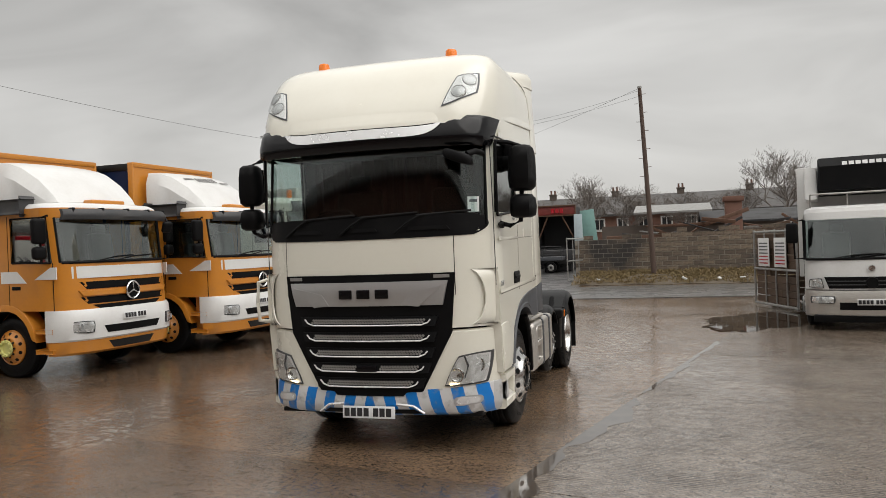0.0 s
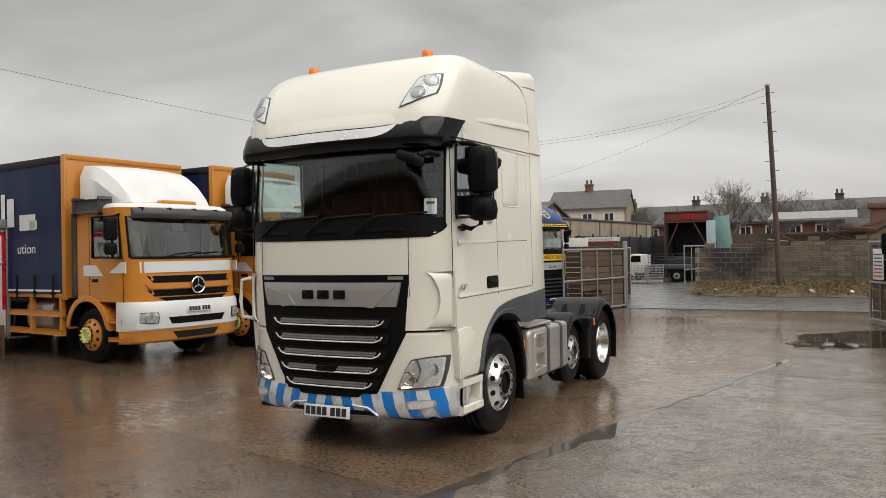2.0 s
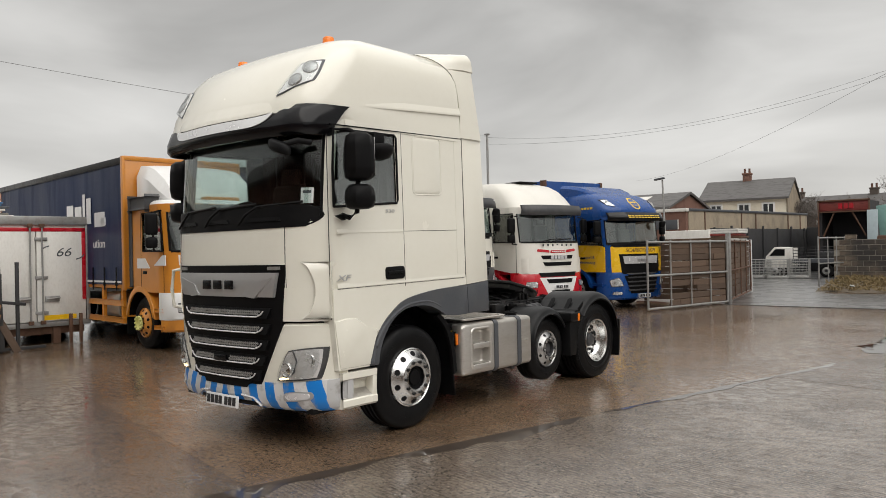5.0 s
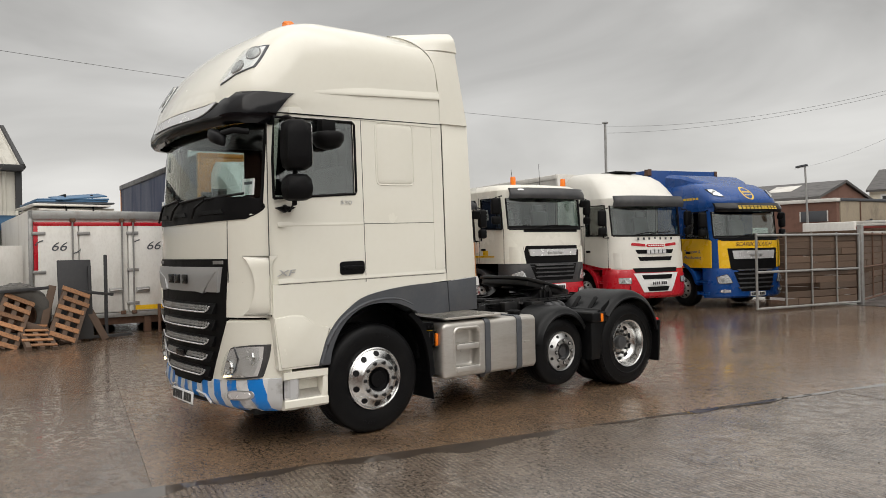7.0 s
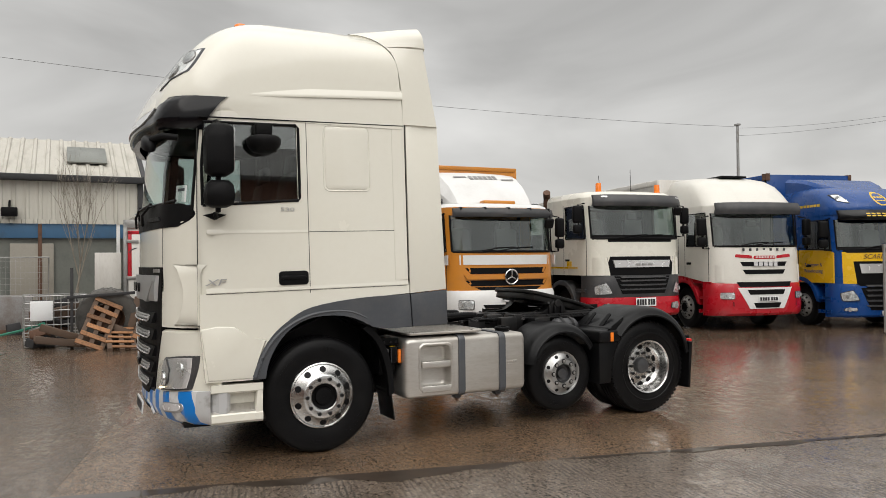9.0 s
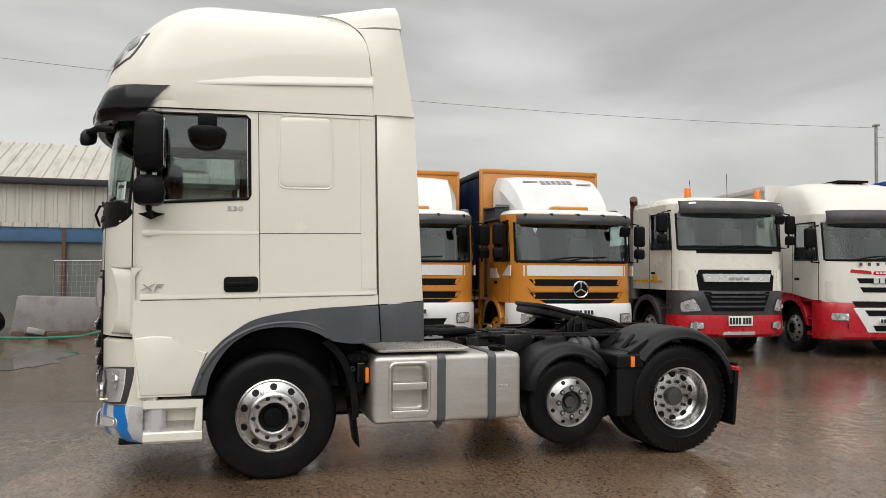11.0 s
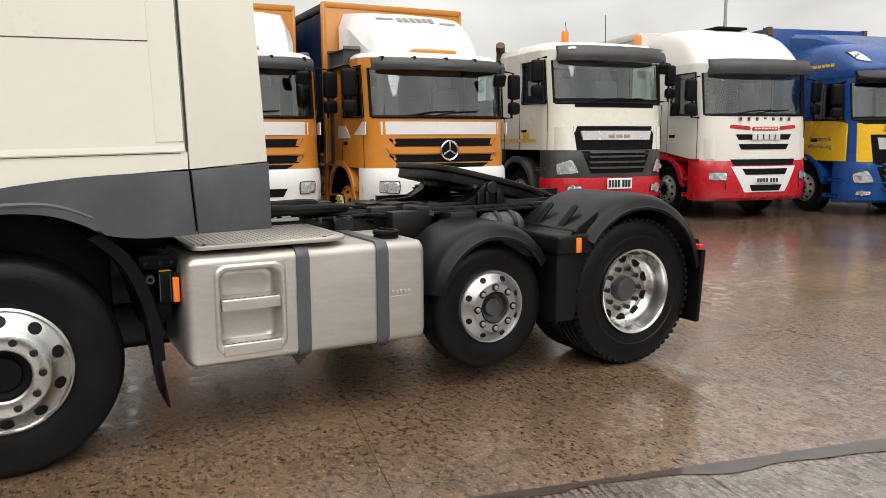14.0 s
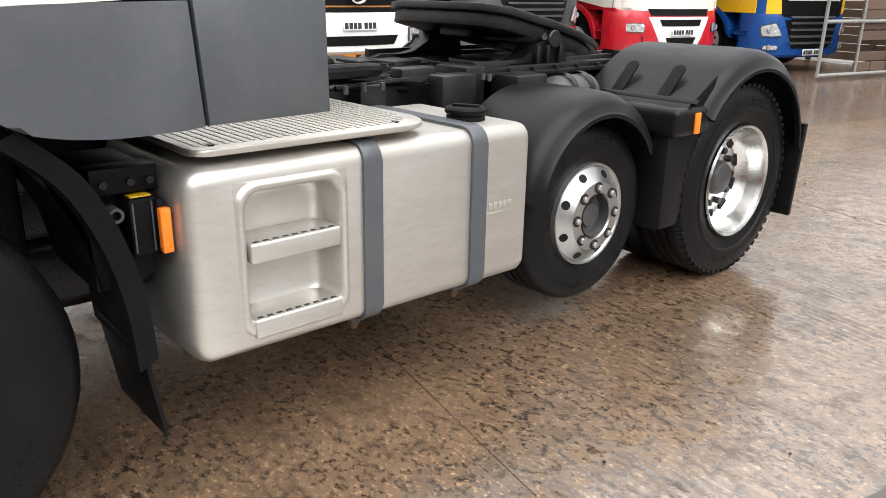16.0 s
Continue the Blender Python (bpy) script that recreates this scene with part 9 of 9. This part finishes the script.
# tyre, pallets, cages and scrap in front
ty = thing("loose_tyre", "big worn grey tractor tyre on a rusty rim leaning on scrap", "tyre", pose(-9.8, -1.22, 0.59, 0, 10, -4))
part("tyre_carcass", tyre_bm(0.60, 0.36, 0.2), DUSTY, ty)
lug = bmesh.new()
for k in range(22):
    a = 2 * math.pi * k / 22
    for sgn in (1, -1):
        add(lug, boxm(0.16, 0.05, 0.04, Matrix.Rotation(a + sgn * 0.07, 4, "X") @ pose(0.01 + sgn * 0.08, 0, 0.588, 0, 0, sgn * 28), 0.01))
part("tyre_lugs", lug, DUSTY, ty)
part("tyre_rim", lathe([(0.33, 0.16), (0.31, 0.17), (0.28, 0.10), (0.25, 0.02), (0.1, 0.0), (0.001, 0.0)], 30, "x", (0, 0, 0), False), RUST, ty, "rusty yellow rim")


def pallet(m, label, n_boards, seed):
    """Half of a broken pallet: boards nailed over two bearers."""
    rg_ = random.Random(seed)
    root = thing("pallet", label, "pallet", m, "wooden pallets")
    for k in range(n_boards):
        dy, tl = rg_.uniform(-0.04, 0.04), rg_.uniform(-3, 3)
        part("deck_board", boxm(0.022, rg_.uniform(0.44, 0.56), 0.095, pose(0.06, dy, -0.5 + k * 1.02 / (n_boards - 1), tl, 0, 0), 0.004, 1), PALLETW, root)
    for y in (-0.22, 0.0, 0.22):
        part("bearer", box(-0.05, 0.048, y - 0.045, y + 0.045, -0.58, 0.58, 0.004, 1), OLDWOOD, root)
    return root


def leaning(x, y, z, back, over):
    return Matrix.Translation((x, y, z)) @ Matrix.Rotation(radians(-over), 4, "X") @ Matrix.Rotation(radians(-back), 4, "Y")


pallet(leaning(-9.25, -1.42, 0.46, 32, 24), "broken orange timber pallet leaning on the tyre", 6, 1)
pallet(leaning(-8.98, -1.02, 0.17, 74, 4), "broken orange timber pallet lying low by the tyre", 5, 2)
pallet(leaning(-9.2, -0.4, 0.53, 28, 24), "broken weathered timber pallet leaning before the box body", 6, 3)
rgj = random.Random(31)
scrap_cage = ibc_cage(pose(-10.55, -2.2, 0, 0, 0, 4), "galvanised wire cage full of scrap", 1.05)
for k in range(9):
    part("scrap_in_cage", boxm(rgj.uniform(0.3, 0.7), rgj.uniform(0.2, 0.6), rgj.uniform(0.1, 0.25), pose(rgj.uniform(-0.12, 0.12), rgj.uniform(-0.2, 0.2), 0.26 + 0.075 * k, rgj.uniform(-20, 20), rgj.uniform(-15, 15), rgj.uniform(0, 180)), 0.02), (BLACKP, RUST, OLDWOOD, CHASSIS)[k % 4], scrap_cage)
solo("cage_notice", box(-9.99, -9.97, -2.66, -2.25, 0.55, 0.95, 0.004), PLATE_W, "white sign plate fixed to the cage", "sign")
solo("leaning_sheet", boxm(0.06, 0.62, 1.6, pose(-9.5, -0.22, 0.83, 0, -6, 0), 0.01), BLACKP, "dark sheet leaning before the box body", "sheet")
rack = thing("steel_rack", "dark steel frame standing among the scrap", "frame", pose(0, 0, 0))
each("rack_post", [box(-9.53, -9.47, y, y + 0.06, 0, h_, 0.006) for y, h_ in ((0.33, 1.72), (0.02, 1.5), (-1.93, 1.62))], BLACKP, rack)
each("rack_bar", [boxm(0.05, l_, 0.06, pose(-9.47, y, z, a, 0, 0), 0.006) for y, z, l_, a in ((-1.35, 1.06, 1.3, 3), (0.15, 0.95, 0.7, -8), (0.1, 0.06, 1.5, 0))], BLACKP, rack)
each("scrap_plank", [boxm(0.05, 0.14, l_, pose(x, y, z, a, b_, 0), 0.006) for x, y, z, l_, a, b_ in ((-9.35, -1.95, 0.28, 1.1, 70, 8), (-9.3, -0.75, 0.22, 1.2, 64, -10), (-9.45, 0.1, 0.45, 1.0, 24, -10), (-9.55, -0.75, 0.55, 1.2, -14, -8), (-9.3, -2.1, 0.16, 0.9, 82, 0))], OLDWOOD, rack)
for k in range(14):
    solo("scrap_piece", boxm(rgj.uniform(0.06, 0.4), rgj.uniform(0.08, 0.45), rgj.uniform(0.06, 0.22), pose(rgj.uniform(-10.2, -9.35), rgj.uniform(-2.7, 0.5), 0.10 + 0.1 * (k % 3), rgj.uniform(-25, 25), rgj.uniform(-25, 25), rgj.uniform(0, 180)), 0.015), rgj.choice((RUST, BLACKP, BLACKP, OLDWOOD, CHASSIS)), "dark broken scrap heaped under the tyre", "scrap", None, "scrap pieces")
solo("white_board", boxm(0.05, 0.55, 1.5, pose(-11.2, -1.15, 1.2, 0, 4, 0), 0.01), DIRTYWHITE, "white board standing on end", "board")
rg = random.Random(5)
for k in range(16):
    y = rg.uniform(-12, -1.6)
    solo("scrap_piece", boxm(rg.uniform(0.2, 0.9), rg.uniform(0.1, 0.5), rg.uniform(0.06, 0.3), pose(rg.uniform(-15.5, -12.0), y - 1.5, 0.13, rg.uniform(-15, 15), rg.uniform(-15, 15), rg.uniform(0, 180)), 0.02), rg.choice((RUST, GALV, BLACKP, OLDWOOD, DIRTYWHITE)), "discarded scrap lying before the workshop", "scrap", None, "scrap pieces")
solo("green_hose", tube([(-9.95, -2.4, 0.5), (-10.3, -2.8, 0.35), (-11.0, -3.3, 0.2), (-12.0, -4.2, 0.1), (-13.0, -5.4, 0.04)], 0.03, 6), mat("green_hose_rubber", (0.03, 0.2, 0.13), 0.5), "green hose lying over the scrap", "hose")
solo("spare_wheel", joined(tyre_bm(0.33, 0.2, 0.1)), RUBBER, "small spare tyre lying against the scrap", "tyre", pose(-10.8, -6.6, 0.33, 0, 8, 30))
mf = thing("mesh_frame", "tall galvanised mesh panel leaning on the scrap", "panel", pose(-14.9, -3.5, 0, 0, -6, 0))
part("panel_frame", tube([(0, -1.1, 0.05), (0, 1.1, 0.05), (0, 1.1, 1.9), (0, -1.1, 1.9), (0, -1.1, 0.05)], 0.025, 6), GALV, mf)
part("panel_mesh", joined(*[box(-0.003, 0.003, -1.1 + 0.11 * k, -1.095 + 0.11 * k, 0.05, 1.9, 0) for k in range(21)], *[box(-0.003, 0.003, -1.1, 1.1, 0.15 * k, 0.15 * k + 0.005, 0) for k in range(1, 13)]), GALV, mf)

OLDTIN = mat("rust_streaked_tin", (0.24, 0.235, 0.23), 0.5, 0.2, (0.11, 0.06, 0.035), 0.75, 0.2, 0, 2.2)
tr_ = thing("metal_trough", "battered pale metal trough lying on its side", "trough", pose(-14.0, -4.05, 0, 0, 0, 94))
part("trough_body", prism([(-1.25, 0.10), (1.2, 0.0), (1.3, 0.92), (-1.1, 1.0)], "y", -0.35, 0.35, 0.03), OLDTIN, tr_)
part("trough_lip", prism([(-1.22, 0.0), (1.18, 0.0), (1.2, 0.12), (-1.22, 0.14)], "y", -0.39, -0.35, 0.01), RUST, tr_)
cw = thing("car_wheel", "loose tyre on a pale slotted rim lying on its side", "wheel", pose(-14.3, -5.9, 0.34, 0, 20, -20))
part("tyre", tyre_bm(0.34, 0.24, 0.1), RUBBER, cw)
part("rim", lathe([(0.19, 0.08), (0.17, 0.09), (0.1, 0.07), (0.05, 0.09), (0.001, 0.09)], 24, "x", (0, 0, 0), False), GALV, cw)
part("wall_fringe", corrugated((-16.88, -60, 2.86), (0, 1, 0), (0, 0, 1), 60.0, 0.12, 0.30, 0.06, (1, 0, 0)), SHEET, bd, "", 20)

# ---- plain buildings close the yard behind the walk; unseen, added to darken low reflections ----
rear_b = structure("building_rear", box(-26, 34, -34, -25, 0, 8.6, 0.02), BRICKR, "dull brick building closing the yard", "building", 0)
part("rear_roof", prism([(-34.4, 8.5), (-29.5, 10.6), (-24.6, 8.5), (-24.6, 8.7), (-29.5, 10.8), (-34.4, 8.7)], "x", -26.3, 34.3), ROOFT, rear_b)
east_b = structure("building_east", box(27, 36, -25, 8, 0, 5.2, 0.02), BRICKR, "low dull brick building closing the yard", "building", 0)
part("east_roof", prism([(26.6, 5.1), (31.5, 7.0), (36.4, 5.1), (36.4, 5.3), (31.5, 7.2), (26.6, 5.3)], "y", -25.3, 8.3), ROOFT, east_b)


# ---- puddles ----
def puddle(name, centre, radii, label, seed, water=None):
    """Water lying in a hollow, with a ragged edge round its centre."""
    rg_ = random.Random(seed)
    ph = [rg_.uniform(0, 6.28) for _ in range(6)]
    out, n_ = [], 140
    for k in range(n_):
        a = 2 * math.pi * k / n_
        q = a / (2 * math.pi) * len(radii)
        i0, f_ = int(q) % len(radii), q - int(q)
        f_ = f_ * f_ * (3 - 2 * f_)
        r = radii[i0] * (1 - f_) + radii[(i0 + 1) % len(radii)] * f_
        r *= 1 + 0.05 * math.sin(7 * a + ph[0]) + 0.04 * math.sin(17 * a + ph[1]) + 0.03 * math.sin(31 * a + ph[2])
        out.append((centre[0] + r * math.cos(a), centre[1] + r * math.sin(a)))
    bm_ = bmesh.new()
    c_ = bm_.verts.new((*centre, 0.0045))
    vs_ = [bm_.verts.new((x, y, 0.0045)) for x, y in out]
    for k in range(n_):
        bm_.faces.new((c_, vs_[k], vs_[(k + 1) % n_]))
    return structure(name, bm_, water or WATER, label, "water", 0)


def joint_water(name, v0, v1, width, label, seed, shift=0.0):
    """A ragged ribbon of water along the main slab joint."""
    rg_ = random.Random(seed)
    ph = [rg_.uniform(0, 6.28) for _ in range(4)]
    lo, hi, n_ = [], [], 220
    for k in range(n_ + 1):
        t = k / n_
        v = v0 + (v1 - v0) * t
        taper = min(1, 14 * t, 14 * (1 - t))
        w = width * taper * (0.55 + 0.3 * math.sin(v * 2.3 + ph[0]) + 0.2 * math.sin(v * 7 + ph[1]) + 0.1 * math.sin(v * 13 + ph[2]))
        c_ = Vector((1.93, 0, 0.0045)) + ALONG * v + ACROSS * (shift + 0.012)
        lo.append(c_ - ACROSS * (min(0.03, width * 0.3) + 0.006 * math.sin(v * 1.7 + ph[3])))
        hi.append(c_ + ACROSS * max(0.004, w))
    return structure(name, loft([lo, hi], False), FILM, label, "water", 0)


puddle("water_gate_puddle", (4.3, 10.0), (1.5, 2.0, 2.4, 1.9, 1.3, 1.1, 1.1, 0.9, 1.0, 1.6, 2.2, 1.3, 1.3, 1.4), "dark puddle before the open gate", 5)
joint_water("water_joint_puddle", -3.6, 1.42, 0.25, "narrow puddle along the slab joint", 1)
joint_water("water_joint_puddle_2", 1.75, 6.8, 0.10, "thin film of water along the slab joint", 2)

puddle("water_yard_puddle", (-8.5, -3.7), (1.7, 1.0, 0.5, 0.45, 0.7, 1.1, 1.5, 0.9, 0.4, 0.35, 0.6, 1.1), "shallow puddle on the slabs before the workshop", 9, FILM)

# ---- loose grit on the slabs ----
rg = random.Random(77)
grit = bmesh.new()
for _ in range(420):
    x, y = rg.uniform(-4.5, 8.0), rg.uniform(-7.0, 15.0)
    if -1.4 < x < 1.4 and -1.6 < y < 4.6:
        continue
    q = rg.uniform(0.003, 0.009)
    add(grit, boxm(q * rg.uniform(1, 2.2), q * rg.uniform(0.8, 1.5), q, pose(x, y, 0.002 + q * 0.3, rg.uniform(-25, 25), rg.uniform(-25, 25), rg.uniform(0, 180)), q * 0.3, 1))
solo("loose_grit", grit, CHASSIS, "dark loose grit scattered over the wet slabs", "grit", None, "", "stuff", 0)

# ---- cast concrete bays ----
JOINT = Vector((1.93, 0.0, 0))
for i in range(-4, 4):
    for j in range(-5, 6):
        u0, u1 = (i * 4.6, (i + 1) * 4.6)
        v0, v1 = (-2.2 + j * 3.65, -2.2 + (j + 1) * 3.65)
        g = 0.007
        lift = random.Random(i * 17 + j).uniform(-0.003, 0.0)
        if i == 0:
            lift += 0.003
        corners = [JOINT + ACROSS * u + ALONG * v for u, v in ((u0 + g, v0 + 0.002), (u1 - g, v0 + 0.002), (u1 - g, v1 - 0.002), (u0 + g, v1 - 0.002))]
        if max(c.y for c in corners) > 19.5:
            continue
        part("slab", prism([(c.x, c.y) for c in corners], "z", -0.03, lift, 0.0), RIBCON if i >= 0 else (TANCON if i == -1 and j >= 0 else SLABCON), ground, "", 0)

# ---- blocks of the wall ----
rg = random.Random(3)
shapes = []
for w_ in (0.43, 0.2):
    shapes.append([mesh_of(box(0, w_ - 0.008, -rg.uniform(0.0, 0.006), 0.1, 0, 0.188, 0.006, 1), "block", BLOCK, 0) for _ in range(3)])
row = 0
while row < 11:
    x = 0.0 if row % 2 else -0.22
    while x < wall_len - 0.1:
        top = 2.02 + 0.25 * min(1, max(0, (x - 2.5) / 3)) + 0.08 * math.sin(x * 3.1)
        if row * 0.212 + 0.15 < top and x > -0.1:
            ob = new("block", shapes[0 if x + 0.43 < wall_len else 1][rg.randrange(3)])
            ob.parent = wall
            ob.matrix_basis = Matrix.Translation((x, rg.uniform(-0.004, 0.006), row * 0.212))
        x += 0.442
    row += 1
